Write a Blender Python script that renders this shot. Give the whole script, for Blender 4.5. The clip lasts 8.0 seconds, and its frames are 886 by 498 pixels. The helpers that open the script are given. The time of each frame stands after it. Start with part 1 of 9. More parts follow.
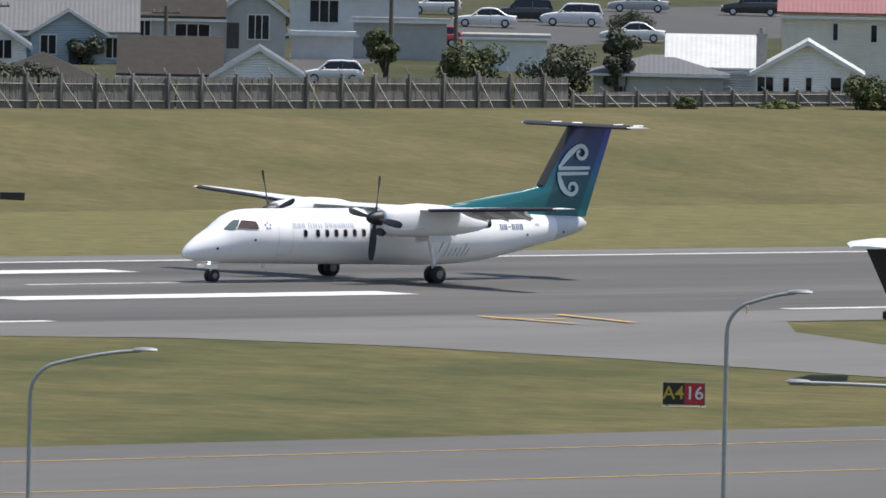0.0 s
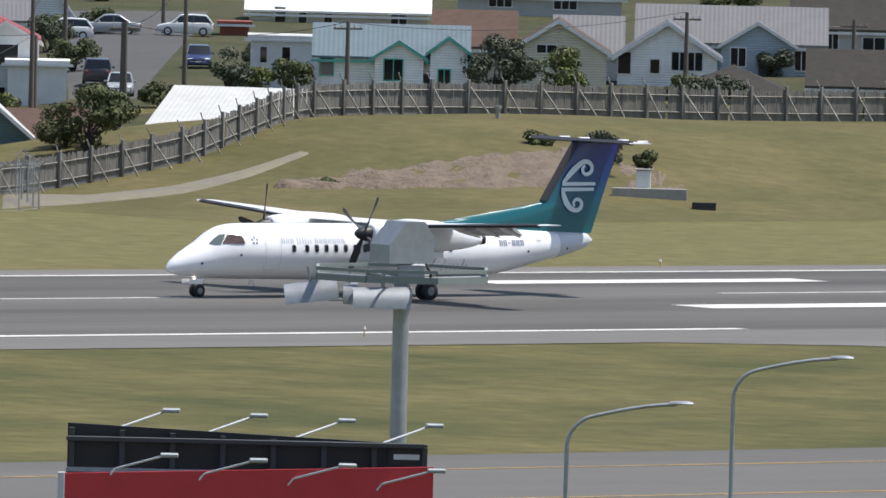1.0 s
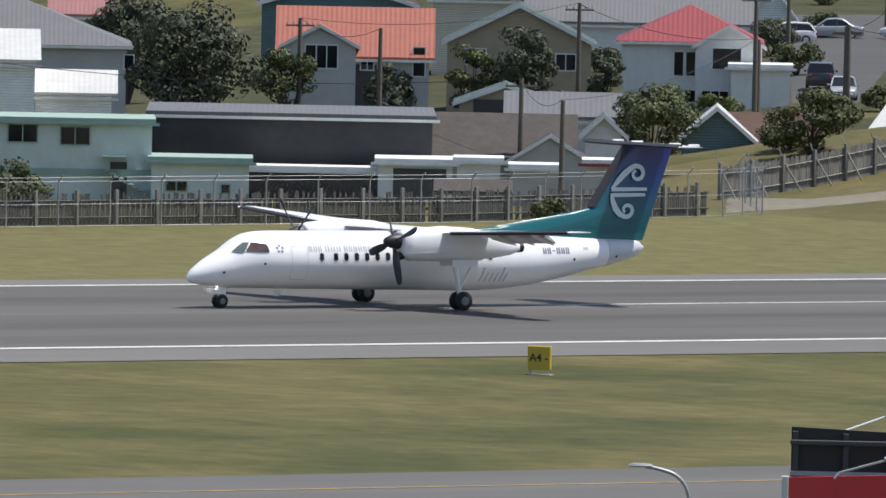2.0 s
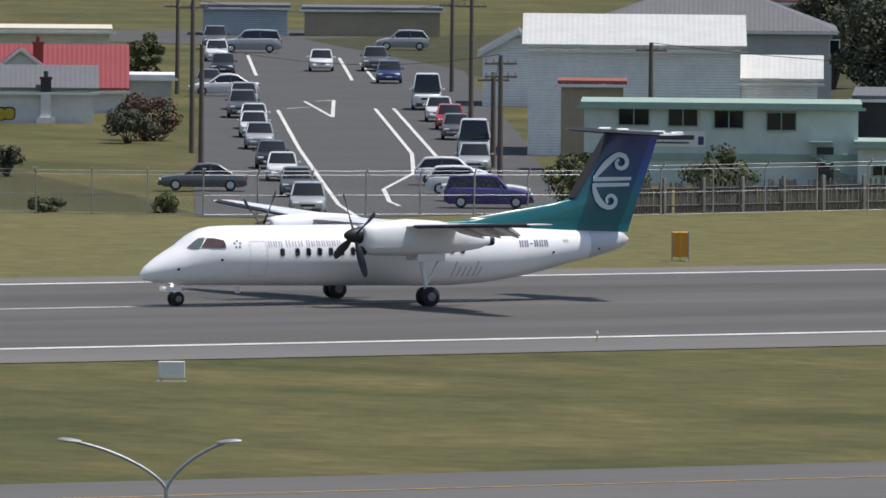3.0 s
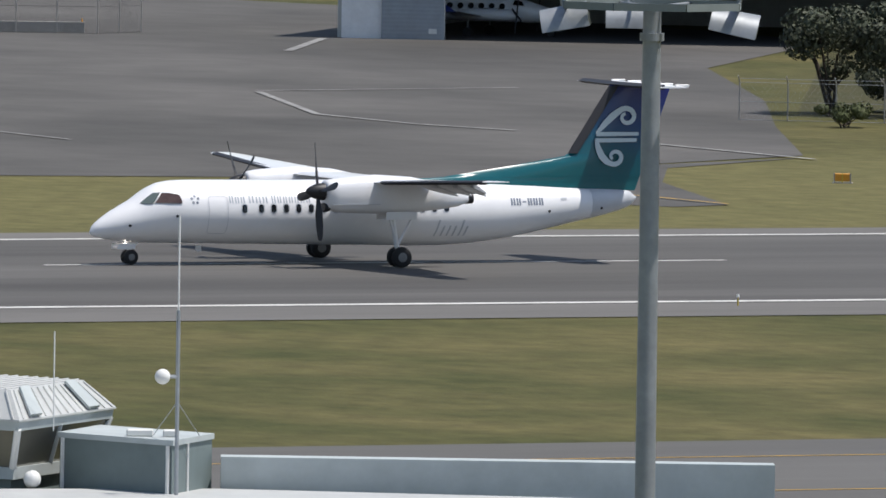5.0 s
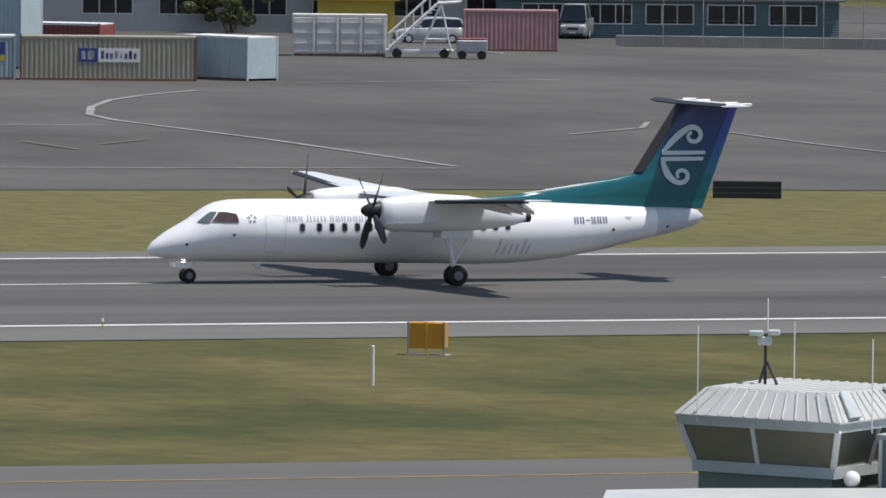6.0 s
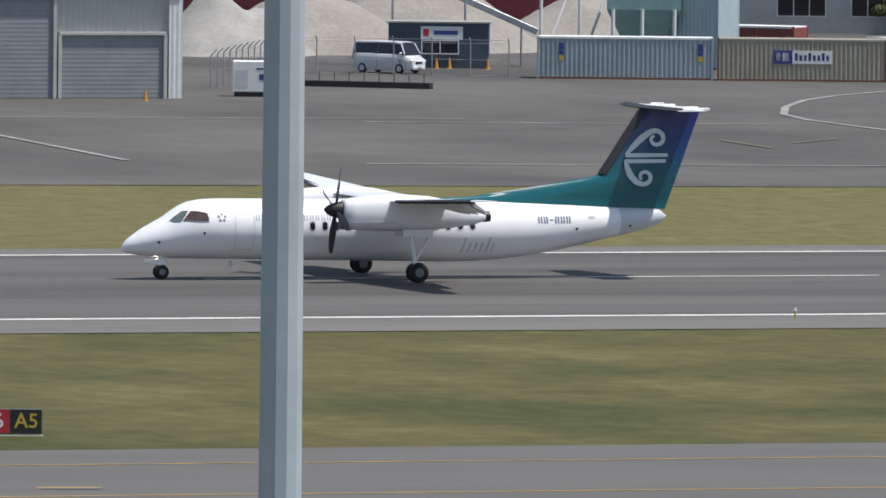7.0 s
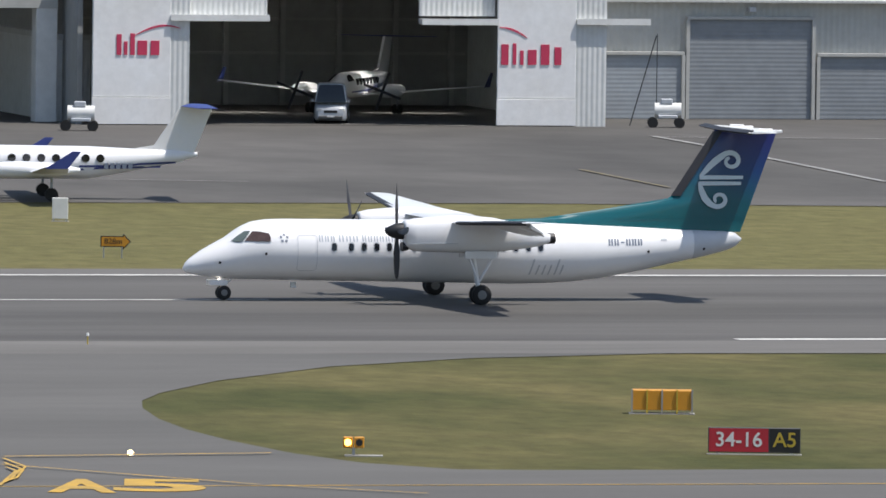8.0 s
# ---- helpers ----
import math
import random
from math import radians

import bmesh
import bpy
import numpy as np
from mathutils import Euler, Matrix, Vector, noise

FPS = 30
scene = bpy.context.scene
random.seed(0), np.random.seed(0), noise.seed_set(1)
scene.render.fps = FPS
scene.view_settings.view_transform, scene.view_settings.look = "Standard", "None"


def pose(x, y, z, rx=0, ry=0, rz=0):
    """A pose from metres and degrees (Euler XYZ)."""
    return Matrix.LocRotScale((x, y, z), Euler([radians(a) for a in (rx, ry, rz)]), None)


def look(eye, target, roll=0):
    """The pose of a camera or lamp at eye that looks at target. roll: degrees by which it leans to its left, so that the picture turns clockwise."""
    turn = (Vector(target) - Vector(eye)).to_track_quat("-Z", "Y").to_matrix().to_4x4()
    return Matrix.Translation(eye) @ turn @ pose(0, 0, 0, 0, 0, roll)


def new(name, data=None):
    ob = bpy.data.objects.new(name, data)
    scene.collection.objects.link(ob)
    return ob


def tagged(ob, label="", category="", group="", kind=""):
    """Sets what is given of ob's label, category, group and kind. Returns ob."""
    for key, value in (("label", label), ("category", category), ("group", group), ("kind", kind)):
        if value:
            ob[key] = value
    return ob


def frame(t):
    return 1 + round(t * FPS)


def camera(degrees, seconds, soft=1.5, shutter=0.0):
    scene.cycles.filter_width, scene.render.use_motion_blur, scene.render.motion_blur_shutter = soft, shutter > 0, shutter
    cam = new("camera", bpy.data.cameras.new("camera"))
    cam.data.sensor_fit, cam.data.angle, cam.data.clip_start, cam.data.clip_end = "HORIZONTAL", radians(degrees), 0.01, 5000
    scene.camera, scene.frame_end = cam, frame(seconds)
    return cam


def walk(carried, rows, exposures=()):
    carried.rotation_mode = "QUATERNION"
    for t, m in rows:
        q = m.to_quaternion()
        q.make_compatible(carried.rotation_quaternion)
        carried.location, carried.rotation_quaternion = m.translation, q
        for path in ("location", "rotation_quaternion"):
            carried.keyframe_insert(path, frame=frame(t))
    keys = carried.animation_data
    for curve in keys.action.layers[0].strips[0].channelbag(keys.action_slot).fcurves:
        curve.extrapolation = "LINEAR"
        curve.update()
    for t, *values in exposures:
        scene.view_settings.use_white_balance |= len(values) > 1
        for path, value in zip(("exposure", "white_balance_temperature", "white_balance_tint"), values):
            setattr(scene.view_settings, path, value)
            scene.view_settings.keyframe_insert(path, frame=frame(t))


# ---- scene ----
# ---- the camera ----
# seconds, eye, pan to the right of +y, tilt, roll (degrees)
PATH = [
    (0.00, 11.00, 12.97, 24.78, 40.1976, -2.1920, 1.150),
    (0.25, 5.82, 6.86, 25.16, 39.4705, -2.2280, 1.456),
    (0.50, 1.62, 1.91, 25.47, 38.7361, -2.2534, 1.663),
    (0.75, -0.00, -0.00, 25.59, 37.9864, -2.2441, 1.566),
    (1.00, -0.00, -0.00, 25.59, 37.2165, -2.2296, 1.390),
    (1.50, -0.00, -0.00, 25.59, 35.5936, -2.2495, 1.266),
    (2.00, -0.00, -0.00, 25.59, 34.0475, -2.2826, 1.175),
    (2.20, -0.00, -0.00, 25.59, 33.3573, -2.2349, 1.014),
    (3.30, -0.00, -0.00, 25.59, 30.0316, -2.5027, 0.562),
    (3.50, -0.00, -0.00, 25.59, 29.3660, -2.5549, 0.657),
    (4.00, -0.00, -0.00, 25.59, 27.6656, -2.5898, 0.704),
    (4.20, -0.00, -0.00, 25.59, 26.9453, -2.5995, 0.729),
    (5.30, -0.20, -0.57, 25.61, 23.4842, -2.7284, 0.907),
    (5.50, -0.98, -2.84, 25.73, 22.7754, -2.7073, 0.930),
    (5.75, -2.77, -8.04, 25.99, 21.6936, -2.7055, 0.777),
    (6.00, -5.37, -15.60, 26.37, 20.6283, -2.7130, 0.597),
    (6.25, -8.30, -24.11, 26.79, 19.8526, -2.7072, 0.581),
    (6.50, -11.23, -32.62, 27.22, 19.1496, -2.7085, 0.607),
    (6.75, -14.00, -40.66, 27.62, 18.3890, -2.7402, 0.605),
    (7.00, -15.95, -46.33, 27.91, 17.5843, -2.7707, 0.614),
    (7.25, -16.77, -48.69, 28.03, 16.6623, -2.7699, 0.659),
    (7.50, -16.93, -49.17, 28.05, 15.7517, -2.7568, 0.710),
    (8.00, -16.93, -49.17, 28.05, 14.2770, -2.7201, 0.767),
]
cam = camera(3.8777, 8.0, soft=1.6)


def aim(x, y, z, pan, tilt, roll):
    p, q = radians(pan), radians(tilt)
    way = Vector((math.sin(p) * math.cos(q), math.cos(p) * math.cos(q), math.sin(q)))
    eye = Vector((x, y, z))
    return look(eye, eye + way * 100, roll)


walk(cam, [(r[0], aim(*r[1:])) for r in PATH], [(0, 0.4), (1.0, 0.48), (2.0, 0.36), (3.3, 0.1), (4.2, 0.14), (6.0, 0.1), (6.5, 0.2), (7.5, 0.25), (8.0, 0.28)])

# the airliner's nose along the runway: seconds, x
TAXI = [
    (0.0, 389.34),
    (0.5, 368.62),
    (1.0, 348.25),
    (1.5, 328.30),
    (2.0, 310.32),
    (2.2, 302.59),
    (3.3, 261.50),
    (3.5, 254.25),
    (4.0, 236.42),
    (4.2, 229.34),
    (5.3, 191.82),
    (5.5, 184.97),
    (6.0, 168.13),
    (6.5, 151.90),
    (7.0, 136.42),
    (7.5, 121.24),
    (8.0, 106.35),
]
LANE = 478.90
# the airliner's small swings off the runway's line: seconds, degrees, and metres
YAW = [(0.0, -1.1), (1.5, -0.85), (3.5, -0.45), (4.5, 0.1), (5.5, 0.45), (6.5, 0.25), (8.0, 0.0)]
DRIFT = [(0.0, 0.28), (3.5, 0.12), (5.5, 0.03), (8.0, 0.04)]

# ---- world and sun ----
SUN = Vector((0.36, -0.22, 1.0)).normalized()
world = bpy.data.worlds.new("sky")
scene.world = world
world.use_nodes = True
wn = world.node_tree.nodes
sky = wn.new("ShaderNodeTexSky")
sky.sky_type = "NISHITA"
sky.sun_disc = False
sky.sun_elevation = math.asin(SUN.z)
sky.sun_rotation = math.atan2(SUN.x, SUN.y)
wn["Background"].inputs["Strength"].default_value = 0.105
world.node_tree.links.new(sky.outputs[0], wn["Background"].inputs["Color"])
sun = new("sun", bpy.data.lights.new("sun", "SUN"))
sun.data.energy, sun.data.angle, sun.data.color = 4.3, radians(0.6), (1.0, 0.955, 0.9)
sun.matrix_world = look(SUN * 50, (0, 0, 0))
scene.view_settings.exposure = 0.2


# ---- materials ----
def material(name, color, rough=0.6, metal=0.0, spot=0.12, scale=8.0, fine=80.0, bump=0.15, per_object=0.0, second=None,
             second_scale=0.6, second_mix=0.5, spec=0.5, coat=0.0, streak=None, dist=0.01):
    """Two scales of variation: broad stains between color and second, and a fine grain, with relief."""
    m = bpy.data.materials.new(name)
    m.use_nodes = True
    n, l = m.node_tree.nodes, m.node_tree.links
    b = n["Principled BSDF"]
    b.inputs["Roughness"].default_value, b.inputs["Metallic"].default_value = rough, metal
    b.inputs["Specular IOR Level"].default_value = spec
    b.inputs["Coat Weight"].default_value = coat
    co = n.new("ShaderNodeTexCoord")
    src = co.outputs["Object"]
    if streak:
        mp = n.new("ShaderNodeMapping")
        mp.inputs["Scale"].default_value = streak
        l.new(src, mp.inputs["Vector"])
        src = mp.outputs["Vector"]
    big = n.new("ShaderNodeTexNoise")
    big.inputs["Scale"].default_value, big.inputs["Detail"].default_value = second_scale, 6
    l.new(src, big.inputs["Vector"])
    ramp = n.new("ShaderNodeMapRange")
    ramp.inputs["From Min"].default_value, ramp.inputs["From Max"].default_value = 0.35, 0.68
    ramp.inputs["To Max"].default_value = second_mix
    l.new(big.outputs["Fac"], ramp.inputs["Value"])
    mix = n.new("ShaderNodeMix")
    mix.data_type = "RGBA"
    mix.inputs["A"].default_value = (*color, 1)
    mix.inputs["B"].default_value = (*(second or tuple(c * 0.75 for c in color)), 1)
    l.new(ramp.outputs[0], mix.inputs["Factor"])
    small = n.new("ShaderNodeTexNoise")
    small.inputs["Scale"].default_value, small.inputs["Detail"].default_value = scale, 8
    small.inputs["Roughness"].default_value = 0.65
    l.new(src, small.inputs["Vector"])
    val = n.new("ShaderNodeMapRange")
    val.inputs["From Min"].default_value, val.inputs["From Max"].default_value = 0.25, 0.75
    val.inputs["To Min"].default_value, val.inputs["To Max"].default_value = 1 - spot, 1 + spot
    l.new(small.outputs["Fac"], val.inputs["Value"])
    hsv = n.new("ShaderNodeHueSaturation")
    l.new(mix.outputs["Result"], hsv.inputs["Color"])
    value = val.outputs[0]
    if per_object:
        info = n.new("ShaderNodeObjectInfo")
        r = n.new("ShaderNodeMapRange")
        r.inputs["To Min"].default_value, r.inputs["To Max"].default_value = 1 - per_object, 1 + per_object
        l.new(info.outputs["Random"], r.inputs["Value"])
        mul = n.new("ShaderNodeMath")
        mul.operation = "MULTIPLY"
        l.new(value, mul.inputs[0])
        l.new(r.outputs[0], mul.inputs[1])
        value = mul.outputs[0]
    l.new(value, hsv.inputs["Value"])
    l.new(hsv.outputs[0], b.inputs["Base Color"])
    if bump:
        bn = n.new("ShaderNodeBump")
        bn.inputs["Strength"].default_value, bn.inputs["Distance"].default_value = bump, dist
        tex = n.new("ShaderNodeTexNoise")
        tex.inputs["Scale"].default_value, tex.inputs["Detail"].default_value = fine, 4
        l.new(src, tex.inputs["Vector"])
        l.new(tex.outputs["Fac"], bn.inputs["Height"])
        l.new(bn.outputs[0], b.inputs["Normal"])
    return m


def lamp_glow(name, color, strength):
    m = bpy.data.materials.new(name)
    m.use_nodes = True
    b = m.node_tree.nodes["Principled BSDF"]
    b.inputs["Emission Color"].default_value = (*color, 1)
    b.inputs["Emission Strength"].default_value = strength
    return m


GRASS = material("grass", (0.056, 0.06, 0.02), 0.9, spot=0.34, scale=1.5, fine=9, bump=0.6, second=(0.12, 0.103, 0.042),
                 second_scale=0.2, second_mix=0.95, streak=(0.5, 0.3, 1.0), spec=0.15, dist=0.05)
BANK_GRASS = material("dry_grass", (0.082, 0.077, 0.031), 0.9, spot=0.22, scale=1.6, fine=9, bump=0.6, second=(0.13, 0.107, 0.049),
                      second_scale=0.2, second_mix=0.8, streak=(0.6, 0.5, 1.0), spec=0.15, dist=0.05)


def dry_verge(m, y0, y1, dry):
    """Sun-bleached grass past a wandering line across the field."""
    n, l = m.node_tree.nodes, m.node_tree.links
    co = [k for k in n if k.bl_idname == "ShaderNodeTexCoord"][0]
    sep = n.new("ShaderNodeSeparateXYZ")
    l.new(co.outputs["Object"], sep.inputs[0])
    wander = n.new("ShaderNodeTexNoise")
    wander.inputs["Scale"].default_value, wander.inputs["Detail"].default_value = 0.07, 5
    l.new(co.outputs["Object"], wander.inputs["Vector"])
    add = n.new("ShaderNodeMath")
    add.operation = "MULTIPLY_ADD"
    add.inputs[1].default_value = 24
    l.new(wander.outputs["Fac"], add.inputs[0])
    l.new(sep.outputs["Y"], add.inputs[2])
    r = n.new("ShaderNodeMapRange")
    r.interpolation_type = "SMOOTHSTEP"
    r.inputs["From Min"].default_value, r.inputs["From Max"].default_value = y0 + 12, y1 + 12
    r.inputs["To Max"].default_value = 0.8
    l.new(add.outputs[0], r.inputs["Value"])
    end = n.new("ShaderNodeMapRange")
    end.interpolation_type = "SMOOTHSTEP"
    end.inputs["From Min"].default_value, end.inputs["From Max"].default_value = 572, 600
    end.inputs["To Min"].default_value, end.inputs["To Max"].default_value = 1.0, 0.0
    l.new(add.outputs[0], end.inputs["Value"])
    both = n.new("ShaderNodeMath")
    both.operation = "MULTIPLY"
    l.new(r.outputs[0], both.inputs[0])
    l.new(end.outputs[0], both.inputs[1])
    mix = n.new("ShaderNodeMix")
    mix.data_type = "RGBA"
    mix.inputs["B"].default_value = (*dry, 1)
    hsv = [k for k in n if k.bl_idname == "ShaderNodeHueSaturation"][0]
    l.new(hsv.inputs["Color"].links[0].from_socket, mix.inputs["A"])
    l.new(both.outputs[0], mix.inputs["Factor"])
    l.new(mix.outputs["Result"], hsv.inputs["Color"])


dry_verge(GRASS, 470, 515, (0.128, 0.117, 0.048))
RUNWAY = material("runway_asphalt", (0.112, 0.107, 0.101), 0.85, spot=0.12, scale=0.8, fine=30, bump=0.3,
                  second=(0.062, 0.059, 0.056), second_scale=0.12, second_mix=0.95, streak=(0.1, 0.9, 1.0), spec=0.25)
SHOULDER = material("pale_asphalt", (0.15, 0.144, 0.135), 0.88, spot=0.12, scale=0.8, fine=30, bump=0.3,
                    second=(0.115, 0.11, 0.103), second_scale=0.1, second_mix=0.8, streak=(0.25, 1.0, 1.0), spec=0.25)
TAXIWAY = material("taxiway_asphalt", (0.118, 0.114, 0.108), 0.88, spot=0.12, scale=0.8, fine=30, bump=0.3,
                   second=(0.09, 0.087, 0.082), second_scale=0.1, second_mix=0.9, streak=(0.15, 0.6, 1.0), spec=0.25)
APRON = material("apron_asphalt", (0.108, 0.102, 0.095), 0.88, spot=0.18, scale=0.5, fine=25, bump=0.3,
                 second=(0.062, 0.059, 0.055), second_scale=0.09, second_mix=0.95, streak=(0.5, 0.3, 1.0), spec=0.25)
ROAD = material("road_asphalt", (0.08, 0.079, 0.077), 0.88, spot=0.12, scale=0.6, fine=25, bump=0.3, second=(0.058, 0.057, 0.056),
                second_scale=0.1, spec=0.25)
WHITE_LINE = material("white_line_paint", (0.62, 0.61, 0.58), 0.75, spot=0.15, scale=2.5, bump=0.1, second=(0.38, 0.37, 0.35),
                      second_scale=0.5, second_mix=0.6)
WORN_WHITE = material("worn_white_paint", (0.3, 0.295, 0.28), 0.8, spot=0.25, scale=2.0, bump=0.1, second=(0.15, 0.145, 0.138), second_scale=0.6, second_mix=0.9)
WORN_YELLOW = material("worn_yellow_paint", (0.19, 0.15, 0.07), 0.8, spot=0.25, scale=2.0, bump=0.1, second=(0.12, 0.11, 0.085), second_scale=0.6, second_mix=0.9)
YELLOW_LINE = material("yellow_line_paint", (0.5, 0.3, 0.04), 0.75, spot=0.2, scale=2.5, bump=0.1, second=(0.28, 0.2, 0.07),
                       second_scale=0.5, second_mix=0.7)
FUSELAGE_WHITE = material("white_aircraft_paint", (0.81, 0.81, 0.82), 0.28, spot=0.02, scale=3, bump=0.0, second=(0.76, 0.76, 0.77),
                          second_scale=0.5, second_mix=0.5, coat=0.3)
GREY_PAINT = material("grey_aircraft_paint", (0.55, 0.57, 0.6), 0.35, spot=0.04, scale=3, bump=0.0)
BOOT = material("black_rubber_boot", (0.026, 0.026, 0.031), 0.55, spot=0.1, bump=0.1)
RUBBER = material("tyre_rubber", (0.014, 0.014, 0.015), 0.75, spot=0.1, bump=0.1)
DARK_GLASS = material("dark_window_glass", (0.012, 0.014, 0.017), 0.06, spot=0.05, bump=0.0, spec=0.6)
STEEL = material("galvanised_steel", (0.36, 0.38, 0.4), 0.5, 0.55, spot=0.12, scale=4, fine=40, bump=0.06, second=(0.27, 0.285, 0.3),
                 second_scale=1.5, second_mix=0.6)
DARK_METAL = material("dark_metal", (0.05, 0.05, 0.055), 0.5, 0.5, spot=0.1, bump=0.05)
BLACK = material("black_paint", (0.015, 0.015, 0.017), 0.5, spot=0.1, bump=0.0)


# ---- mesh helpers ----
def part(name, bm, mat, parent=None, label="", smooth=None, m=None):
    """Links a bmesh as one mesh object, under a thing or a part."""
    me = bpy.data.meshes.new(name)
    bm.to_mesh(me)
    bm.free()
    if smooth is not None:
        me.shade_smooth()
        if smooth < 180:
            me.set_sharp_from_angle(angle=radians(smooth))
    mats = mat if isinstance(mat, (list, tuple)) else [mat]
    for k in mats:
        me.materials.append(k)
    ob = new(name, me)
    if parent is not None:
        ob.parent = parent
    if m is not None:
        ob.matrix_basis = m
    if label:
        tagged(ob, label)
    return ob


def thing(name, m, label, category, group="", kind=""):
    ob = new(name)
    ob.empty_display_size = 0.3
    ob.matrix_basis = m
    return tagged(ob, label, category, group, kind)


def box(bm, lo, hi, bevel=0.0, m=None):
    lo, hi = Vector(lo), Vector(hi)
    r = bmesh.ops.create_cube(bm, size=1.0)
    vs = r["verts"]
    bmesh.ops.transform(bm, matrix=Matrix.Translation((lo + hi) / 2) @ Matrix.Diagonal((*(hi - lo), 1)), verts=vs)
    if bevel:
        es = list({e for v in vs for e in v.link_edges})
        r = bmesh.ops.bevel(bm, geom=es, offset=bevel, segments=1, affect="EDGES")
        vs = r["verts"]
    if m is not None:
        bmesh.ops.transform(bm, matrix=m, verts=vs)
    return bm


def boxes(*pairs, bevel=0.0):
    bm = bmesh.new()
    for lo, hi in pairs:
        box(bm, lo, hi, bevel)
    return bm


def rod(bm, a, b, r0, r1=None, n=10, caps=True):
    a, b = Vector(a), Vector(b)
    d = b - a
    m = Matrix.Translation((a + b) / 2) @ d.to_track_quat("Z", "Y").to_matrix().to_4x4()
    bmesh.ops.create_cone(bm, cap_ends=caps, segments=n, radius1=r0, radius2=r0 if r1 is None else r1, depth=d.length, matrix=m)
    return bm


def rods(*lines, r=0.03, n=8):
    bm = bmesh.new()
    for a, b in lines:
        rod(bm, a, b, r, n=n)
    return bm


def loft(bm, rings, cap=True, closed=True):
    vs = [[bm.verts.new(p) for p in ring] for ring in rings]
    n = len(vs[0])
    for a, b in zip(vs, vs[1:]):
        for i in range(n if closed else n - 1):
            bm.faces.new((a[i], a[(i + 1) % n], b[(i + 1) % n], b[i]))
    if cap and closed:
        bm.faces.new(list(reversed(vs[0])))
        bm.faces.new(vs[-1])
    bmesh.ops.recalc_face_normals(bm, faces=bm.faces)
    return bm


def slab(bm, outline, z0, z1, m=None):
    """An upright prism over a flat outline."""
    a = [bm.verts.new((x, y, z0)) for x, y in outline]
    b = [bm.verts.new((x, y, z1)) for x, y in outline]
    n = len(a)
    fs = [bm.faces.new(list(reversed(a))), bm.faces.new(b)]
    for i in range(n):
        fs.append(bm.faces.new((a[i], a[(i + 1) % n], b[(i + 1) % n], b[i])))
    bmesh.ops.recalc_face_normals(bm, faces=fs)
    if m is not None:
        bmesh.ops.transform(bm, matrix=m, verts=a + b)
    return bm


def smooth_step(u):
    u = min(max(u, 0.0), 1.0)
    return u * u * (3 - 2 * u)


def ground_z(x, y):
    """The level field, the bank behind it and the rising streets."""
    right = x - 330 - 0.57 * (y - 560)
    bank = 3.6 * smooth_step((x - 408) / 38) * smooth_step((y - 546) / 50) * (1 - 0.75 * smooth_step((y - 604) / 16)) * smooth_step((right - 25) / 35)
    mound = 0.8 * math.exp(-((x - 455) / 16) ** 2 - ((y - 588) / 14) ** 2)
    rise = (2.3 * smooth_step((y - 618) / 22) + 0.016 * max(0.0, y - 622)) * smooth_step((right - 55) / 45)
    return bank + mound + rise


# ---- ground, runway, taxiways ----
def sheet(name, xs, ys, mat, lift=0.0, flat=True, kind="structure", label="", category="ground"):
    bm = bmesh.new()
    vs = [[bm.verts.new((x, y, lift + (0 if flat else ground_z(x, y)))) for y in ys] for x in xs]
    for i in range(len(xs) - 1):
        for j in range(len(ys) - 1):
            bm.faces.new((vs[i][j], vs[i + 1][j], vs[i + 1][j + 1], vs[i][j + 1]))
    ob = part(name, bm, mat, smooth=180)
    return tagged(ob, label, category, kind=kind)


def flat_shape(name, outline, mat, z, label, category, kind="structure"):
    bm = bmesh.new()
    bm.faces.new([bm.verts.new((x, y, z)) for x, y in outline])
    bmesh.ops.recalc_face_normals(bm, faces=bm.faces)
    if bm.faces[:][0].normal.z < 0:
        bmesh.ops.reverse_faces(bm, faces=bm.faces[:])
    ob = part(name, bm, mat)
    return tagged(ob, label, category, kind=kind)


def steps(a, b, d):
    n = max(1, round((b - a) / d))
    return [a + (b - a) * i / n for i in range(n + 1)]


sheet("ground", [-3000, -800, -200, 0, 100, 200, 300, 380] + steps(400, 640, 4) + [700, 800, 1000, 1500, 3000],
      [-1500, -400, -60, 100, 300, 500, 540] + steps(546, 700, 3) + steps(712, 900, 12) + [1000, 1400, 2500, 4000],
      GRASS, 0.0, False, label="mown grass airfield rising to a bank and suburb", category="grass")
sheet("runway", steps(-300, 1100, 50), [448.6, 499.6], RUNWAY, 0.03, label="dark worn asphalt runway with tyre streaks", category="runway")
sheet("runway_shoulder_near", steps(-300, 1100, 50), [440.0, 448.6], SHOULDER, 0.03, label="pale asphalt shoulder along the runway", category="runway shoulder")
sheet("runway_shoulder_far", steps(-300, 1100, 50), [499.6, 504.6], SHOULDER, 0.03, label="pale asphalt shoulder along the runway", category="runway shoulder")
sheet("taxiway", steps(-300, 1100, 50), [325.0, 372.0], TAXIWAY, 0.03, label="grey asphalt taxiway with yellow guide lines", category="taxiway")


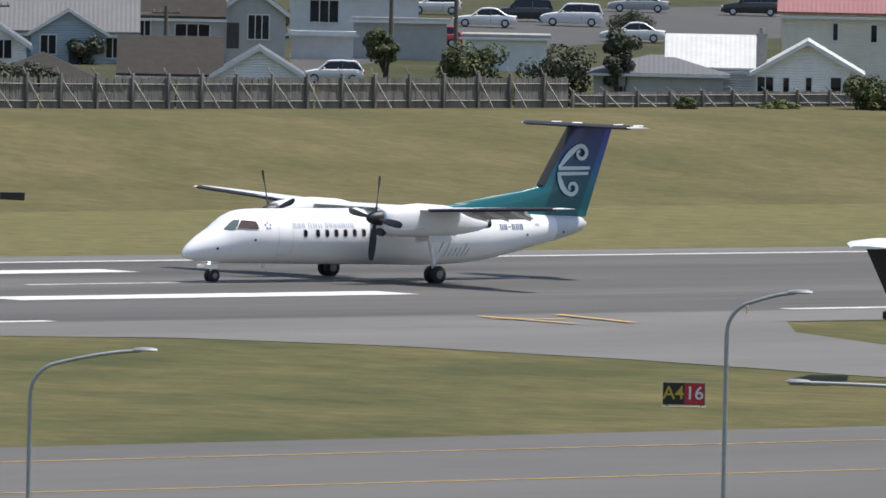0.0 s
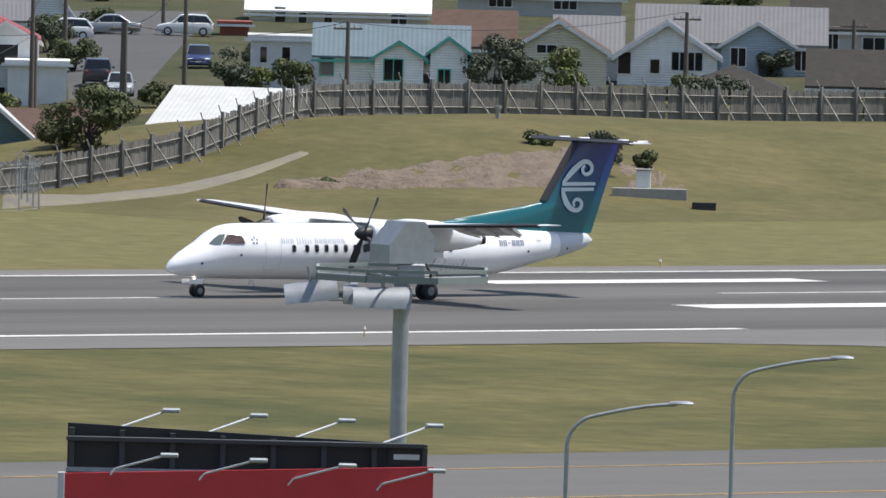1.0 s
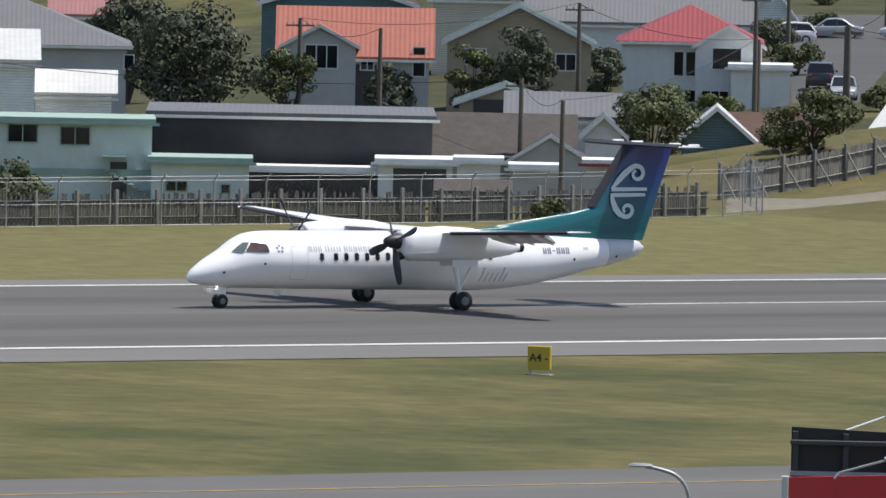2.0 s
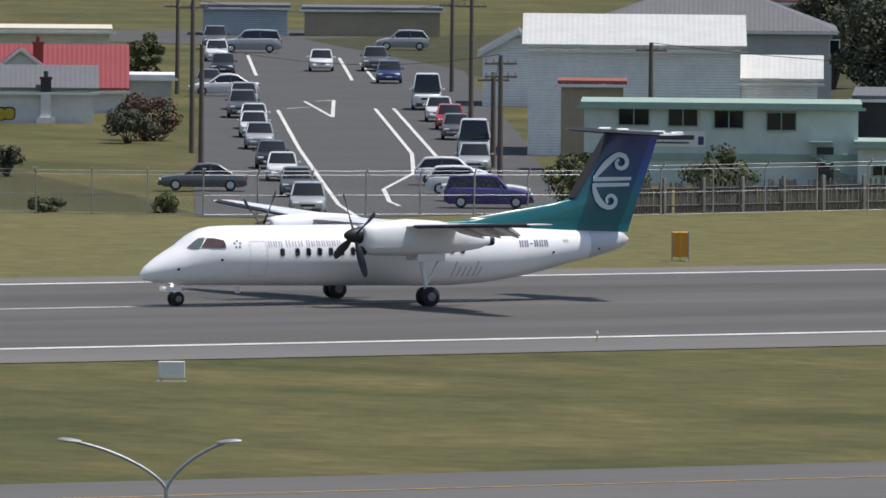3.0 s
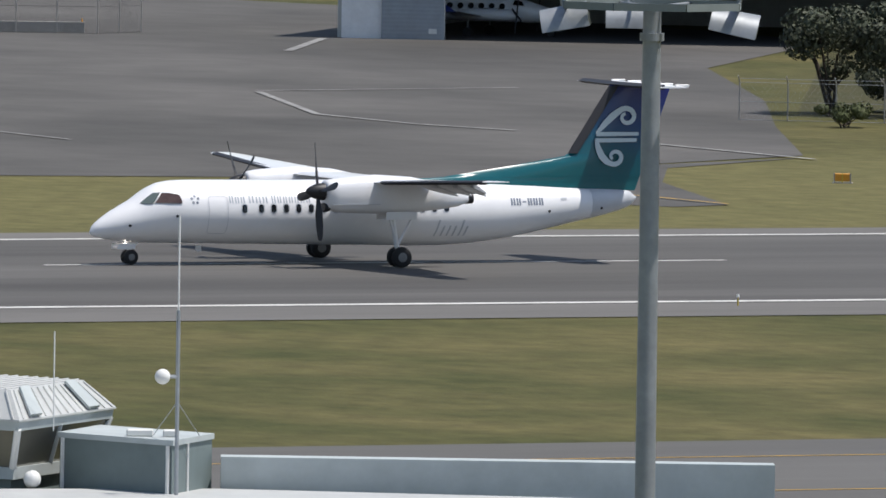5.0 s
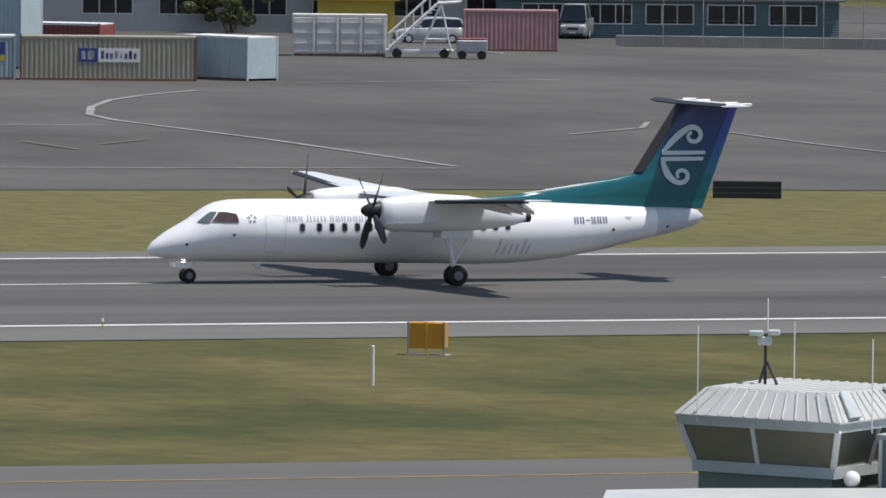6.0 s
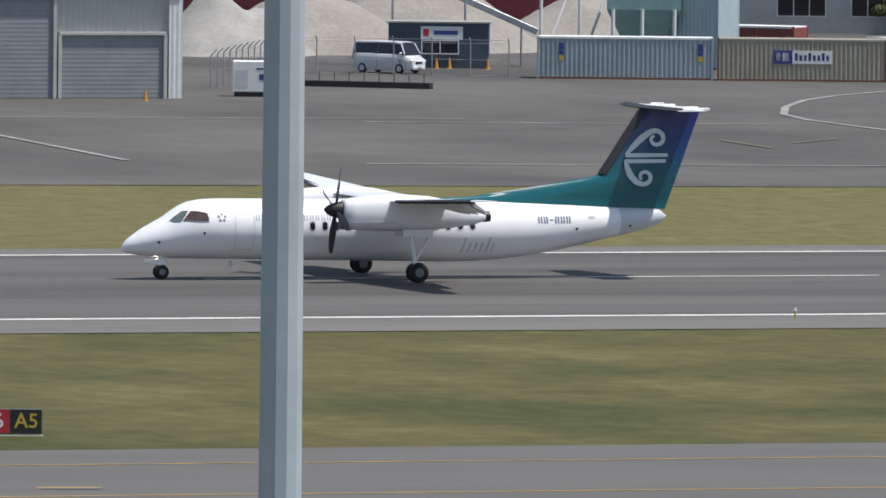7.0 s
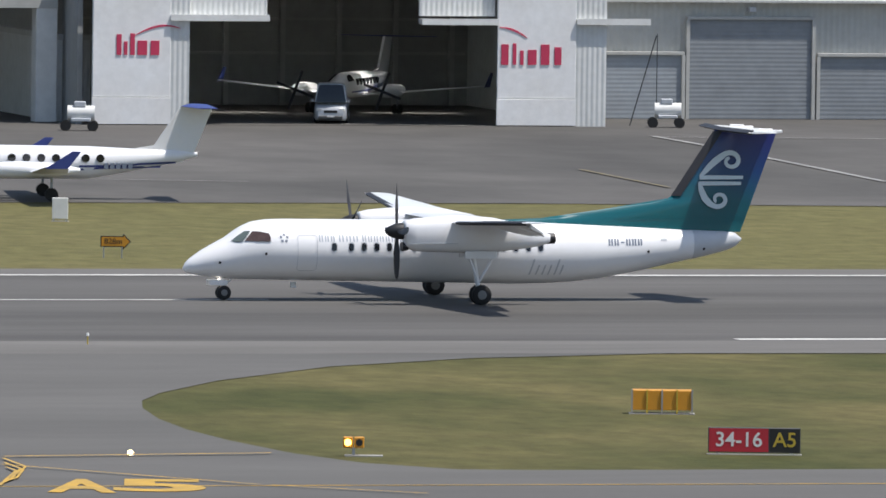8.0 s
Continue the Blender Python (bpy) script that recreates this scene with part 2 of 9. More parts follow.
# connecting taxiways between taxiway and runway
flat_shape("taxiway_link_north", [(337, 371.5)] + [(361.5, 400), (361, 415), (358.8, 427), (354, 436), (345, 440.5)] +
           [(392, 440.5), (385, 432), (381, 422), (382, 408), (392, 392), (405, 378), (418, 371.5)], SHOULDER, 0.024,
           "grey asphalt link between taxiway and runway", "taxiway")
flat_shape("taxiway_link_south", [(20, 371.5), (20, 440.5), (118, 440.5), (108, 437), (101, 431.5), (94.5, 422.5), (90.6, 415), (88.9, 410.5), (87.9, 406), (87.1, 400), (86.7, 394),
           (86.8, 388), (87.4, 381), (88.6, 376), (91, 372.6), (97, 371.5)], TAXIWAY, 0.024, "grey asphalt link between taxiway and runway", "taxiway")


def painted(name, outline, mat, label, z=0.045):
    return flat_shape(name, outline, mat, z, label, "marking")


def stripe(x0, x1, y, w, mat=WHITE_LINE, name="painted_line", label="worn white painted line on asphalt", z=0.045):
    return painted(name, [(x0, y - w / 2), (x1, y - w / 2), (x1, y + w / 2), (x0, y + w / 2)], mat, label, z)


stripe(122, 358, 449.5, 0.95, name="edge_line")
stripe(400, 470, 449.5, 0.95, name="edge_line")
stripe(-300, 20, 449.5, 0.95, name="edge_line")
stripe(-300, 1100, 499.0, 0.8, name="edge_line")
for x0 in (369.5, 438.0):
    stripe(x0, x0 + (23 if x0 < 400 else 30), 467.6, 3.2, name="aiming_mark", label="broad white block marking on the runway")
    stripe(x0 + 5, x0 + 25, 490.2, 3.0, name="aiming_mark", label="broad white block marking on the runway")
for k in range(-8, 16):
    stripe(60 * k + 20, 60 * k + 50, 478.9, 0.45, name="centre_line", label="worn white centre line dash")
stripe(-300, 1100, 364.6, 0.22, YELLOW_LINE, "edge_line", "faded yellow taxiway edge line")
stripe(-300, 1100, 350.0, 0.25, YELLOW_LINE, "guide_line", "faded yellow taxiway centre line")


# ---- the airliner ----
def spline(table, u):
    for (a, p), (b, q) in zip(table, table[1:]):
        if u <= b:
            return p + (q - p) * (u - a) / (b - a)
    return table[-1][1]


TOP = [(0, 1.37), (0.1, 1.57), (0.24, 1.73), (0.76, 2.1), (1.24, 2.37), (1.79, 2.66), (2.12, 2.9), (2.48, 3.13), (2.91, 3.31), (3.4, 3.39), (4.0, 3.42),
       (9, 3.4), (13, 3.38), (16, 3.34), (19, 3.25), (22, 3.11), (23.2, 3.07), (23.72, 3.02), (24.0, 2.78)]
LOW = [(0, 1.32), (0.1, 1.19), (0.42, 1.1), (1.26, 0.98), (2.22, 0.91), (3.43, 0.89), (5.84, 0.85), (9, 0.8), (14, 0.76), (15.5, 0.8), (16.83, 0.9), (17.56, 1.0),
       (18.79, 1.2), (20.52, 1.62), (22.24, 1.99), (23.48, 2.31), (23.85, 2.5), (24.0, 2.7)]
WIDE = [(0, 0.03), (0.12, 0.2), (0.35, 0.38), (0.8, 0.6), (1.5, 0.87), (2.4, 1.12), (3.4, 1.29), (4.2, 1.34), (14, 1.34), (16.5, 1.22), (18.8, 0.97), (21.2, 0.66),
        (23.2, 0.36), (23.75, 0.22), (24.0, 0.05)]


def droop(u):
    """How far the body hangs below its level line, growing towards the tail."""
    return 0.05 + 0.14 * smooth_step((u - 9) / 14)


def body_ring(u, grow=0.0, n=36):
    t, b, w = spline(TOP, u) - droop(u) + grow, spline(LOW, u) - droop(u) - grow, spline(WIDE, u) + grow
    c, h = (t + b) / 2, (t - b) / 2
    return [(u, -w * math.sin(2 * math.pi * i / n), c + h * math.cos(2 * math.pi * i / n)) for i in range(n)]


def skin(u, z, grow=0.012):
    """The half width of the body at that height."""
    t, b, w = spline(TOP, u) - droop(u), spline(LOW, u) - droop(u), spline(WIDE, u)
    c, h = (t + b) / 2, (t - b) / 2
    return w * math.sqrt(max(0.0, 1 - ((z - c) / h) ** 2)) + grow


def decal(points, side=-1, grow=0.014, depth=0.02):
    """A thin plate on the body's skin; points are (u, z)."""
    bm = bmesh.new()
    vs = [bm.verts.new((u, side * skin(u, z, grow), z)) for u, z in points]
    bm.faces.new(vs)
    bmesh.ops.recalc_face_normals(bm, faces=bm.faces)
    r = bmesh.ops.extrude_face_region(bm, geom=bm.faces[:])
    bmesh.ops.translate(bm, vec=(0, -side * depth, 0), verts=[v for v in r["geom"] if isinstance(v, bmesh.types.BMVert)])
    bmesh.ops.recalc_face_normals(bm, faces=bm.faces)
    return bm


def bar(u0, z0, wide, tall, lean=0.0, side=-1, grow=0.012, n=6):
    """A painted stroke that follows the curve of the body."""
    bm = bmesh.new()
    rows = []
    for i in range(n + 1):
        z, q = z0 + tall * i / n, lean * i / n
        rows.append([bm.verts.new((u, side * (skin(u, z, 0) + g), z)) for u, g in ((u0 + q, -0.02), (u0 + q, grow), (u0 + q + wide, grow), (u0 + q + wide, -0.02))])
    for p, q in zip(rows, rows[1:]):
        for k in range(4):
            bm.faces.new((p[k], p[(k + 1) % 4], q[(k + 1) % 4], q[k]))
    bm.faces.new(rows[0])
    bm.faces.new(list(reversed(rows[-1])))
    bmesh.ops.recalc_face_normals(bm, faces=bm.faces)
    return bm


def rounded(u0, u1, z0, z1, r, n=4):
    out = []
    for cu, cz, a in ((u1 - r, z1 - r, 0), (u0 + r, z1 - r, 90), (u0 + r, z0 + r, 180), (u1 - r, z0 + r, 270)):
        for i in range(n + 1):
            t = radians(a + 90 * i / n)
            out.append((cu + r * math.cos(t), cz + r * math.sin(t)))
    return out


def foil(y, u0, chord, z, thick=0.14, n=12):
    """A wing section as a ring."""
    pts = []
    for i in range(n):
        t = i / n * 2 * math.pi
        c = 0.5 * (1 - math.cos(t))
        h = thick * (1.2 * math.sqrt(c + 1e-6) - 1.1 * c) * (1 if t < math.pi else -0.55)
        pts.append((u0 + chord * c, y, z + chord * h))
    return pts


def wing_at(y):
    """Leading edge, chord and height of the wing."""
    a = abs(y)
    s = max(0.0, (a - 4.4) / (13.7 - 4.4))
    return 10.35 + 0.75 * s, 2.55 - 1.5 * s, 3.42 + 0.045 * max(0.0, a - 4.4)


def fin_material():
    m = material("fin_gradient_paint", (0.006, 0.17, 0.2), 0.3, spot=0.04, scale=3, bump=0.0, coat=0.3)
    n, l = m.node_tree.nodes, m.node_tree.links
    mix = [k for k in n if k.bl_idname == "ShaderNodeMix"][0]
    co = [k for k in n if k.bl_idname == "ShaderNodeTexCoord"][0]
    sep = n.new("ShaderNodeSeparateXYZ")
    l.new(co.outputs["Object"], sep.inputs[0])
    ramp = n.new("ShaderNodeValToRGB")
    ramp.color_ramp.elements[0].position, ramp.color_ramp.elements[0].color = 0.0, (0.002, 0.105, 0.125, 1)
    ramp.color_ramp.elements[1].position, ramp.color_ramp.elements[1].color = 1.0, (0.012, 0.02, 0.15, 1)
    e = ramp.color_ramp.elements.new(0.3)
    e.color = (0.003, 0.095, 0.13, 1)
    e = ramp.color_ramp.elements.new(0.65)
    e.color = (0.006, 0.045, 0.17, 1)
    add = n.new("ShaderNodeMath")
    add.operation = "MULTIPLY_ADD"
    add.inputs[1].default_value = 0.06
    l.new(sep.outputs["X"], add.inputs[0])
    add2 = n.new("ShaderNodeMath")
    add2.operation = "MULTIPLY_ADD"
    add2.inputs[1].default_value, add2.inputs[2].default_value = 0.24, -2.12
    l.new(sep.outputs["Z"], add2.inputs[0])
    l.new(add2.outputs[0], add.inputs[2])
    l.new(add.outputs[0], ramp.inputs[0])
    hsv = [k for k in n if k.bl_idname == "ShaderNodeHueSaturation"][0]
    l.new(ramp.outputs[0], hsv.inputs["Color"])
    return m


FIN_PAINT = fin_material()
RIM_GREY = material("dull_grey_wheel_paint", (0.2, 0.2, 0.2), 0.5, spot=0.1, bump=0.0)
LETTER_MID = material("mid_blue_grey_lettering", (0.36, 0.4, 0.46), 0.4, spot=0.03, bump=0.0)
LETTER_BLUE = material("blue_grey_lettering", (0.17, 0.2, 0.26), 0.4, spot=0.03, bump=0.0)
FRONT_SCREEN = material("grey_green_cockpit_glass", (0.11, 0.14, 0.135), 0.08, spot=0.1, bump=0.0, spec=0.6)
# reddish brown put into the side glass for reflections and the cockpit behind it
SIDE_SCREEN = material("cockpit_glass_with_reflection_tone", (0.085, 0.055, 0.05), 0.08, spot=0.3, scale=4, bump=0.0, spec=0.6)
LETTER_PALE = material("pale_grey_lettering", (0.52, 0.54, 0.57), 0.4, spot=0.03, bump=0.0)
LOGO_WHITE = material("pale_logo_paint", (0.62, 0.72, 0.76), 0.4, spot=0.02, bump=0.0)


def flat_ribbon(path, widths, y, depth=0.02):
    """A ribbon of varying width in the u-z plane, as a thin plate."""
    left, right = [], []
    for i, (u, z) in enumerate(path):
        a, b = path[max(0, i - 1)], path[min(len(path) - 1, i + 1)]
        d = Vector((b[0] - a[0], b[1] - a[1])).normalized()
        w = widths[i] / 2
        left.append((u - d.y * w, z + d.x * w))
        right.append((u + d.y * w, z - d.x * w))
    bm = bmesh.new()
    rows = []
    for (a, b), (c, d) in zip(left, right):
        rows.append([bm.verts.new((a, y, b)), bm.verts.new((c, y, d)), bm.verts.new((c, y + depth, d)), bm.verts.new((a, y + depth, b))])
    for p, q in zip(rows, rows[1:]):
        for i in range(4):
            bm.faces.new((p[i], p[(i + 1) % 4], q[(i + 1) % 4], q[i]))
    bm.faces.new(rows[0])
    bm.faces.new(list(reversed(rows[-1])))
    bmesh.ops.recalc_face_normals(bm, faces=bm.faces)
    return bm


def wheel(parent, x, y, z, r, w):
    bm = bmesh.new()
    prof = [(-w / 2, r * 0.45), (-w / 2, r * 0.85), (-w * 0.35, r * 0.97), (0, r), (w * 0.35, r * 0.97), (w / 2, r * 0.85), (w / 2, r * 0.45)]
    loft(bm, [[(k * math.cos(2 * math.pi * i / 24), d, k * math.sin(2 * math.pi * i / 24)) for i in range(24)] for d, k in prof])
    tyre = part("wheel", bm, RUBBER, parent, smooth=40, m=pose(x, y, z))
    bm = bmesh.new()
    prof = [(-w * 0.52, r * 0.2), (-w * 0.54, r * 0.4), (-w * 0.5, r * 0.46), (w * 0.5, r * 0.46), (w * 0.54, r * 0.4), (w * 0.52, r * 0.2)]
    loft(bm, [[(k * math.cos(2 * math.pi * i / 16), d, k * math.sin(2 * math.pi * i / 16)) for i in range(16)] for d, k in prof])
    part("rim", bm, RIM_GREY, tyre, smooth=30)
    return tyre


def airliner():
    top = thing("airliner", pose(TAXI[0][1], LANE, 0.045), "white twin-propeller airliner with teal tail on the runway", "aircraft")
    bm = bmesh.new()
    us = [0, 0.03, 0.12, 0.22, 0.35, 0.55, 0.8, 1.05, 1.3, 1.55, 1.75, 1.95, 2.1, 2.3, 2.5, 2.7, 2.9, 3.15, 3.4, 3.8, 4.2, 6, 8, 10, 12, 14, 15.2, 16.5, 18,
          19.5, 21.2, 22.4, 23.2, 23.6, 23.75, 23.9, 24.0]
    loft(bm, [body_ring(u) for u in us])
    body = part("fuselage", bm, FUSELAGE_WHITE, top, smooth=50)
    bm = bmesh.new()
    loft(bm, [body_ring(u, 0.012) for u in (21.85, 22.4, 23.2, 23.6, 23.75, 23.9, 24.02)])
    part("tail_cone", bm, GREY_PAINT, body, "pale grey tail cone", smooth=50)
    # windows
    for side in (-1, 1):
        for u in [6.15] + [6.88 + 0.543 * k for k in range(16)]:
            w = part("cabin_window", decal(rounded(u - 0.145, u + 0.145, 2.05, 2.46, 0.12), side, 0.006), GREY_PAINT, body)
            part("pane", decal(rounded(u - 0.105, u + 0.105, 2.09, 2.42, 0.1), side, 0.014), DARK_GLASS, w)
        part("side_windscreen", decal([(2.41, 2.5), (2.9, 2.49), (3.46, 2.48), (3.45, 2.66), (3.4, 2.82), (3.05, 2.88), (2.76, 2.89)], side, 0.045, 0.04), SIDE_SCREEN, body,
             "dark cockpit side window")
        part("windscreen", decal([(1.9, 2.48), (2.1, 2.46), (2.32, 2.48), (2.5, 2.68), (2.68, 2.9), (2.45, 2.88), (2.15, 2.68)], side, 0.06, 0.06), FRONT_SCREEN, body,
             "dark cockpit windscreen")
        # door outline
        def dense(ring):
            return [(p[0] + (q[0] - p[0]) * i / 10, p[1] + (q[1] - p[1]) * i / 10) for p, q in zip(ring, ring[1:] + ring[:1]) for i in range(10)]
        r = dense(rounded(4.59, 5.44, 1.25, 2.76, 0.14, 5))
        bm = bmesh.new()
        inner = dense(rounded(4.61, 5.42, 1.27, 2.74, 0.125, 5))
        n = len(r)
        a = [bm.verts.new((u, side * skin(u, z, 0.018), z)) for u, z in r]
        b = [bm.verts.new((u, side * skin(u, z, 0.018), z)) for u, z in inner]
        for i in range(n):
            bm.faces.new((a[i], a[(i + 1) % n], b[(i + 1) % n], b[i]))
        part("door_seal", bm, LETTER_PALE, body, "thin grey door outline")
        for u, z in ((1.4, 1.58), (3.26, 1.97), (19.79, 2.06), (22.29, 2.16)):
            part("vent", decal(rounded(u - 0.055, u + 0.055, z - 0.055, z + 0.055, 0.05), side, 0.02), DARK_METAL, body)
        part("antenna_plate", decal(rounded(20.36, 20.62, 2.51, 2.6, 0.03), side, 0.02), LETTER_PALE, body)
    # plain bars where the lettering stands
    def strokes(u, z, wide, tall, stroke, mat):
        """Two plain uprights where a character stands."""
        part("lettering_bar", bar(u, z, stroke, tall), mat, body)
        part("lettering_bar", bar(u + wide - stroke, z, stroke, tall), mat, body)
    for x, count, pitch in ((5.52, 3, 0.25), (6.38, 3, 0.3), (7.37, 7, 0.25)):
        for k in range(count):
            tall = 0.29 if k == 0 else 0.25
            strokes(x + pitch * k, 2.48, pitch * 0.62, tall, 0.045, LETTER_MID)
    for k in range(6):
        u = 18.02 + 0.26 * k
        if k == 2:
            part("lettering_bar", bar(u + 0.02, 2.43, 0.16, 0.05), LETTER_BLUE, body)
        else:
            strokes(u, 2.315, 0.19, 0.28, 0.07, LETTER_BLUE)
    for u, h in ((14.56, 0.66), (14.85, 0.42), (15.12, 0.42), (15.38, 0.42), (15.66, 0.66), (15.9, 0.4)):
        part("lettering_bar", bar(u, 1.1, 0.07, h, 0.12 * h / 0.5), LETTER_PALE, body)
    for k in range(5):
        a = radians(72 * k + 90)
        part("star_mark", decal(rounded(4.03 + 0.14 * math.cos(a) - 0.05, 4.03 + 0.14 * math.cos(a) + 0.05, 2.62 + 0.14 * math.sin(a) - 0.05,
                                        2.62 + 0.14 * math.sin(a) + 0.05, 0.045), -1, 0.012), LETTER_BLUE, body)
    part("belly_antenna", boxes(((4.6, -0.02, 0.5), (4.85, 0.02, 0.74)), bevel=0.008), FUSELAGE_WHITE, body)
    # fin, with its dorsal strake
    def fin_ring(z):
        lead = spline([(2.85, 12.6), (3.33, 13.2), (3.42, 15.4), (3.83, 18.2), (4.25, 20.8), (4.36, 20.98), (7.25, 22.88)], z)
        tail = 24.0 + (z - 2.92) * 0.364
        w = 0.18 - 0.016 * (z - 3)
        return [(lead, 0, z), (lead + (tail - lead) * 0.12, -w * 0.7, z), (lead + (tail - lead) * 0.45, -w, z), (tail, -0.02, z), (tail, 0.02, z),
                (lead + (tail - lead) * 0.45, w, z), (lead + (tail - lead) * 0.12, w * 0.7, z)]
    bm = bmesh.new()
    loft(bm, [fin_ring(z) for z in (2.85, 3.1, 3.33, 3.42, 3.55, 3.7, 3.83, 4.05, 4.25, 4.36, 5.0, 5.6, 6.2, 6.8, 7.15)])
    fin = part("tail_fin", bm, FIN_PAINT, top, "teal tail fin shading to deep blue at the top", smooth=80)
    bm = bmesh.new()
    rings = []
    for z in (4.36, 5.4, 6.4, 7.08):
        lead = spline([(4.36, 20.98), (7.25, 22.88)], z)
        rings.append([(lead - 0.03, 0, z), (lead + 0.15, -0.12, z), (lead + 0.34, -0.16, z), (lead + 0.34, 0.16, z), (lead + 0.15, 0.12, z)])
    loft(bm, rings)
    part("deicing_boot", bm, BOOT, fin, "black rubber leading edge boot", smooth=35)
    # scroll emblem in plain shapes
    for y, d in ((-0.2, -0.02), (0.2, 0.02)):
        def on_fin(pts):
            return [(22.03 + (u - 22.1) * 1.2, 3.9 + (z - 4.15) * 1.05) for u, z in pts]
        def spiral(cu, cz, r, a0, a1, n=18):
            return [(cu + r * (1 - 0.62 * i / n) * math.cos(radians(a0 + (a1 - a0) * i / n)), cz + r * (1 - 0.62 * i / n) * math.sin(radians(a0 + (a1 - a0) * i / n)))
                    for i in range(n + 1)]
        up = [(22.2, 5.36), (22.47, 5.7), (22.74, 5.99), (22.98, 6.19)] + spiral(23.3, 5.99, 0.35, 120, -250)
        part("emblem_scroll", flat_ribbon(on_fin(up), [0.12, 0.24, 0.29, 0.26] + [0.22 - 0.005 * i for i in range(19)], y, d), LOGO_WHITE, fin, "white scroll emblem")
        dn = [(22.18, 5.14), (22.25, 4.82), (22.38, 4.5), (22.57, 4.28)] + spiral(22.88, 4.46, 0.31, 235, 590)
        part("emblem_scroll", flat_ribbon(on_fin(dn), [0.12, 0.24, 0.29, 0.26] + [0.21 - 0.005 * i for i in range(19)], y, d), LOGO_WHITE, fin, "white scroll emblem")
        part("emblem_bar", flat_ribbon(on_fin([(22.18, 5.33), (22.92, 5.335), (23.75, 5.34)]), [0.17, 0.17, 0.14], y + math.copysign(0.007, y), d), LOGO_WHITE, fin)
        part("emblem_bar", flat_ribbon(on_fin([(22.16, 5.09), (22.92, 5.095), (23.68, 5.1)]), [0.17, 0.17, 0.14], y + math.copysign(0.007, y), d), LOGO_WHITE, fin)
    # tailplane
    bm = bmesh.new()
    loft(bm, [foil(y, 22.85 + 0.09 * abs(y), 2.35 - 0.28 * abs(y), 7.2, 0.1) for y in (-3.97, -2, 0, 2, 3.97)])
    tp = part("tailplane", bm, FUSELAGE_WHITE, top, "white tailplane on top of the fin", smooth=40, m=pose(0, 0, -0.05))
    bm = bmesh.new()
    loft(bm, [[(22.8 + 0.09 * abs(y), y, 7.21), (23.1 + 0.09 * abs(y), y, 7.11), (23.1 + 0.09 * abs(y), y, 7.32)] for y in (-3.8, 0, 3.8)])
    part("deicing_boot", bm, BOOT, tp)
    for y in (-3.0, -1.5, 1.5, 3.0):
        part("hinge_fairing", boxes(((24.3, y - 0.04, 7.18), (24.9, y + 0.04, 7.3)), bevel=0.015), FUSELAGE_WHITE, tp)
    # wing
    ys = [-13.7, -13.4, -10, -7, -4.4, -1.5, 0, 1.5, 4.4, 7, 10, 13.4, 13.7]
    bm = bmesh.new()
    rings = []
    for y in ys:
        u, c, z = wing_at(y)
        if abs(y) > 13.5:
            u, c = u + 0.15, c * 0.75
        rings.append(foil(y, u, c, z, 0.15 if abs(y) < 13.5 else 0.08, 16))
    loft(bm, rings)
    wing = part("wing", bm, FUSELAGE_WHITE, top, "straight white high wing", smooth=40)
    for s in (-1, 1):
        for a, b in ((5.0, 13.2),):
            bm = bmesh.new()
            rr = []
            for y in (a, (a + b) / 2, b):
                u, c, z = wing_at(y)
                rr.append([(u - 0.02, s * y, z + 0.0), (u + 0.03, s * y, z - 0.06), (u + 0.2, s * y, z - 0.1), (u + 0.2, s * y, z + 0.08), (u + 0.05, s * y, z + 0.05)])
            loft(bm, rr)
            part("deicing_boot", bm, BOOT, wing, "black rubber leading edge boot", smooth=40)
        for a, b in ((1.45, 3.0), (4.9, 9.6)):
            bm = bmesh.new()
            rr = []
            for y in (a, b):
                u, c, z = wing_at(y)
                k = 0.33 * c
                rr.append([(u + c * 0.93, s * y, z - 0.02), (u + c + k * 0.8, s * y, z - 0.42), (u + c + k * 0.78, s * y, z - 0.47), (u + c * 0.9, s * y, z - 0.2)])
            loft(bm, rr)
            part("flap", bm, GREY_PAINT, wing, "lowered wing flap", smooth=30)
        for y in (5.6, 7.4, 9.3):
            u, c, z = wing_at(y)
            bm = bmesh.new()
            loft(bm, [[(u + c * q, s * y + w * math.cos(t), z - dz + h * math.sin(t)) for t in [k * math.pi / 4 for k in range(8)]]
                      for q, w, h, dz in ((0.6, 0.02, 0.03, 0.1), (0.8, 0.08, 0.12, 0.2), (1.05, 0.09, 0.14, 0.32), (1.3, 0.03, 0.05, 0.52))])
            part("flap_fairing", bm, FUSELAGE_WHITE, wing, smooth=50)
    # engines
    for s in (-1, 1):
        y = 3.94 * s
        bm = bmesh.new()
        rr = []
        for u, w, zt, zb in ((8.42, 0.42, 3.42, 2.62), (8.5, 0.5, 3.5, 2.36), (8.9, 0.58, 3.58, 2.22), (9.8, 0.62, 3.66, 2.18), (10.6, 0.62, 3.72, 2.16), (12.2, 0.58, 3.62, 2.18),
                             (13.4, 0.5, 3.38, 2.3), (14.2, 0.38, 3.1, 2.42), (14.75, 0.2, 2.92, 2.6)):
            c, h = (zt + zb) / 2, (zt - zb) / 2
            ring = []
            for i in range(20):
                t = 2 * math.pi * i / 20
                ring.append((u, y + w * math.copysign(abs(math.sin(t)) ** 0.75, math.sin(t)), c + h * math.copysign(abs(math.cos(t)) ** 0.75, math.cos(t))))
            rr.append(ring)
        loft(bm, rr)
        nac = part("engine_nacelle", bm, FUSELAGE_WHITE, top, "white engine nacelle under the wing", smooth=50)
        bm = bmesh.new()
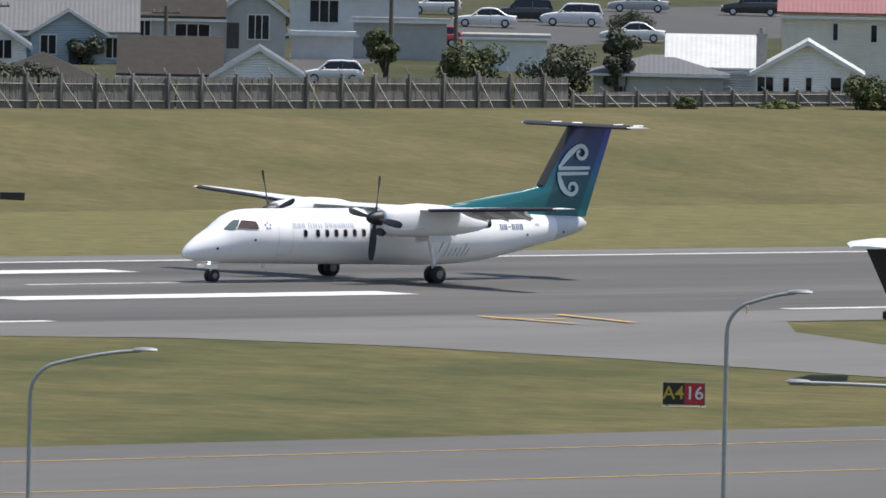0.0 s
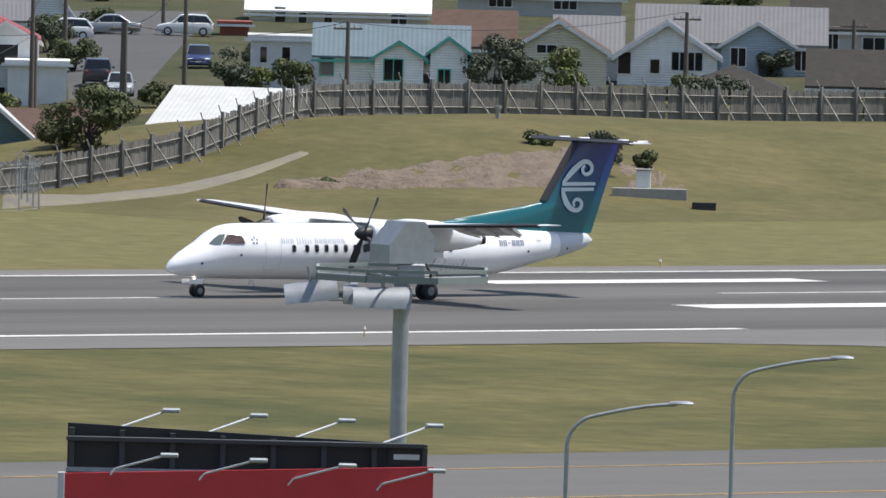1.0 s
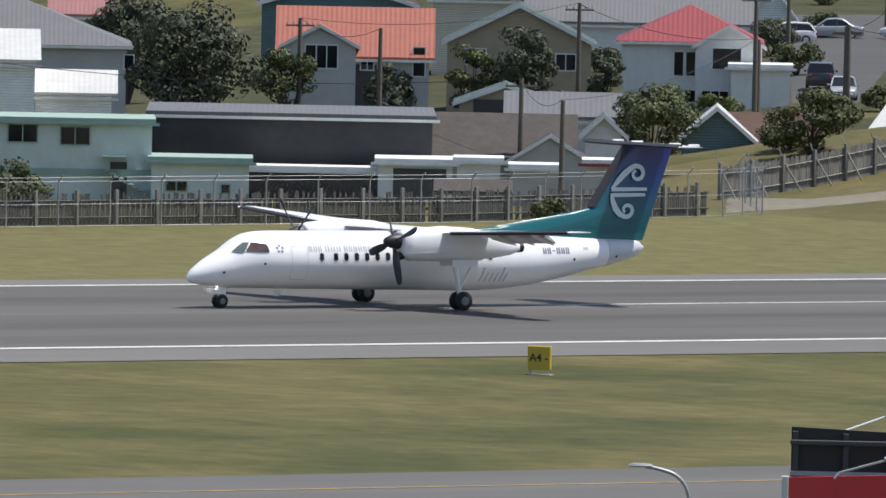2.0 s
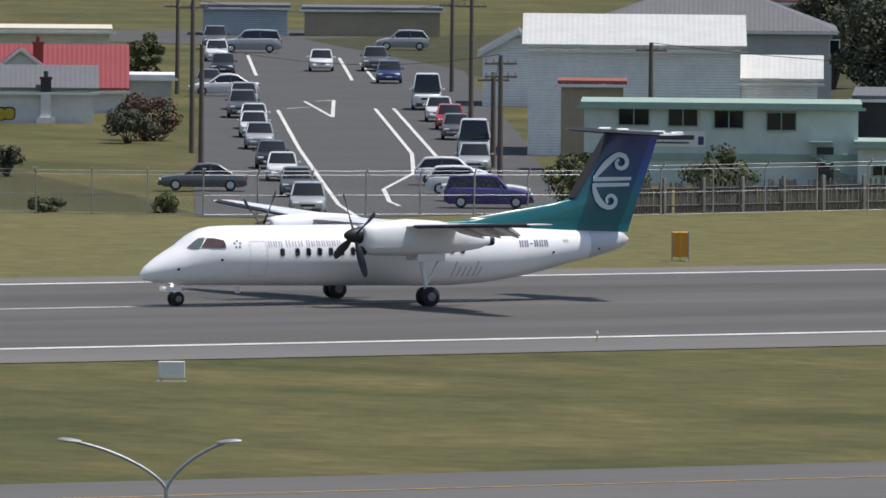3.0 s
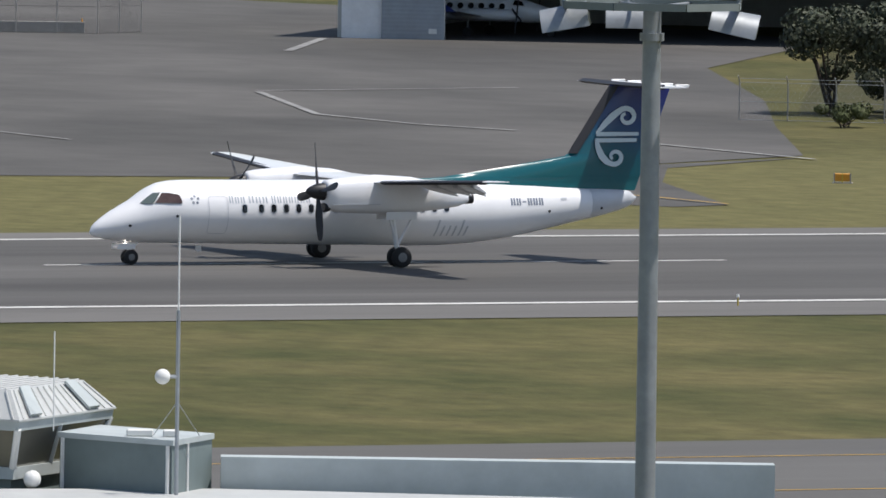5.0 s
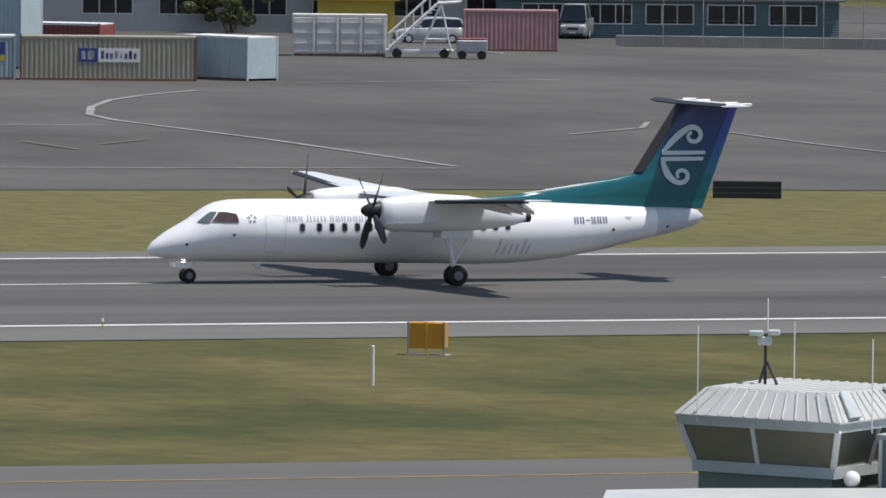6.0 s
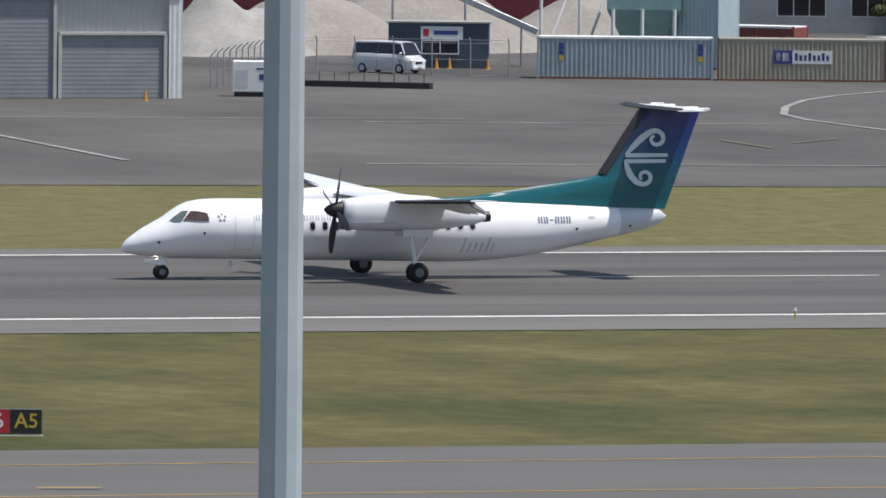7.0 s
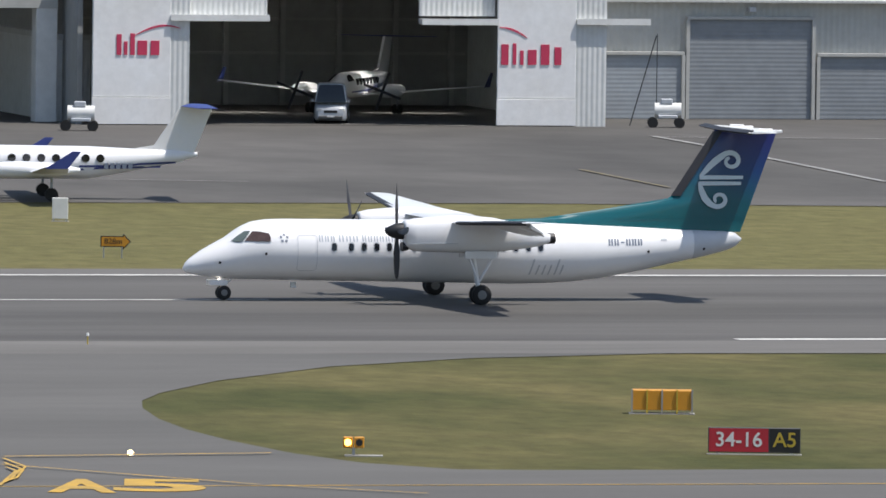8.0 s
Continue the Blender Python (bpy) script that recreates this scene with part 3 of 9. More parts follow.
        loft(bm, [[(u, y + w * math.sin(2 * math.pi * i / 14), 2.42 + h * math.cos(2 * math.pi * i / 14)) for i in range(14)]
                  for u, w, h in ((8.36, 0.3, 0.17), (8.46, 0.33, 0.2), (8.6, 0.3, 0.17))])
        part("air_intake", bm, BLACK, nac, "dark oval air intake", smooth=40)
        bm = bmesh.new()
        loft(bm, [[(u, y + r * math.sin(2 * math.pi * i / 14), 2.76 + r * math.cos(2 * math.pi * i / 14)) for i in range(14)] for u, r in ((14.5, 0.24), (14.9, 0.22), (14.91, 0.17))])
        part("exhaust", bm, BLACK, nac, "sooty exhaust pipe", smooth=40)
        part("panel_line", boxes(((8.5, y + s * 0.6, 2.55), (10.6, y + s * 0.634, 2.57))), LETTER_PALE, nac)
        # gear
        bm = bmesh.new()
        rod(bm, (11.35, y, 2.3), (11.72, y, 0.45), 0.11, 0.09, 12)
        rod(bm, (11.75, y - 0.3, 0.42), (11.75, y + 0.3, 0.42), 0.07, n=10)
        rod(bm, (12.45, y, 2.25), (11.7, y, 0.95), 0.06, n=8)
        rod(bm, (11.1, y - 0.25, 2.2), (11.55, y - 0.05, 1.2), 0.045, n=8)
        gear = part("main_gear_leg", bm, FUSELAGE_WHITE, top, "white main landing gear leg", smooth=40)
        for q in (-0.23, 0.23):
            wheel(gear, 11.75, y + q, 0.42, 0.42, 0.26)
        part("gear_door", boxes(((10.95, y - 0.5, 1.92), (12.3, y - 0.46, 2.24)), bevel=0.01), FUSELAGE_WHITE, top, "open gear door")
        part("gear_door", boxes(((10.95, y + 0.46, 1.92), (12.3, y + 0.5, 2.24)), bevel=0.01), FUSELAGE_WHITE, top, "open gear door")
    bm = bmesh.new()
    rod(bm, (1.6, 0, 1.0), (1.74, 0, 0.32), 0.07, 0.06, 10)
    rod(bm, (2.1, 0, 0.85), (1.72, 0, 0.55), 0.035, n=8)
    rod(bm, (1.74, -0.2, 0.3), (1.74, 0.2, 0.3), 0.045, n=8)
    ng = part("nose_gear_leg", bm, FUSELAGE_WHITE, top, "white nose gear leg", smooth=40)
    for q in (-0.16, 0.16):
        wheel(ng, 1.74, q, 0.3, 0.3, 0.18)
    bm = bmesh.new()
    bmesh.ops.create_uvsphere(bm, u_segments=10, v_segments=6, radius=0.07, matrix=Matrix.Translation((1.5, -0.05, 0.78)))
    part("taxi_light", bm, lamp_glow("taxi_lamp", (1.0, 0.9, 0.8), 6.0), ng, "lit taxi light")
    for q in (-0.3, 0.3):
        part("gear_door", boxes(((1.1, q - 0.015, 0.62), (1.85, q + 0.015, 0.84)), bevel=0.006), FUSELAGE_WHITE, top)
    # propellers
    props = []
    for s in (-1, 1):
        hub = new("propeller")
        hub.parent = top
        hub.matrix_basis = pose(8.15, 3.94 * s, 3.05)
        tagged(hub, "black four-bladed propeller")
        bm = bmesh.new()
        loft(bm, [[(u, r * math.sin(2 * math.pi * i / 18), r * math.cos(2 * math.pi * i / 18)) for i in range(18)]
                  for u, r in ((-0.52, 0.02), (-0.45, 0.12), (-0.3, 0.22), (-0.1, 0.3), (0.12, 0.34), (0.25, 0.35))])
        part("spinner", bm, BLACK, hub, smooth=50)
        for k in range(4):
            bm = bmesh.new()
            rr = []
            for r, c, t in ((0.25, 0.14, 0.12), (0.5, 0.2, 0.1), (0.9, 0.33, 0.06), (1.4, 0.36, 0.045), (1.75, 0.33, 0.035), (1.93, 0.24, 0.025), (1.98, 0.12, 0.02)):
                tw = radians(62 - 24 * r)
                rr.append([(math.sin(tw) * c * p + math.cos(tw) * t * q, math.cos(tw) * c * p - math.sin(tw) * t * q, r)
                           for p, q in ((-0.5, 0), (-0.2, 0.5), (0.25, 0.4), (0.5, 0), (0.2, -0.3), (-0.2, -0.4))])
            loft(bm, rr)
            part("blade", bm, BOOT, hub, smooth=40, m=pose(0, 0, 0, 90 * k))
        props.append(hub)
    return top, props


AIRLINER, PROPS = airliner()


# ---- materials of the suburb and the apron ----
def paint(name, c, rough=0.65, **k):
    return material(name, c, rough, spot=k.pop("spot", 0.08), scale=k.pop("scale", 2.0), fine=k.pop("fine", 20), bump=k.pop("bump", 0.1),
                    second_scale=k.pop("second_scale", 0.7), second_mix=k.pop("second_mix", 0.4), **k)


def ribbed(name, c, pitch=0.2, axis="X", rough=0.5, metal=0.0, strength=0.5, **k):
    """Painted sheet with ribs across one axis."""
    m = paint(name, c, rough, **k)
    n, l = m.node_tree.nodes, m.node_tree.links
    b = n["Principled BSDF"]
    b.inputs["Metallic"].default_value = metal
    w = n.new("ShaderNodeTexWave")
    w.bands_direction = axis
    w.inputs["Scale"].default_value = 0.314 / pitch
    co = [q for q in n if q.bl_idname == "ShaderNodeTexCoord"][0]
    l.new(co.outputs["Object"], w.inputs["Vector"])
    bump = n.new("ShaderNodeBump")
    bump.inputs["Strength"].default_value, bump.inputs["Distance"].default_value = strength, 0.05
    l.new(w.outputs["Fac"], bump.inputs["Height"])
    l.new(bump.outputs[0], b.inputs["Normal"])
    return m


WALL_WHITE = ribbed("white_weatherboard", (0.84, 0.84, 0.82), 0.16, "Z", 0.7)
WALL_CREAM = ribbed("cream_weatherboard", (0.62, 0.57, 0.45), 0.16, "Z", 0.7)
WALL_PALE_CREAM = ribbed("pale_cream_weatherboard", (0.74, 0.69, 0.58), 0.16, "Z", 0.7, strength=0.25)
WALL_BEIGE = paint("beige_stucco", (0.36, 0.3, 0.21), 0.8)
WALL_BLUEGREY = ribbed("blue_grey_weatherboard", (0.36, 0.42, 0.46), 0.16, "Z", 0.7)
WALL_GREY = paint("grey_stucco", (0.44, 0.44, 0.42), 0.8)
WALL_PALE = paint("pale_grey_stucco", (0.68, 0.68, 0.66), 0.8)
WALL_TEAL = ribbed("dull_teal_weatherboard", (0.1, 0.16, 0.17), 0.16, "Z", 0.7)
WALL_MINT = paint("mint_green_render", (0.52, 0.6, 0.57), 0.75)
WALL_MINT_DARK = paint("mint_green_trim", (0.28, 0.38, 0.33), 0.75)
WALL_BLACK = paint("weathered_black_cladding", (0.035, 0.036, 0.04), 0.8, second=(0.075, 0.072, 0.07), second_scale=0.5)
ROOF_GREY = ribbed("grey_iron_roof", (0.125, 0.125, 0.13), 0.3, "X", 0.6, strength=0.22)
ROOF_DARK = paint("dark_tile_roof", (0.046, 0.042, 0.038), 0.85, bump=0.3, fine=6, spec=0.15, spot=0.2)
ROOF_WHITE = ribbed("white_iron_roof", (0.52, 0.52, 0.5), 0.3, "X", 0.5, strength=0.22)
ROOF_BLUE = ribbed("pale_blue_iron_roof", (0.1, 0.14, 0.16), 0.3, "X", 0.55, strength=0.22)
ROOF_RED = ribbed("red_iron_roof", (0.23, 0.034, 0.038), 0.3, "X", 0.55, strength=0.22)
ROOF_ORANGE = ribbed("orange_iron_roof", (0.28, 0.08, 0.05), 0.3, "X", 0.6, strength=0.22)
ROOF_PINK = ribbed("faded_pink_roof", (0.26, 0.115, 0.112), 0.3, "X", 0.6, strength=0.22)
ROOF_BROWN = paint("brown_tile_roof", (0.095, 0.063, 0.05), 0.85, bump=0.3, fine=6, spec=0.15, spot=0.2)
ROOF_BROWNGREY = paint("brown_grey_tile_roof", (0.078, 0.07, 0.065), 0.85, bump=0.3, fine=6, spec=0.15, spot=0.2)
ROOF_GREEN = ribbed("green_iron_roof", (0.055, 0.085, 0.07), 0.3, "X", 0.6)
TRIM_WHITE = paint("white_trim", (0.72, 0.72, 0.7), 0.6)
TRIM_GREEN = paint("sea_green_trim", (0.1, 0.4, 0.33), 0.6)
BRICK_RED = paint("red_brick", (0.25, 0.07, 0.05), 0.85, bump=0.4, fine=12)
WOOD = material("weathered_fence_wood", (0.23, 0.22, 0.2), 0.9, spot=0.25, scale=5, fine=30, bump=0.3, second=(0.125, 0.118, 0.108), second_scale=0.8,
                second_mix=0.9, streak=(3, 3, 0.5), per_object=0.15)
WOOD_PALE = material("silvered_timber", (0.32, 0.3, 0.26), 0.9, spot=0.2, scale=5, fine=30, bump=0.3, per_object=0.15)
WOOD_DARK = material("dark_stained_palings", (0.075, 0.07, 0.066), 0.9, spot=0.25, scale=5, fine=30, bump=0.3, second=(0.045, 0.042, 0.04), second_scale=0.8, streak=(3, 3, 0.5))
POLE_WOOD = material("utility_pole_timber", (0.13, 0.11, 0.09), 0.9, spot=0.2, scale=5, fine=30, bump=0.3)
CONCRETE = material("concrete", (0.32, 0.31, 0.29), 0.85, spot=0.15, scale=3, fine=25, bump=0.3, second=(0.22, 0.21, 0.19))
CLAY = material("bare_clay_cutting", (0.15, 0.115, 0.085), 0.95, spot=0.25, scale=0.8, fine=3, bump=0.9, second=(0.085, 0.065, 0.045), second_scale=0.9, dist=0.3)
GRAVEL = material("grey_gravel", (0.29, 0.27, 0.24), 0.95, spot=0.2, scale=2.5, fine=10, bump=0.7, second=(0.21, 0.19, 0.17), second_scale=0.3, dist=0.1)
DIRT = material("worn_dirt_track", (0.15, 0.136, 0.108), 0.95, spot=0.2, scale=2, fine=10, bump=0.4, second=(0.2, 0.18, 0.1), second_scale=0.3)
BARK = material("bark", (0.06, 0.048, 0.038), 0.95, spot=0.2, scale=6, fine=15, bump=0.6)
SIGN_PAINT = paint("sprayed_yellow", (0.6, 0.4, 0.03), 0.6)
SIGN_PAINT_RED = paint("sign_board_red", (0.35, 0.03, 0.04), 0.5)
LABEL_INK = paint("sign_board_blue", (0.04, 0.05, 0.16), 0.5)
CHARCOAL = paint("charcoal_paint", (0.05, 0.052, 0.055), 0.6)


def leaf_material(name, a, b):
    m = material(name, a, 0.65, spot=0.3, scale=1.2, bump=0.0, second=b, second_scale=0.5, second_mix=1.0, spec=0.25)
    n, l = m.node_tree.nodes, m.node_tree.links
    geo = n.new("ShaderNodeNewGeometry")
    r = n.new("ShaderNodeMapRange")
    r.inputs["To Min"].default_value, r.inputs["To Max"].default_value = 0.65, 1.45
    l.new(geo.outputs["Random Per Island"], r.inputs["Value"])
    mul = n.new("ShaderNodeMath")
    mul.operation = "MULTIPLY"
    hsv = [q for q in n if q.bl_idname == "ShaderNodeHueSaturation"][0]
    old = hsv.inputs["Value"].links[0].from_socket
    l.new(old, mul.inputs[0])
    l.new(r.outputs[0], mul.inputs[1])
    l.new(mul.outputs[0], hsv.inputs["Value"])
    return m


LEAF_DARK = leaf_material("dark_coastal_foliage", (0.045, 0.054, 0.034), (0.074, 0.082, 0.052))
LEAF_MID = leaf_material("green_foliage", (0.05, 0.062, 0.024), (0.085, 0.095, 0.038))
LEAF_LIGHT = leaf_material("yellow_green_foliage", (0.07, 0.088, 0.022), (0.115, 0.122, 0.042))
LEAF_RED = leaf_material("russet_foliage", (0.07, 0.045, 0.03), (0.1, 0.06, 0.04))


# ---- builders ----
def tree(x, y, z, width, height, leaf=LEAF_DARK, trunk=0.3, seed=1, label="dark green coastal tree with a dense crown", lobes=9, category="tree", name="tree"):
    """A forked trunk with limbs and a crown of leafy tufts, each of many small leaves."""
    rng = random.Random(seed)
    gen = np.random.default_rng(seed)
    top = thing(name, pose(x, y, z), label, category)
    r = 0.05 + 0.02 * height
    th = height * trunk
    mid, half = (th * 0.8 + height) / 2, (height - th * 0.8) / 2
    tufts = max(11, int(8 + 1.25 * width * height ** 0.5))
    centres = []
    for k in range(tufts):
        d = Vector((rng.gauss(0, 1), rng.gauss(0, 1), rng.gauss(0.25, 0.8))).normalized()
        q = rng.uniform(0.45, 0.86)
        size = rng.uniform(0.7, 1.2) * (0.3 * min(width, 2.2 * half) * 0.5 + 0.28)
        centres.append((Vector((d.x * q * width * 0.5, d.y * q * width * 0.5, mid + d.z * q * half)), size))
    bm = bmesh.new()
    lean = rng.uniform(-0.12, 0.12) * width
    for a in (-1, 0.2, 1):
        rod(bm, (0.25 * a * r, 0, -0.3), (lean + a * 0.1 * width, rng.uniform(-0.08, 0.08) * width, th + 0.2 * height), r * 0.9, r * 0.4, 7)
    for c, _ in centres[:9]:
        rod(bm, (lean * 0.4, 0, th * 0.6), c, r * 0.4, r * 0.12, 5)
    part("trunk", bm, BARK, top, smooth=50)
    each = int(min(420, 130 + 22 * width))
    size = 0.075 + 0.0075 * height
    cs, rs = np.array([tuple(c) for c, _ in centres]), np.array([q for _, q in centres])
    which = np.repeat(np.arange(tufts), each)
    d = gen.normal(size=(len(which), 3))
    d /= np.linalg.norm(d, axis=1)[:, None]
    p = cs[which] + d * (rs[which] * gen.uniform(0.55, 1.05, len(which)) ** 0.6)[:, None] * np.array([1.0, 1.0, 0.72])
    keep = p[:, 2] > max(0.04, th * 0.5)
    p, d = p[keep], d[keep]
    u = np.cross(d, gen.normal(size=p.shape))
    u /= np.linalg.norm(u, axis=1)[:, None] + 1e-6
    v = np.cross(d + gen.normal(scale=0.45, size=p.shape), u)
    v /= np.linalg.norm(v, axis=1)[:, None] + 1e-6
    sc = (size * gen.uniform(0.6, 1.4, len(p)))[:, None]
    quad = np.stack([p - u * sc, p + v * sc * 0.6, p + u * sc, p - v * sc * 0.6], 1).reshape(-1, 3)
    me = bpy.data.meshes.new("crown")
    me.from_pydata(quad.tolist(), [], np.arange(len(quad)).reshape(-1, 4).tolist())
    me.materials.append(leaf)
    new("crown", me).parent = top
    return top


def bush(x, y, z, width, height, leaf=LEAF_MID, seed=1, label="low rounded green garden shrub"):
    return tree(x, y, z, width, height, leaf, 0.06, seed, label, 7, "shrub", "shrub")


def wall_with_window(name, parent, x, z, w, h, y=-0.02, mat=TRIM_WHITE, pane=None, bars=1, m=None):
    """A framed window on a facade that looks along -y."""
    f = 0.07
    bm = bmesh.new()
    box(bm, (x - w / 2 - f, y - 0.05, z - f), (x - w / 2, y + 0.06, z + h + f))
    box(bm, (x + w / 2, y - 0.05, z - f), (x + w / 2 + f, y + 0.06, z + h + f))
    box(bm, (x - w / 2, y - 0.05, z - f), (x + w / 2, y + 0.06, z))
    box(bm, (x - w / 2, y - 0.05, z + h), (x + w / 2, y + 0.06, z + h + f))
    for k in range(1, bars + 1):
        c = x - w / 2 + w * k / (bars + 1)
        box(bm, (c - 0.03, y - 0.04, z), (c + 0.03, y + 0.05, z + h))
    win = part(name, bm, mat, parent, m=m)
    part("pane", boxes(((x - w / 2, y - 0.015, z), (x + w / 2, y + 0.005, z + h))), pane or DARK_GLASS, win)
    return win


def gable(bm, x0, x1, y0, y1, eave, ridge, over=0.35, t=0.14):
    """Two roof slabs with the ridge running along y."""
    c = (x0 + x1) / 2
    s = (ridge - eave) / (c - x0)
    for a, sgn in ((x0, -1), (x1, 1)):
        e = (a + sgn * over, eave - s * over)
        loft(bm, [[(e[0], y, e[1]), (c, y, ridge), (c, y, ridge + t), (e[0], y, e[1] + t)] for y in (y0 - over, y1 + over)])


def gable_x(bm, x0, x1, y0, y1, eave, ridge, over=0.35, t=0.14):
    """Two roof slabs with the ridge running along x."""
    c = (y0 + y1) / 2
    s = (ridge - eave) / (c - y0)
    for a, sgn in ((y0, -1), (y1, 1)):
        e = (a + sgn * over, eave - s * over)
        loft(bm, [[(x, e[0], e[1]), (x, c, ridge), (x, c, ridge + t), (x, e[0], e[1] + t)] for x in (x0 - over, x1 + over)])


def hip(bm, x0, x1, y0, y1, eave, ridge, over=0.4):
    x0, x1, y0, y1 = x0 - over, x1 + over, y0 - over, y1 + over
    k = min(x1 - x0, y1 - y0) / 2 * 0.98
    a = [bm.verts.new(p) for p in ((x0, y0, eave - 0.12), (x1, y0, eave - 0.12), (x1, y1, eave - 0.12), (x0, y1, eave - 0.12))]
    b = [bm.verts.new(p) for p in ((x0, y0, eave), (x1, y0, eave), (x1, y1, eave), (x0, y1, eave))]
    if x1 - x0 > y1 - y0:
        r = [bm.verts.new((x0 + k, (y0 + y1) / 2, ridge)), bm.verts.new((x1 - k, (y0 + y1) / 2, ridge))]
        fs = [(b[0], b[1], r[1], r[0]), (b[2], b[3], r[0], r[1]), (b[1], b[2], r[1]), (b[3], b[0], r[0])]
    else:
        r = [bm.verts.new(((x0 + x1) / 2, y0 + k, ridge)), bm.verts.new(((x0 + x1) / 2, y1 - k, ridge))]
        fs = [(b[1], b[2], r[1], r[0]), (b[3], b[0], r[0], r[1]), (b[0], b[1], r[0]), (b[2], b[3], r[1])]
    for f in fs:
        bm.faces.new(f)
    for i in range(4):
        bm.faces.new((a[i], a[(i + 1) % 4], b[(i + 1) % 4], b[i]))
    bm.faces.new(list(reversed(a)))
    bmesh.ops.recalc_face_normals(bm, faces=bm.faces)


def house(x, y, z, yaw, w, d, eave, ridge, roof, wall, cover, label, trim=TRIM_WHITE, windows=(), doors=(), fronts=(), chimneys=(), sink=1.5):
    """roof: side (ridge along the facade), front (gable to the front), hip, flat. Local origin at the facade's corner.
    fronts: (x0, x1, eave, ridge, forward) projecting gables. windows: (x, z, w, h, bars)."""
    top = thing("house", pose(x, y, z, 0, 0, yaw), label, "house")
    bm = bmesh.new()
    box(bm, (0, 0, -sink), (w, d, eave))
    if roof == "front":
        loft(bm, [[(0, q, eave), (w, q, eave), (w / 2, q, ridge)] for q in (0.01, d - 0.01)])
    if roof == "side":
        loft(bm, [[(q, 0, eave), (q, d, eave), (q, d / 2, ridge)] for q in (0.01, w - 0.01)])
    for a, b, e, r, f in fronts:
        box(bm, (a, -f, -sink), (b, 0.02, e))
        loft(bm, [[(a, q, e), (b, q, e), ((a + b) / 2, q, r)] for q in (-f, 0.5)])
    walls = part("wall", bm, wall, top)
    bm = bmesh.new()
    if roof == "front":
        gable(bm, 0, w, 0, d, eave, ridge)
    elif roof == "side":
        gable_x(bm, 0, w, 0, d, eave, ridge)
    elif roof == "hip":
        hip(bm, 0, w, 0, d, eave, ridge)
    else:
        box(bm, (-0.2, -0.2, eave), (w + 0.2, d + 0.2, eave + 0.3))
    part("roof", bm, cover, top)
    bm = bmesh.new()
    if roof == "front":
        s = (ridge - eave) / (w / 2)
        for a, sg in ((0, 1), (w, -1)):
            loft(bm, [[(a - sg * 0.38, q, eave - s * 0.38 - 0.1), (w / 2, q, ridge - 0.1), (w / 2, q, ridge + 0.17), (a - sg * 0.38, q, eave - s * 0.38 + 0.17)] for q in (-0.42, -0.36)])
    else:
        lo = eave - (0.12 if roof == "hip" else 0.3 if roof == "side" else -0.02)
        box(bm, (-0.4, -0.47, lo - 0.08), (w + 0.4, -0.38, lo + 0.08))
    part("bargeboard" if roof == "front" else "gutter", bm, trim, top)
    for a, b, e, r, f in fronts:
        bm = bmesh.new()
        gable(bm, a, b, -f, d * 0.4, e, r, 0.25, 0.12)
        g = part("porch_roof", bm, cover, top)
        s = (r - e) / ((b - a) / 2)
        bm = bmesh.new()
        for q, sg in ((a, 1), (b, -1)):
            loft(bm, [[(q - sg * 0.28, p, e - s * 0.28 - 0.08), ((a + b) / 2, p, r - 0.08), ((a + b) / 2, p, r + 0.14), (q - sg * 0.28, p, e - s * 0.28 + 0.14)]
                      for p in (-f - 0.32, -f - 0.26)])
        part("bargeboard", bm, trim, g)
    for wx, wz, ww, wh, bars in windows:
        off = 0.0
        for a, b, e, r, f in fronts:
            if a < wx < b:
                off = f
        wall_with_window("window", top, wx, wz, ww, wh, -0.02 - off, trim, None, bars)
    for wx, ww, wh in doors:
        off = max([f for a, b, e, r, f in fronts if a < wx < b], default=0.0)
        part("door", boxes(((wx - ww / 2, -0.05 - off, -0.2), (wx + ww / 2, 0.02 - off, wh)), bevel=0.01), CHARCOAL, top, "dark doorway panel")
    for cx, cy, cz, mat in chimneys:
        bm = bmesh.new()
        box(bm, (cx - 0.32, cy - 0.32, eave - 0.5), (cx + 0.32, cy + 0.32, cz))
        box(bm, (cx - 0.38, cy - 0.38, cz - 0.15), (cx + 0.38, cy + 0.38, cz))
        rod(bm, (cx, cy, cz), (cx, cy, cz + 0.35), 0.14, n=8)
        part("chimney", bm, mat, top)
    return top


CAR_PAINTS = {}
TYRE_PROTO = {}


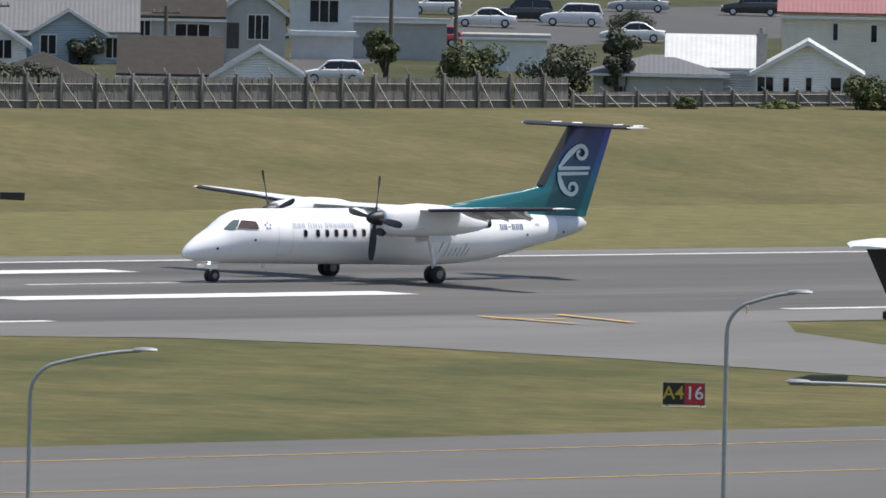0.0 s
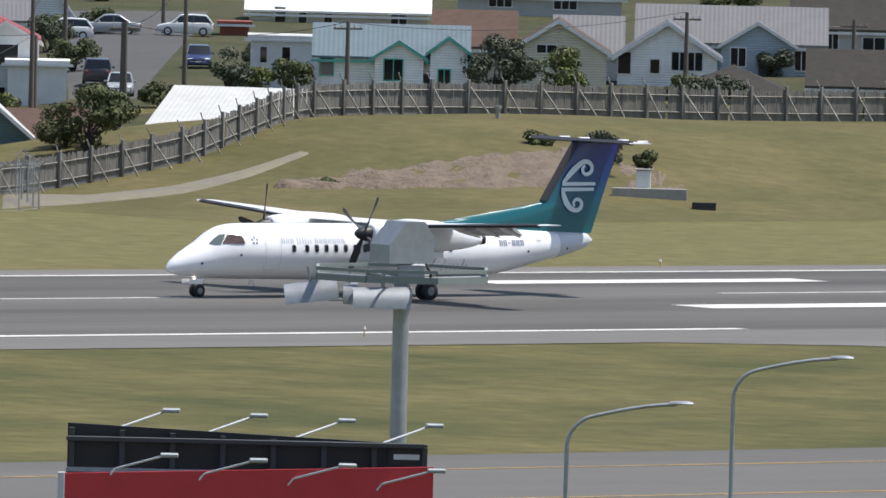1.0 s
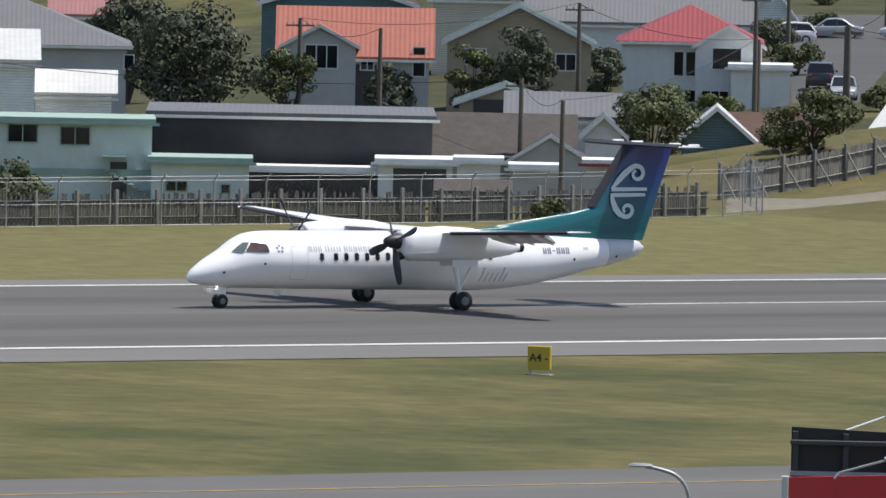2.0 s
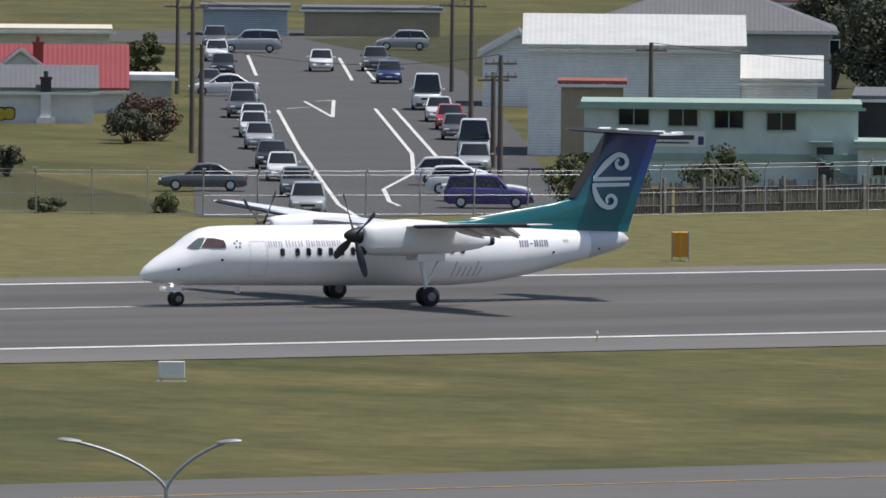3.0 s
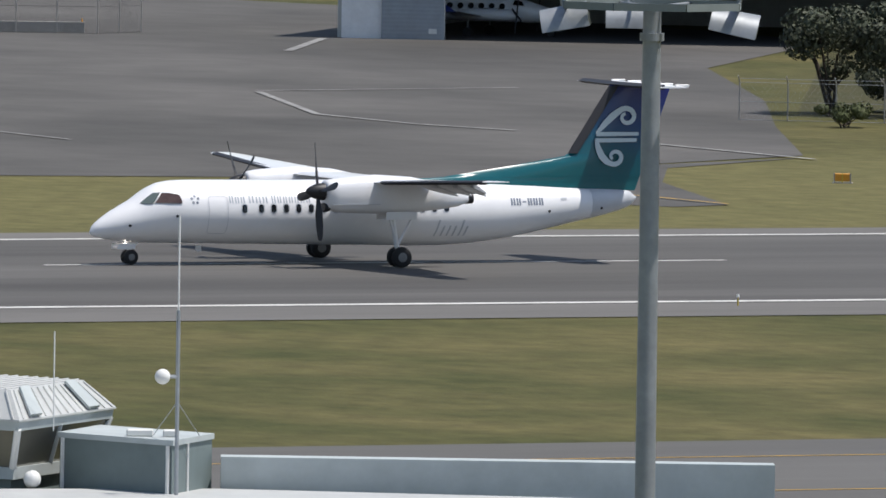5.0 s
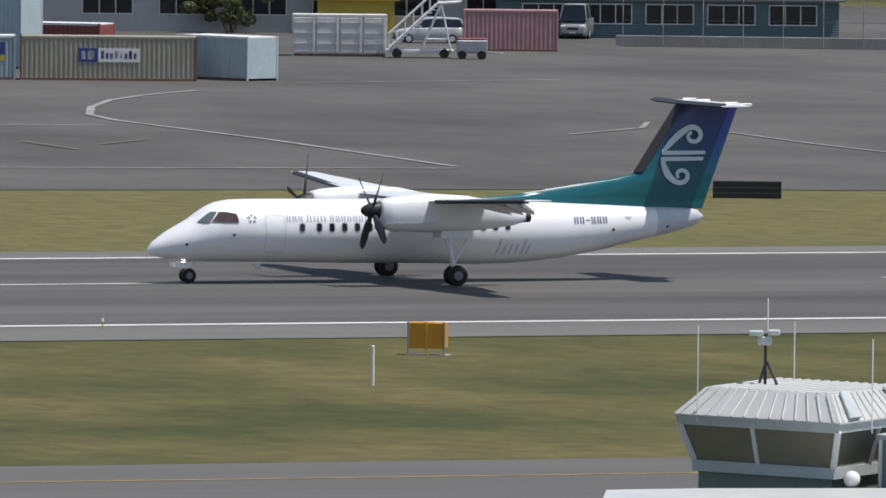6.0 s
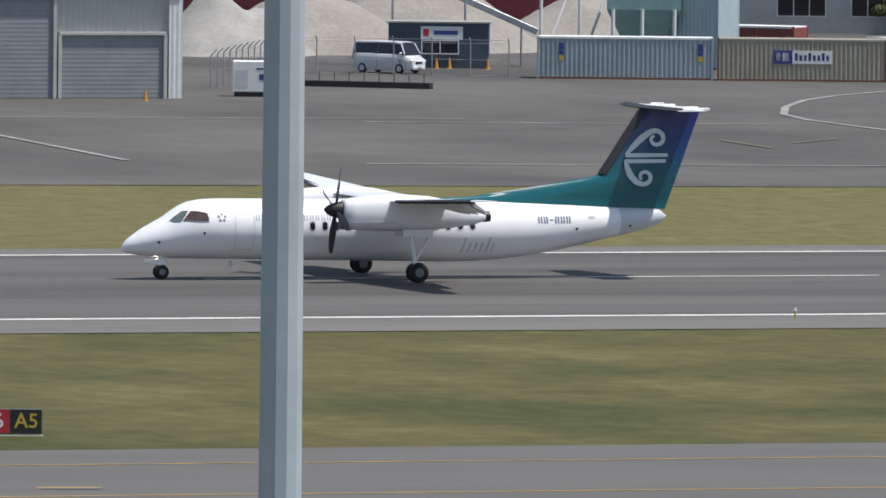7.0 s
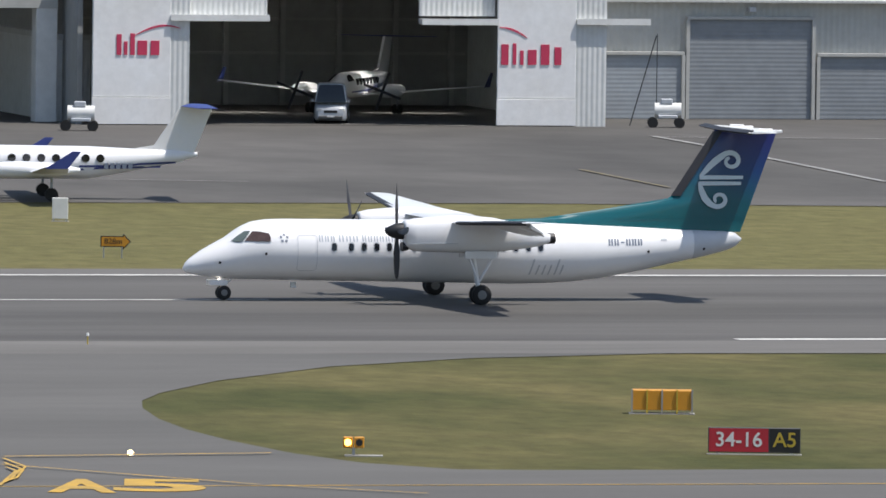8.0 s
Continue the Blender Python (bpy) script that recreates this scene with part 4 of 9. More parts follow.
def car(x, y, z, yaw, color, shape="hatch", label="parked car by the kerb", category="car"):
    """A parked car; the nose points along local -x."""
    if color not in CAR_PAINTS:
        CAR_PAINTS[color] = material("car_paint", color, 0.3, spot=0.03, bump=0.0, coat=0.6)
    body_paint = CAR_PAINTS[color]
    top = thing("car" if shape not in ("van", "truck") else "van" if shape == "van" else "light_truck", pose(x, y, z, 0, 0, yaw), label, category)
    L, W, H = {"hatch": (3.9, 1.68, 1.48), "sedan": (4.6, 1.75, 1.42), "suv": (4.5, 1.82, 1.66), "van": (4.6, 1.7, 1.95), "truck": (5.2, 1.9, 2.3)}[shape]
    hood = {"hatch": 0.26, "sedan": 0.29, "suv": 0.28, "van": 0.1, "truck": 0.04}[shape]
    back = {"hatch": 0.97, "sedan": 0.84, "suv": 0.98, "van": 0.99, "truck": 0.4}[shape]
    belt = H * (0.62 if shape != "truck" else 0.55)
    def along(table, u):
        for (p, q), (r, t) in zip(table, table[1:]):
            if u <= r:
                return q + (t - q) * (u - p) / (r - p)
        return table[-1][1]
    high = [(0, 0.66), (0.02, 0.76), (0.07, 0.84), (hood * 0.6 + 0.03, 0.95), (hood + 0.05, 1.0), (back - 0.03, 1.04), (0.985, 1.0 if shape != "sedan" else 0.97), (1.0, 0.86)]
    wide = [(0, 0.74), (0.025, 0.88), (0.1, 0.98), (0.3, 1.0), (0.8, 1.0), (0.95, 0.95), (1.0, 0.82)]
    rings = []
    for u in (0, 0.02, 0.06, 0.12, 0.2, hood + 0.06, 0.5, 0.7, 0.86, 0.95, 0.985, 1.0):
        h, w = belt * along(high, u), W / 2 * along(wide, u)
        low = 0.2 + 0.1 * (u < 0.03 or u > 0.97)
        rings.append([(u * L, -w * 0.9, low), (u * L, -w, low + 0.14), (u * L, -w, h * 0.72), (u * L, -w * 0.96, h * 0.93), (u * L, -w * 0.86, h),
                      (u * L, w * 0.86, h), (u * L, w * 0.96, h * 0.93), (u * L, w, h * 0.72), (u * L, w, low + 0.14), (u * L, w * 0.9, low)])
    bm = bmesh.new()
    loft(bm, rings)
    body = part("body", bm, body_paint, top, smooth=38)
    # the glass house, its roof and pillars
    rake = {"hatch": 0.17, "sedan": 0.17, "suv": 0.14, "van": 0.1, "truck": 0.06}[shape]
    drop = {"hatch": 0.1, "sedan": 0.16, "suv": 0.05, "van": 0.02, "truck": 0.02}[shape]
    crown = [(hood, belt * 0.97), (hood + rake * 0.9, H * 0.965), (hood + rake + 0.06, H * 0.99), ((hood + back) / 2, H), (back - drop - 0.03, H * 0.975), (back - drop, H * 0.95), (back + 0.005, belt * 1.0)]
    def section(u, grow=0.0):
        h = along(crown, u) + grow
        k = min(1.0, max(0.0, (h - belt) / (H - belt)))
        wb, wt = W / 2 * 0.9 + grow, W / 2 * (0.9 - 0.17 * k) + grow
        return [(u * L, -wb, belt * 0.95), (u * L, -wt, h - 0.05 * k), (u * L, -wt * 0.86, h), (u * L, wt * 0.86, h), (u * L, wt, h - 0.05 * k), (u * L, wb, belt * 0.95)]
    stations = [c[0] for c in crown]
    bm = bmesh.new()
    loft(bm, [section(u) for u in stations])
    part("cabin_glass", bm, DARK_GLASS, top, "dark car windows", smooth=30)
    bm = bmesh.new()
    loft(bm, [section(u, 0.02)[1:5] + [(x_, y_, z_ - 0.06) for x_, y_, z_ in reversed(section(u, 0.02)[1:5])] for u in stations[1:6]])
    part("roof", bm, body_paint, top, smooth=38)
    for sd in (1, 4):
        low = 0 if sd == 1 else 5
        for ua, ub in ((stations[0] + 0.01, stations[1]), (stations[6] - 0.01, stations[5])):
            pa, pb = Vector(section(ua, 0.01)[low]), Vector(section(ub, 0.015)[sd])
            pa.z = belt * 0.98
            part("pillar", rods((pa, pb), r=0.045, n=5), body_paint, top)
        um = (hood + back) / 2 + 0.02
        pa, pb = Vector(section(um, 0.012)[low]), Vector(section(um, 0.012)[sd])
        part("pillar", rods((pa, pb), r=0.035, n=5), CHARCOAL, top)
        part("door_line", boxes(((um * L - 0.01, (-1 if sd == 1 else 1) * W / 2 - 0.006, 0.35), (um * L + 0.01, (-1 if sd == 1 else 1) * W / 2 + 0.006, belt * 0.72))), CHARCOAL, body)
        part("mirror", boxes((((hood + rake * 0.4) * L, (-1 if sd == 1 else 1) * (W / 2 + 0.08) - 0.08, belt * 0.98), ((hood + rake * 0.4) * L + 0.14, (-1 if sd == 1 else 1) * (W / 2 + 0.08) + 0.08, belt * 0.98 + 0.13)), bevel=0.03), body_paint, top)
    part("grille", boxes(((-0.012, -W * 0.2, belt * 0.5), (0.05, W * 0.2, belt * 0.62)), bevel=0.01), BLACK, top)
    if shape == "truck":
        part("tray", boxes(((2.2, -0.95, 0.85), (5.2, 0.95, 1.35)), bevel=0.03), STEEL, top, "flat steel tray")
    for s in (-1, 1):
        part("headlight", boxes(((0.0, s * W * 0.33 - 0.17, belt * 0.58), (0.16, s * W * 0.33 + 0.17, belt * 0.72)), bevel=0.03), TRIM_WHITE, top)
        part("tail_light", boxes(((L - 0.14, s * W * 0.36 - 0.12, belt * 0.66), (L + 0.012, s * W * 0.36 + 0.12, belt * 0.9)), bevel=0.03), ROOF_RED, top)
    part("bumper", boxes(((-0.06, -W * 0.36, 0.26), (0.12, W * 0.36, 0.48)), bevel=0.05), CHARCOAL if shape in ("suv", "truck") else body_paint, top)
    part("plate", boxes(((-0.1, -0.2, 0.4), (-0.075, 0.2, 0.5))), TRIM_WHITE, top)
    for u in (0.19, 0.81):
        for s in (-1, 1):
            key = 0.31 if shape != "truck" else 0.38
            if key not in TYRE_PROTO:
                bm = bmesh.new()
                loft(bm, [[(k * math.cos(t * math.pi / 8), d, k * math.sin(t * math.pi / 8)) for t in range(16)] for d, k in
                          ((-0.1, key * 0.62), (-0.1, key * 0.93), (0, key), (0.1, key * 0.93), (0.1, key * 0.62))])
                t1 = part("tyre", bm, RUBBER, smooth=40)
                bm = bmesh.new()
                rod(bm, (0, -0.108, 0), (0, 0.108, 0), key * 0.6, n=12)
                t2 = part("rim", bm, GREY_PAINT, smooth=40)
                TYRE_PROTO[key] = (t1.data, t2.data)
                bpy.data.objects.remove(t1)
                bpy.data.objects.remove(t2)
            wob = new("wheel", TYRE_PROTO[key][0])
            wob.parent, wob.matrix_basis = top, pose(u * L, s * (W / 2 - 0.08), key)
            rob = new("rim", TYRE_PROTO[key][1])
            rob.parent = wob
    return top


def utility_pole(x, y, z, h, yaw=0, arms=1, label="weathered timber utility pole with crossarm"):
    top = thing("utility_pole", pose(x, y, z, 0, 0, yaw), label, "utility pole")
    bm = bmesh.new()
    rod(bm, (0, 0, -0.5), (0, 0, h), 0.17, 0.12, 10)
    part("pole", bm, POLE_WOOD, top, smooth=40)
    for k in range(arms):
        arm = part("crossarm", boxes(((-0.9, -0.05, h - 0.5 - 0.7 * k), (0.9, 0.05, h - 0.38 - 0.7 * k)), bevel=0.01), POLE_WOOD, top)
        for q in (-0.8, -0.4, 0.4, 0.8):
            bm = bmesh.new()
            rod(bm, (q, 0, h - 0.38 - 0.7 * k), (q, 0, h - 0.22 - 0.7 * k), 0.04, n=6)
            part("insulator", bm, CONCRETE, arm)
    return top


def cable(a, b, sag=0.6, r=0.018, label="black overhead power cable between poles"):
    bm = bmesh.new()
    a, b = Vector(a), Vector(b)
    pts = [a.lerp(b, i / 10) - Vector((0, 0, sag * 4 * (i / 10) * (1 - i / 10))) for i in range(11)]
    side = (b - a).cross(Vector((0, 0, 1))).normalized()
    loft(bm, [[p + side * r * math.cos(k * 1.2566) + Vector((0, 0, r * math.sin(k * 1.2566))) for k in range(5)] for p in pts])
    return tagged(part("power_cable", bm, BLACK), label, "cable")


def picket_fence(points, h, label, gap=0.155, post_every=2.6, struts=True, arms=True, seed=3, slat_cut=0.0, wood=WOOD):
    """Upright boards on rails between posts along a line on the ground, with leaning props on the near side."""
    rng = random.Random(seed)
    top = thing("board_fence", pose(*points[0], ground_z(*points[0])), label, "fence")
    o = Vector((*points[0], ground_z(*points[0])))
    boards, rails = bmesh.new(), bmesh.new()
    dist, nxt, npost = 0.0, 0.0, 0
    for (x0, y0), (x1, y1) in zip(points, points[1:]):
        d = Vector((x1 - x0, y1 - y0))
        n = max(1, int(d.length / gap))
        u = d.normalized()
        yaw = math.degrees(math.atan2(u.y, u.x))
        for i in range(n):
            p = Vector((x0, y0)) + d * (i / n)
            g = ground_z(p.x, p.y) - o.z
            if rng.random() > 0.02:
                hh = h * rng.uniform(0.95, 1.03) - (slat_cut if rng.random() < 0.5 else 0)
                w = gap * (0.47 if slat_cut == 0 else 0.4)
                box(boards, (-w, -0.012, 0.02), (w, 0.012, hh), 0, pose(p.x - o.x, p.y - o.y, g, rng.uniform(-1, 1), rng.uniform(-1.2, 1.2), yaw))
            if dist + i * gap >= nxt:
                nxt += post_every
                bm = bmesh.new()
                box(bm, (-0.09, -0.2, -0.3), (0.09, -0.03, h * 1.12), 0.01)
                part("post", bm, WOOD, top, m=pose(p.x - o.x, p.y - o.y, g, 0, 0, yaw))
                if struts:
                    bm = bmesh.new()
                    rod(bm, (0, -0.1, h * 0.95), (1.1 * rng.uniform(0.4, 1.0), -1.0, -0.15), 0.05, n=6)
                    part("prop", bm, WOOD_PALE, top, "pale leaning prop", m=pose(p.x - o.x, p.y - o.y, g, 0, 0, yaw))
                if arms:
                    bm = bmesh.new()
                    rod(bm, (0, -0.05, h * 1.0), (-0.3 * rng.uniform(0.5, 1), 0.05, h * 1.32), 0.035, n=5)
                    part("arm", bm, WOOD_PALE, top, m=pose(p.x - o.x, p.y - o.y, g, 0, 0, yaw))
                npost += 1
        dist += n * gap
        m = max(1, int(d.length / 2))
        for k in range(m):
            a, b = Vector((x0, y0)) + d * (k / m), Vector((x0, y0)) + d * ((k + 1) / m)
            ga, gb = ground_z(*a) - o.z, ground_z(*b) - o.z
            for q in (0.25, 0.78):
                rod(rails, (a.x - o.x + u.y * 0.06, a.y - o.y - u.x * 0.06, ga + h * q), (b.x - o.x + u.y * 0.06, b.y - o.y - u.x * 0.06, gb + h * q), 0.045, n=4, caps=False)
    tagged(part("boarding", boards, wood, top), kind="stuff")
    tagged(part("railing", rails, wood, top), kind="stuff")
    return top


def wire_fence(points, h, label, post_every=3.0, mesh=0.2, lean=0.35, dark=False):
    """Posts with bent tops, rails and a net of thin wires."""
    top = thing("wire_fence", pose(*points[0], ground_z(*points[0])), label, "fence")
    o = Vector((*points[0], ground_z(*points[0])))
    net = bmesh.new()
    for (x0, y0), (x1, y1) in zip(points, points[1:]):
        a, b = Vector((x0, y0, ground_z(x0, y0))) - o, Vector((x1, y1, ground_z(x1, y1))) - o
        d = b - a
        n = max(1, round(d.length / post_every))
        yaw = math.degrees(math.atan2(d.y, d.x))
        for i in range(n + 1):
            bm = bmesh.new()
            rod(bm, (0, 0, -0.2), (0, 0, h), 0.04, n=6)
            rod(bm, (0, 0, h), (0, -lean, h + lean), 0.035, n=6)
            p = a + d * (i / n)
            part("post", bm, CONCRETE, top, m=pose(*p, 0, 0, yaw))
        for z in (0.05, h * 0.5, h, h + lean * 0.6):
            q = Vector((d.y, -d.x, 0)).normalized() * (max(0, z - h))
            rod(net, a + q + Vector((0, 0, z)), b + q + Vector((0, 0, z)), 0.012, n=4, caps=False)
        k = int(d.length / mesh)
        for i in range(k):
            for sg in (1, -1):
                p = a + d * (i / k)
                e = a + d * ((i + sg * h * 0.8 / mesh) / k)
                f = min(max((e - a).dot(d) / d.length_squared, 0), 1)
                t = abs(f * k - i) / (h * 0.8 / mesh) if h else 0
                rod(net, p, a + d * f + Vector((0, 0, h * min(1, t))), 0.0022, n=3, caps=False)
    tagged(part("netting", net, DARK_METAL if dark else STEEL, top), kind="stuff")
    return top


def arc_lamp(x, y, z0, ztop, yaw, reach, drop, label="grey curved-arm street lamp", rise=1.1, r=0.055, arms=(1,)):
    """A slim pole whose arm bends over; the arm runs along local x."""
    top = thing("street_lamp", pose(x, y, 0, 0, 0, yaw), label, "street lamp", "street lamps")
    split = ztop - rise
    bm = bmesh.new()
    rod(bm, (0, 0, z0), (0, 0, split), r * 1.25, r, 10)
    part("pole", bm, STEEL, top, smooth=40)
    for s in arms:
        s, reach = (1, reach) if s == 1 else (math.copysign(1, s), abs(s))
        bm = bmesh.new()
        pts = []
        for i in range(15):
            q = i / 14
            if len(arms) == 1:
                bend = min(0.75, rise * 0.9)
                if q <= 0.6:
                    a = q / 0.6 * radians(80)
                    pts.append((s * bend * (1 - math.cos(a)), 0, split + bend * math.sin(a)))
                else:
                    e = (q - 0.6) / 0.4
                    p0 = (bend * (1 - math.cos(radians(80))), split + bend * math.sin(radians(80)))
                    pts.append((s * (p0[0] + (reach - p0[0]) * e), 0, p0[1] + (ztop - p0[1]) * (1 - (1 - e) ** 1.6)))
            else:
                pts.append((s * reach * q ** 1.5, 0, split + rise * (1 - (1 - q) ** 1.25)))
        for a, b in zip(pts, pts[1:]):
            rod(bm, a, b, r * 0.8, n=8, caps=False)
        arm = part("arm", bm, STEEL, top, smooth=50)
        hx = s * reach
        bm = bmesh.new()
        loft(bm, [[(hx + s * u, w * math.cos(t), ztop + 0.02 + (dz if math.sin(t) > 0 else dz * 0.5) * math.sin(t) + 0.1 * u * (0 if len(arms) == 1 else 1)) for t in [k * math.pi / 4 for k in range(8)]]
                  for u, w, dz in ((-0.15, 0.05, 0.045), (0.05, 0.1, 0.065), (0.28, 0.1, 0.065), (0.4, 0.05, 0.03))])
        part("lamp_head", bm, STEEL, arm, "grey lamp head", smooth=40)
    return top


def text_mesh(words, size, m, mat, parent, name="lettering", thick=0.004, bold=0.0, shear=0.0):
    """Real letters of the built-in font, turned into a mesh."""
    cu = bpy.data.curves.new("letters", "FONT")
    cu.body, cu.size, cu.extrude, cu.align_x, cu.align_y, cu.offset, cu.shear = words, size, thick, "CENTER", "CENTER", bold, shear
    ob = bpy.data.objects.new("letters", cu)
    scene.collection.objects.link(ob)
    dg = bpy.context.evaluated_depsgraph_get()
    me = bpy.data.meshes.new_from_object(ob.evaluated_get(dg))
    bpy.data.objects.remove(ob)
    bpy.data.curves.remove(cu)
    me.materials.clear()
    me.materials.append(mat)
    out = new(name, me)
    out.parent, out.matrix_basis = parent, m
    return out


# ---- the suburb ----

# houses behind the bank
house(538.29, 607.94, 2.84, -41.8, 6.35, 10.0, 2.64, 4.46, "front", WALL_WHITE, ROOF_WHITE,
      "white weatherboard cottage with a white iron roof", windows=((0.62, 1.27, 0.96, 1.10, 1), (1.89, 1.37, 0.34, 0.96, 0), (3.26, 1.20, 0.34, 1.17, 0), (4.91, 1.37, 0.62, 1.03, 0),), chimneys=((0.34, 5.00, 4.91, CONCRETE),), sink=1.5)
house(539.01, 616.62, 3.93, -41.4, 5.30, 9.0, 1.63, 3.43, "side", WALL_WHITE, ROOF_WHITE,
      "white weatherboard wing of a cottage", sink=4.2)
house(576.04, 647.97, 4.19, -41.9, 7.96, 9.0, 3.89, 4.99, "side", WALL_PALE_CREAM, ROOF_PINK,
      "cream two-storey house with faded pink roof", windows=((3.45, 2.13, 0.29, 1.10, 0), (5.95, 2.06, 0.37, 1.10, 0),), sink=2.2)
house(534.17, 618.18, 4.06, -41.1, 7.94, 7.0, 1.11, 2.18, "hip", WALL_GREY, ROOF_GREY,
      "low grey hip-roofed bungalow behind the fence", sink=4.6)
house(560.49, 661.47, 4.36, -40.5, 5.36, 5.0, 1.61, 1.69, "flat", WALL_PALE, CONCRETE,
      "pale flat-roofed garage by the street", sink=2.1)
house(519.61, 636.94, 3.46, -39.4, 5.39, 8.0, 0.97, 2.61, "front", WALL_WHITE, ROOF_GREY,
      "white gabled cottage with grey iron roof", windows=((2.61, 0.42, 1.04, 0.31, 2),), sink=2.0)
house(517.03, 642.88, 3.34, -39.0, 5.93, 8.0, 1.05, 3.14, "side", WALL_GREY, ROOF_DARK,
      "dark grey tiled roof of a low cottage wing", sink=1.5)
house(503.27, 639.76, 3.40, -38.4, 7.92, 8.0, 0.41, 2.34, "hip", WALL_GREY, ROOF_DARK,
      "dark tile roof of a low bungalow", sink=1.8)
house(542.43, 676.35, 5.14, -39.0, 7.52, 8.0, 1.95, 3.96, "side", WALL_GREY, ROOF_DARK,
      "grey house with dark gable and verandah", windows=((2.57, 0.37, 0.73, 1.65, 1), (5.69, 0.29, 2.20, 1.10, 2),), sink=2.6)
house(549.40, 673.29, 5.17, -39.4, 4.41, 7.0, 2.13, 3.75, "front", WALL_GREY, ROOF_DARK,
      "grey gabled house end with white bay window", windows=((2.65, 0.44, 1.32, 1.55, 2),), doors=((0.99, 0.81, 1.47),), sink=2.7)
house(559.47, 677.96, 4.36, -39.7, 4.09, 0.3, 1.34, 1.41, "flat", WALL_PALE, WALL_PALE,
      "pale block wall along the hill street", sink=1.8)
house(565.18, 678.43, 4.57, -40.0, 6.17, 0.3, 2.02, 2.09, "flat", WALL_GREY, WALL_GREY,
      "grey board wall along the hill street", sink=2.0)
house(583.54, 707.37, 4.94, -39.8, 8.86, 9.0, 3.03, 4.66, "side", WALL_PALE, ROOF_GREY,
      "pale green-grey house above the street", windows=((2.37, 0.85, 1.94, 1.48, 2),), sink=2.0)
house(530.12, 677.18, 3.23, -38.5, 12.07, 9.0, 2.90, 5.12, "side", WALL_BLUEGREY, ROOF_GREY,
      "blue-grey villa with grey iron roof and porch gable", windows=((6.50, 1.41, 0.97, 1.19, 1), (10.43, 1.19, 1.34, 1.26, 2), (1.30, 1.67, 0.74, 1.11, 0),), doors=((8.17, 0.67, 2.30),), fronts=((5.38, 10.21, 2.75, 4.23, 1.5),), sink=1.5)
house(513.63, 658.34, 3.85, -38.2, 6.35, 9.0, 1.87, 3.97, "front", WALL_WHITE, ROOF_GREY,
      "white weatherboard house with grey roof", windows=((0.43, 0.72, 0.79, 1.37, 0), (2.38, 0.79, 0.58, 0.87, 0), (4.43, 1.01, 1.95, 1.15, 3),), sink=1.6)
house(514.86, 666.24, 3.57, -37.9, 4.00, 8.0, 2.11, 4.29, "side", WALL_WHITE, ROOF_GREY,
      "grey iron roofed wing of a white house", sink=1.5)
house(496.00, 646.69, 3.32, -37.7, 6.05, 8.0, 2.99, 4.89, "front", WALL_CREAM, ROOF_BROWN,
      "cream house with brown tile gable roof", trim=TRIM_WHITE, windows=((2.29, 2.92, 1.20, 0.49, 1),), sink=1.5)
house(498.40, 657.44, 3.11, -37.3, 4.81, 9.0, 3.21, 5.27, "side", WALL_CREAM, ROOF_BROWN,
      "brown tile roofed wing of a cream house", sink=1.5)
house(477.50, 641.87, 3.69, -37.0, 9.05, 9.0, 2.42, 4.21, "side", WALL_WHITE, ROOF_BLUE,
      "pale cottage with faded blue iron roof and sea-green gables", trim=TRIM_GREEN, windows=((0.59, 1.24, 0.76, 1.04, 0), (4.66, 1.04, 1.11, 1.24, 1), (7.77, 0.62, 0.69, 1.11, 1),), doors=((6.74, 0.76, 1.45),), fronts=((3.52, 6.49, 2.42, 3.35, 0.6), (6.91, 9.19, 2.83, 3.66, 0.8),), sink=1.9)
house(481.32, 653.97, 3.89, -36.5, 4.14, 6.0, 2.80, 3.09, "flat", WALL_PALE, ROOF_WHITE,
      "pale flat-roofed lean-to beside a cottage", windows=((0.81, 1.40, 0.42, 0.98, 0), (2.21, 1.33, 0.49, 1.05, 0),), sink=1.7)
house(551.13, 749.10, 4.35, -36.8, 12.65, 8.0, 1.69, 2.73, "side", WALL_CREAM, WALL_PALE,
      "long cream house with pale roof", windows=((2.21, 0.48, 0.72, 1.45, 0), (3.81, 0.48, 0.56, 1.20, 0), (5.62, 0.56, 0.56, 0.96, 0), (10.64, 0.60, 1.12, 1.04, 1),), sink=1.5)
house(581.16, 764.10, 5.28, -37.6, 12.02, 8.0, 1.74, 3.73, "side", WALL_GREY, ROOF_GREY,
      "grey house far up the hill", windows=((3.11, 0.83, 1.66, 0.83, 2), (7.88, 0.75, 1.66, 0.83, 2),), sink=1.5)
house(557.30, 693.91, 4.65, -39.0, 7.69, 8.0, 1.84, 4.23, "side", WALL_GREY, ROOF_GREY,
      "grey house with pale iron roof", windows=((3.54, 0.08, 1.15, 1.69, 1),), sink=1.9)
house(531.76, 726.11, 3.05, -36.3, 2.02, 3.0, 2.53, 2.72, "flat", BRICK_RED, BRICK_RED,
      "red brick wall at a driveway", sink=1.5)

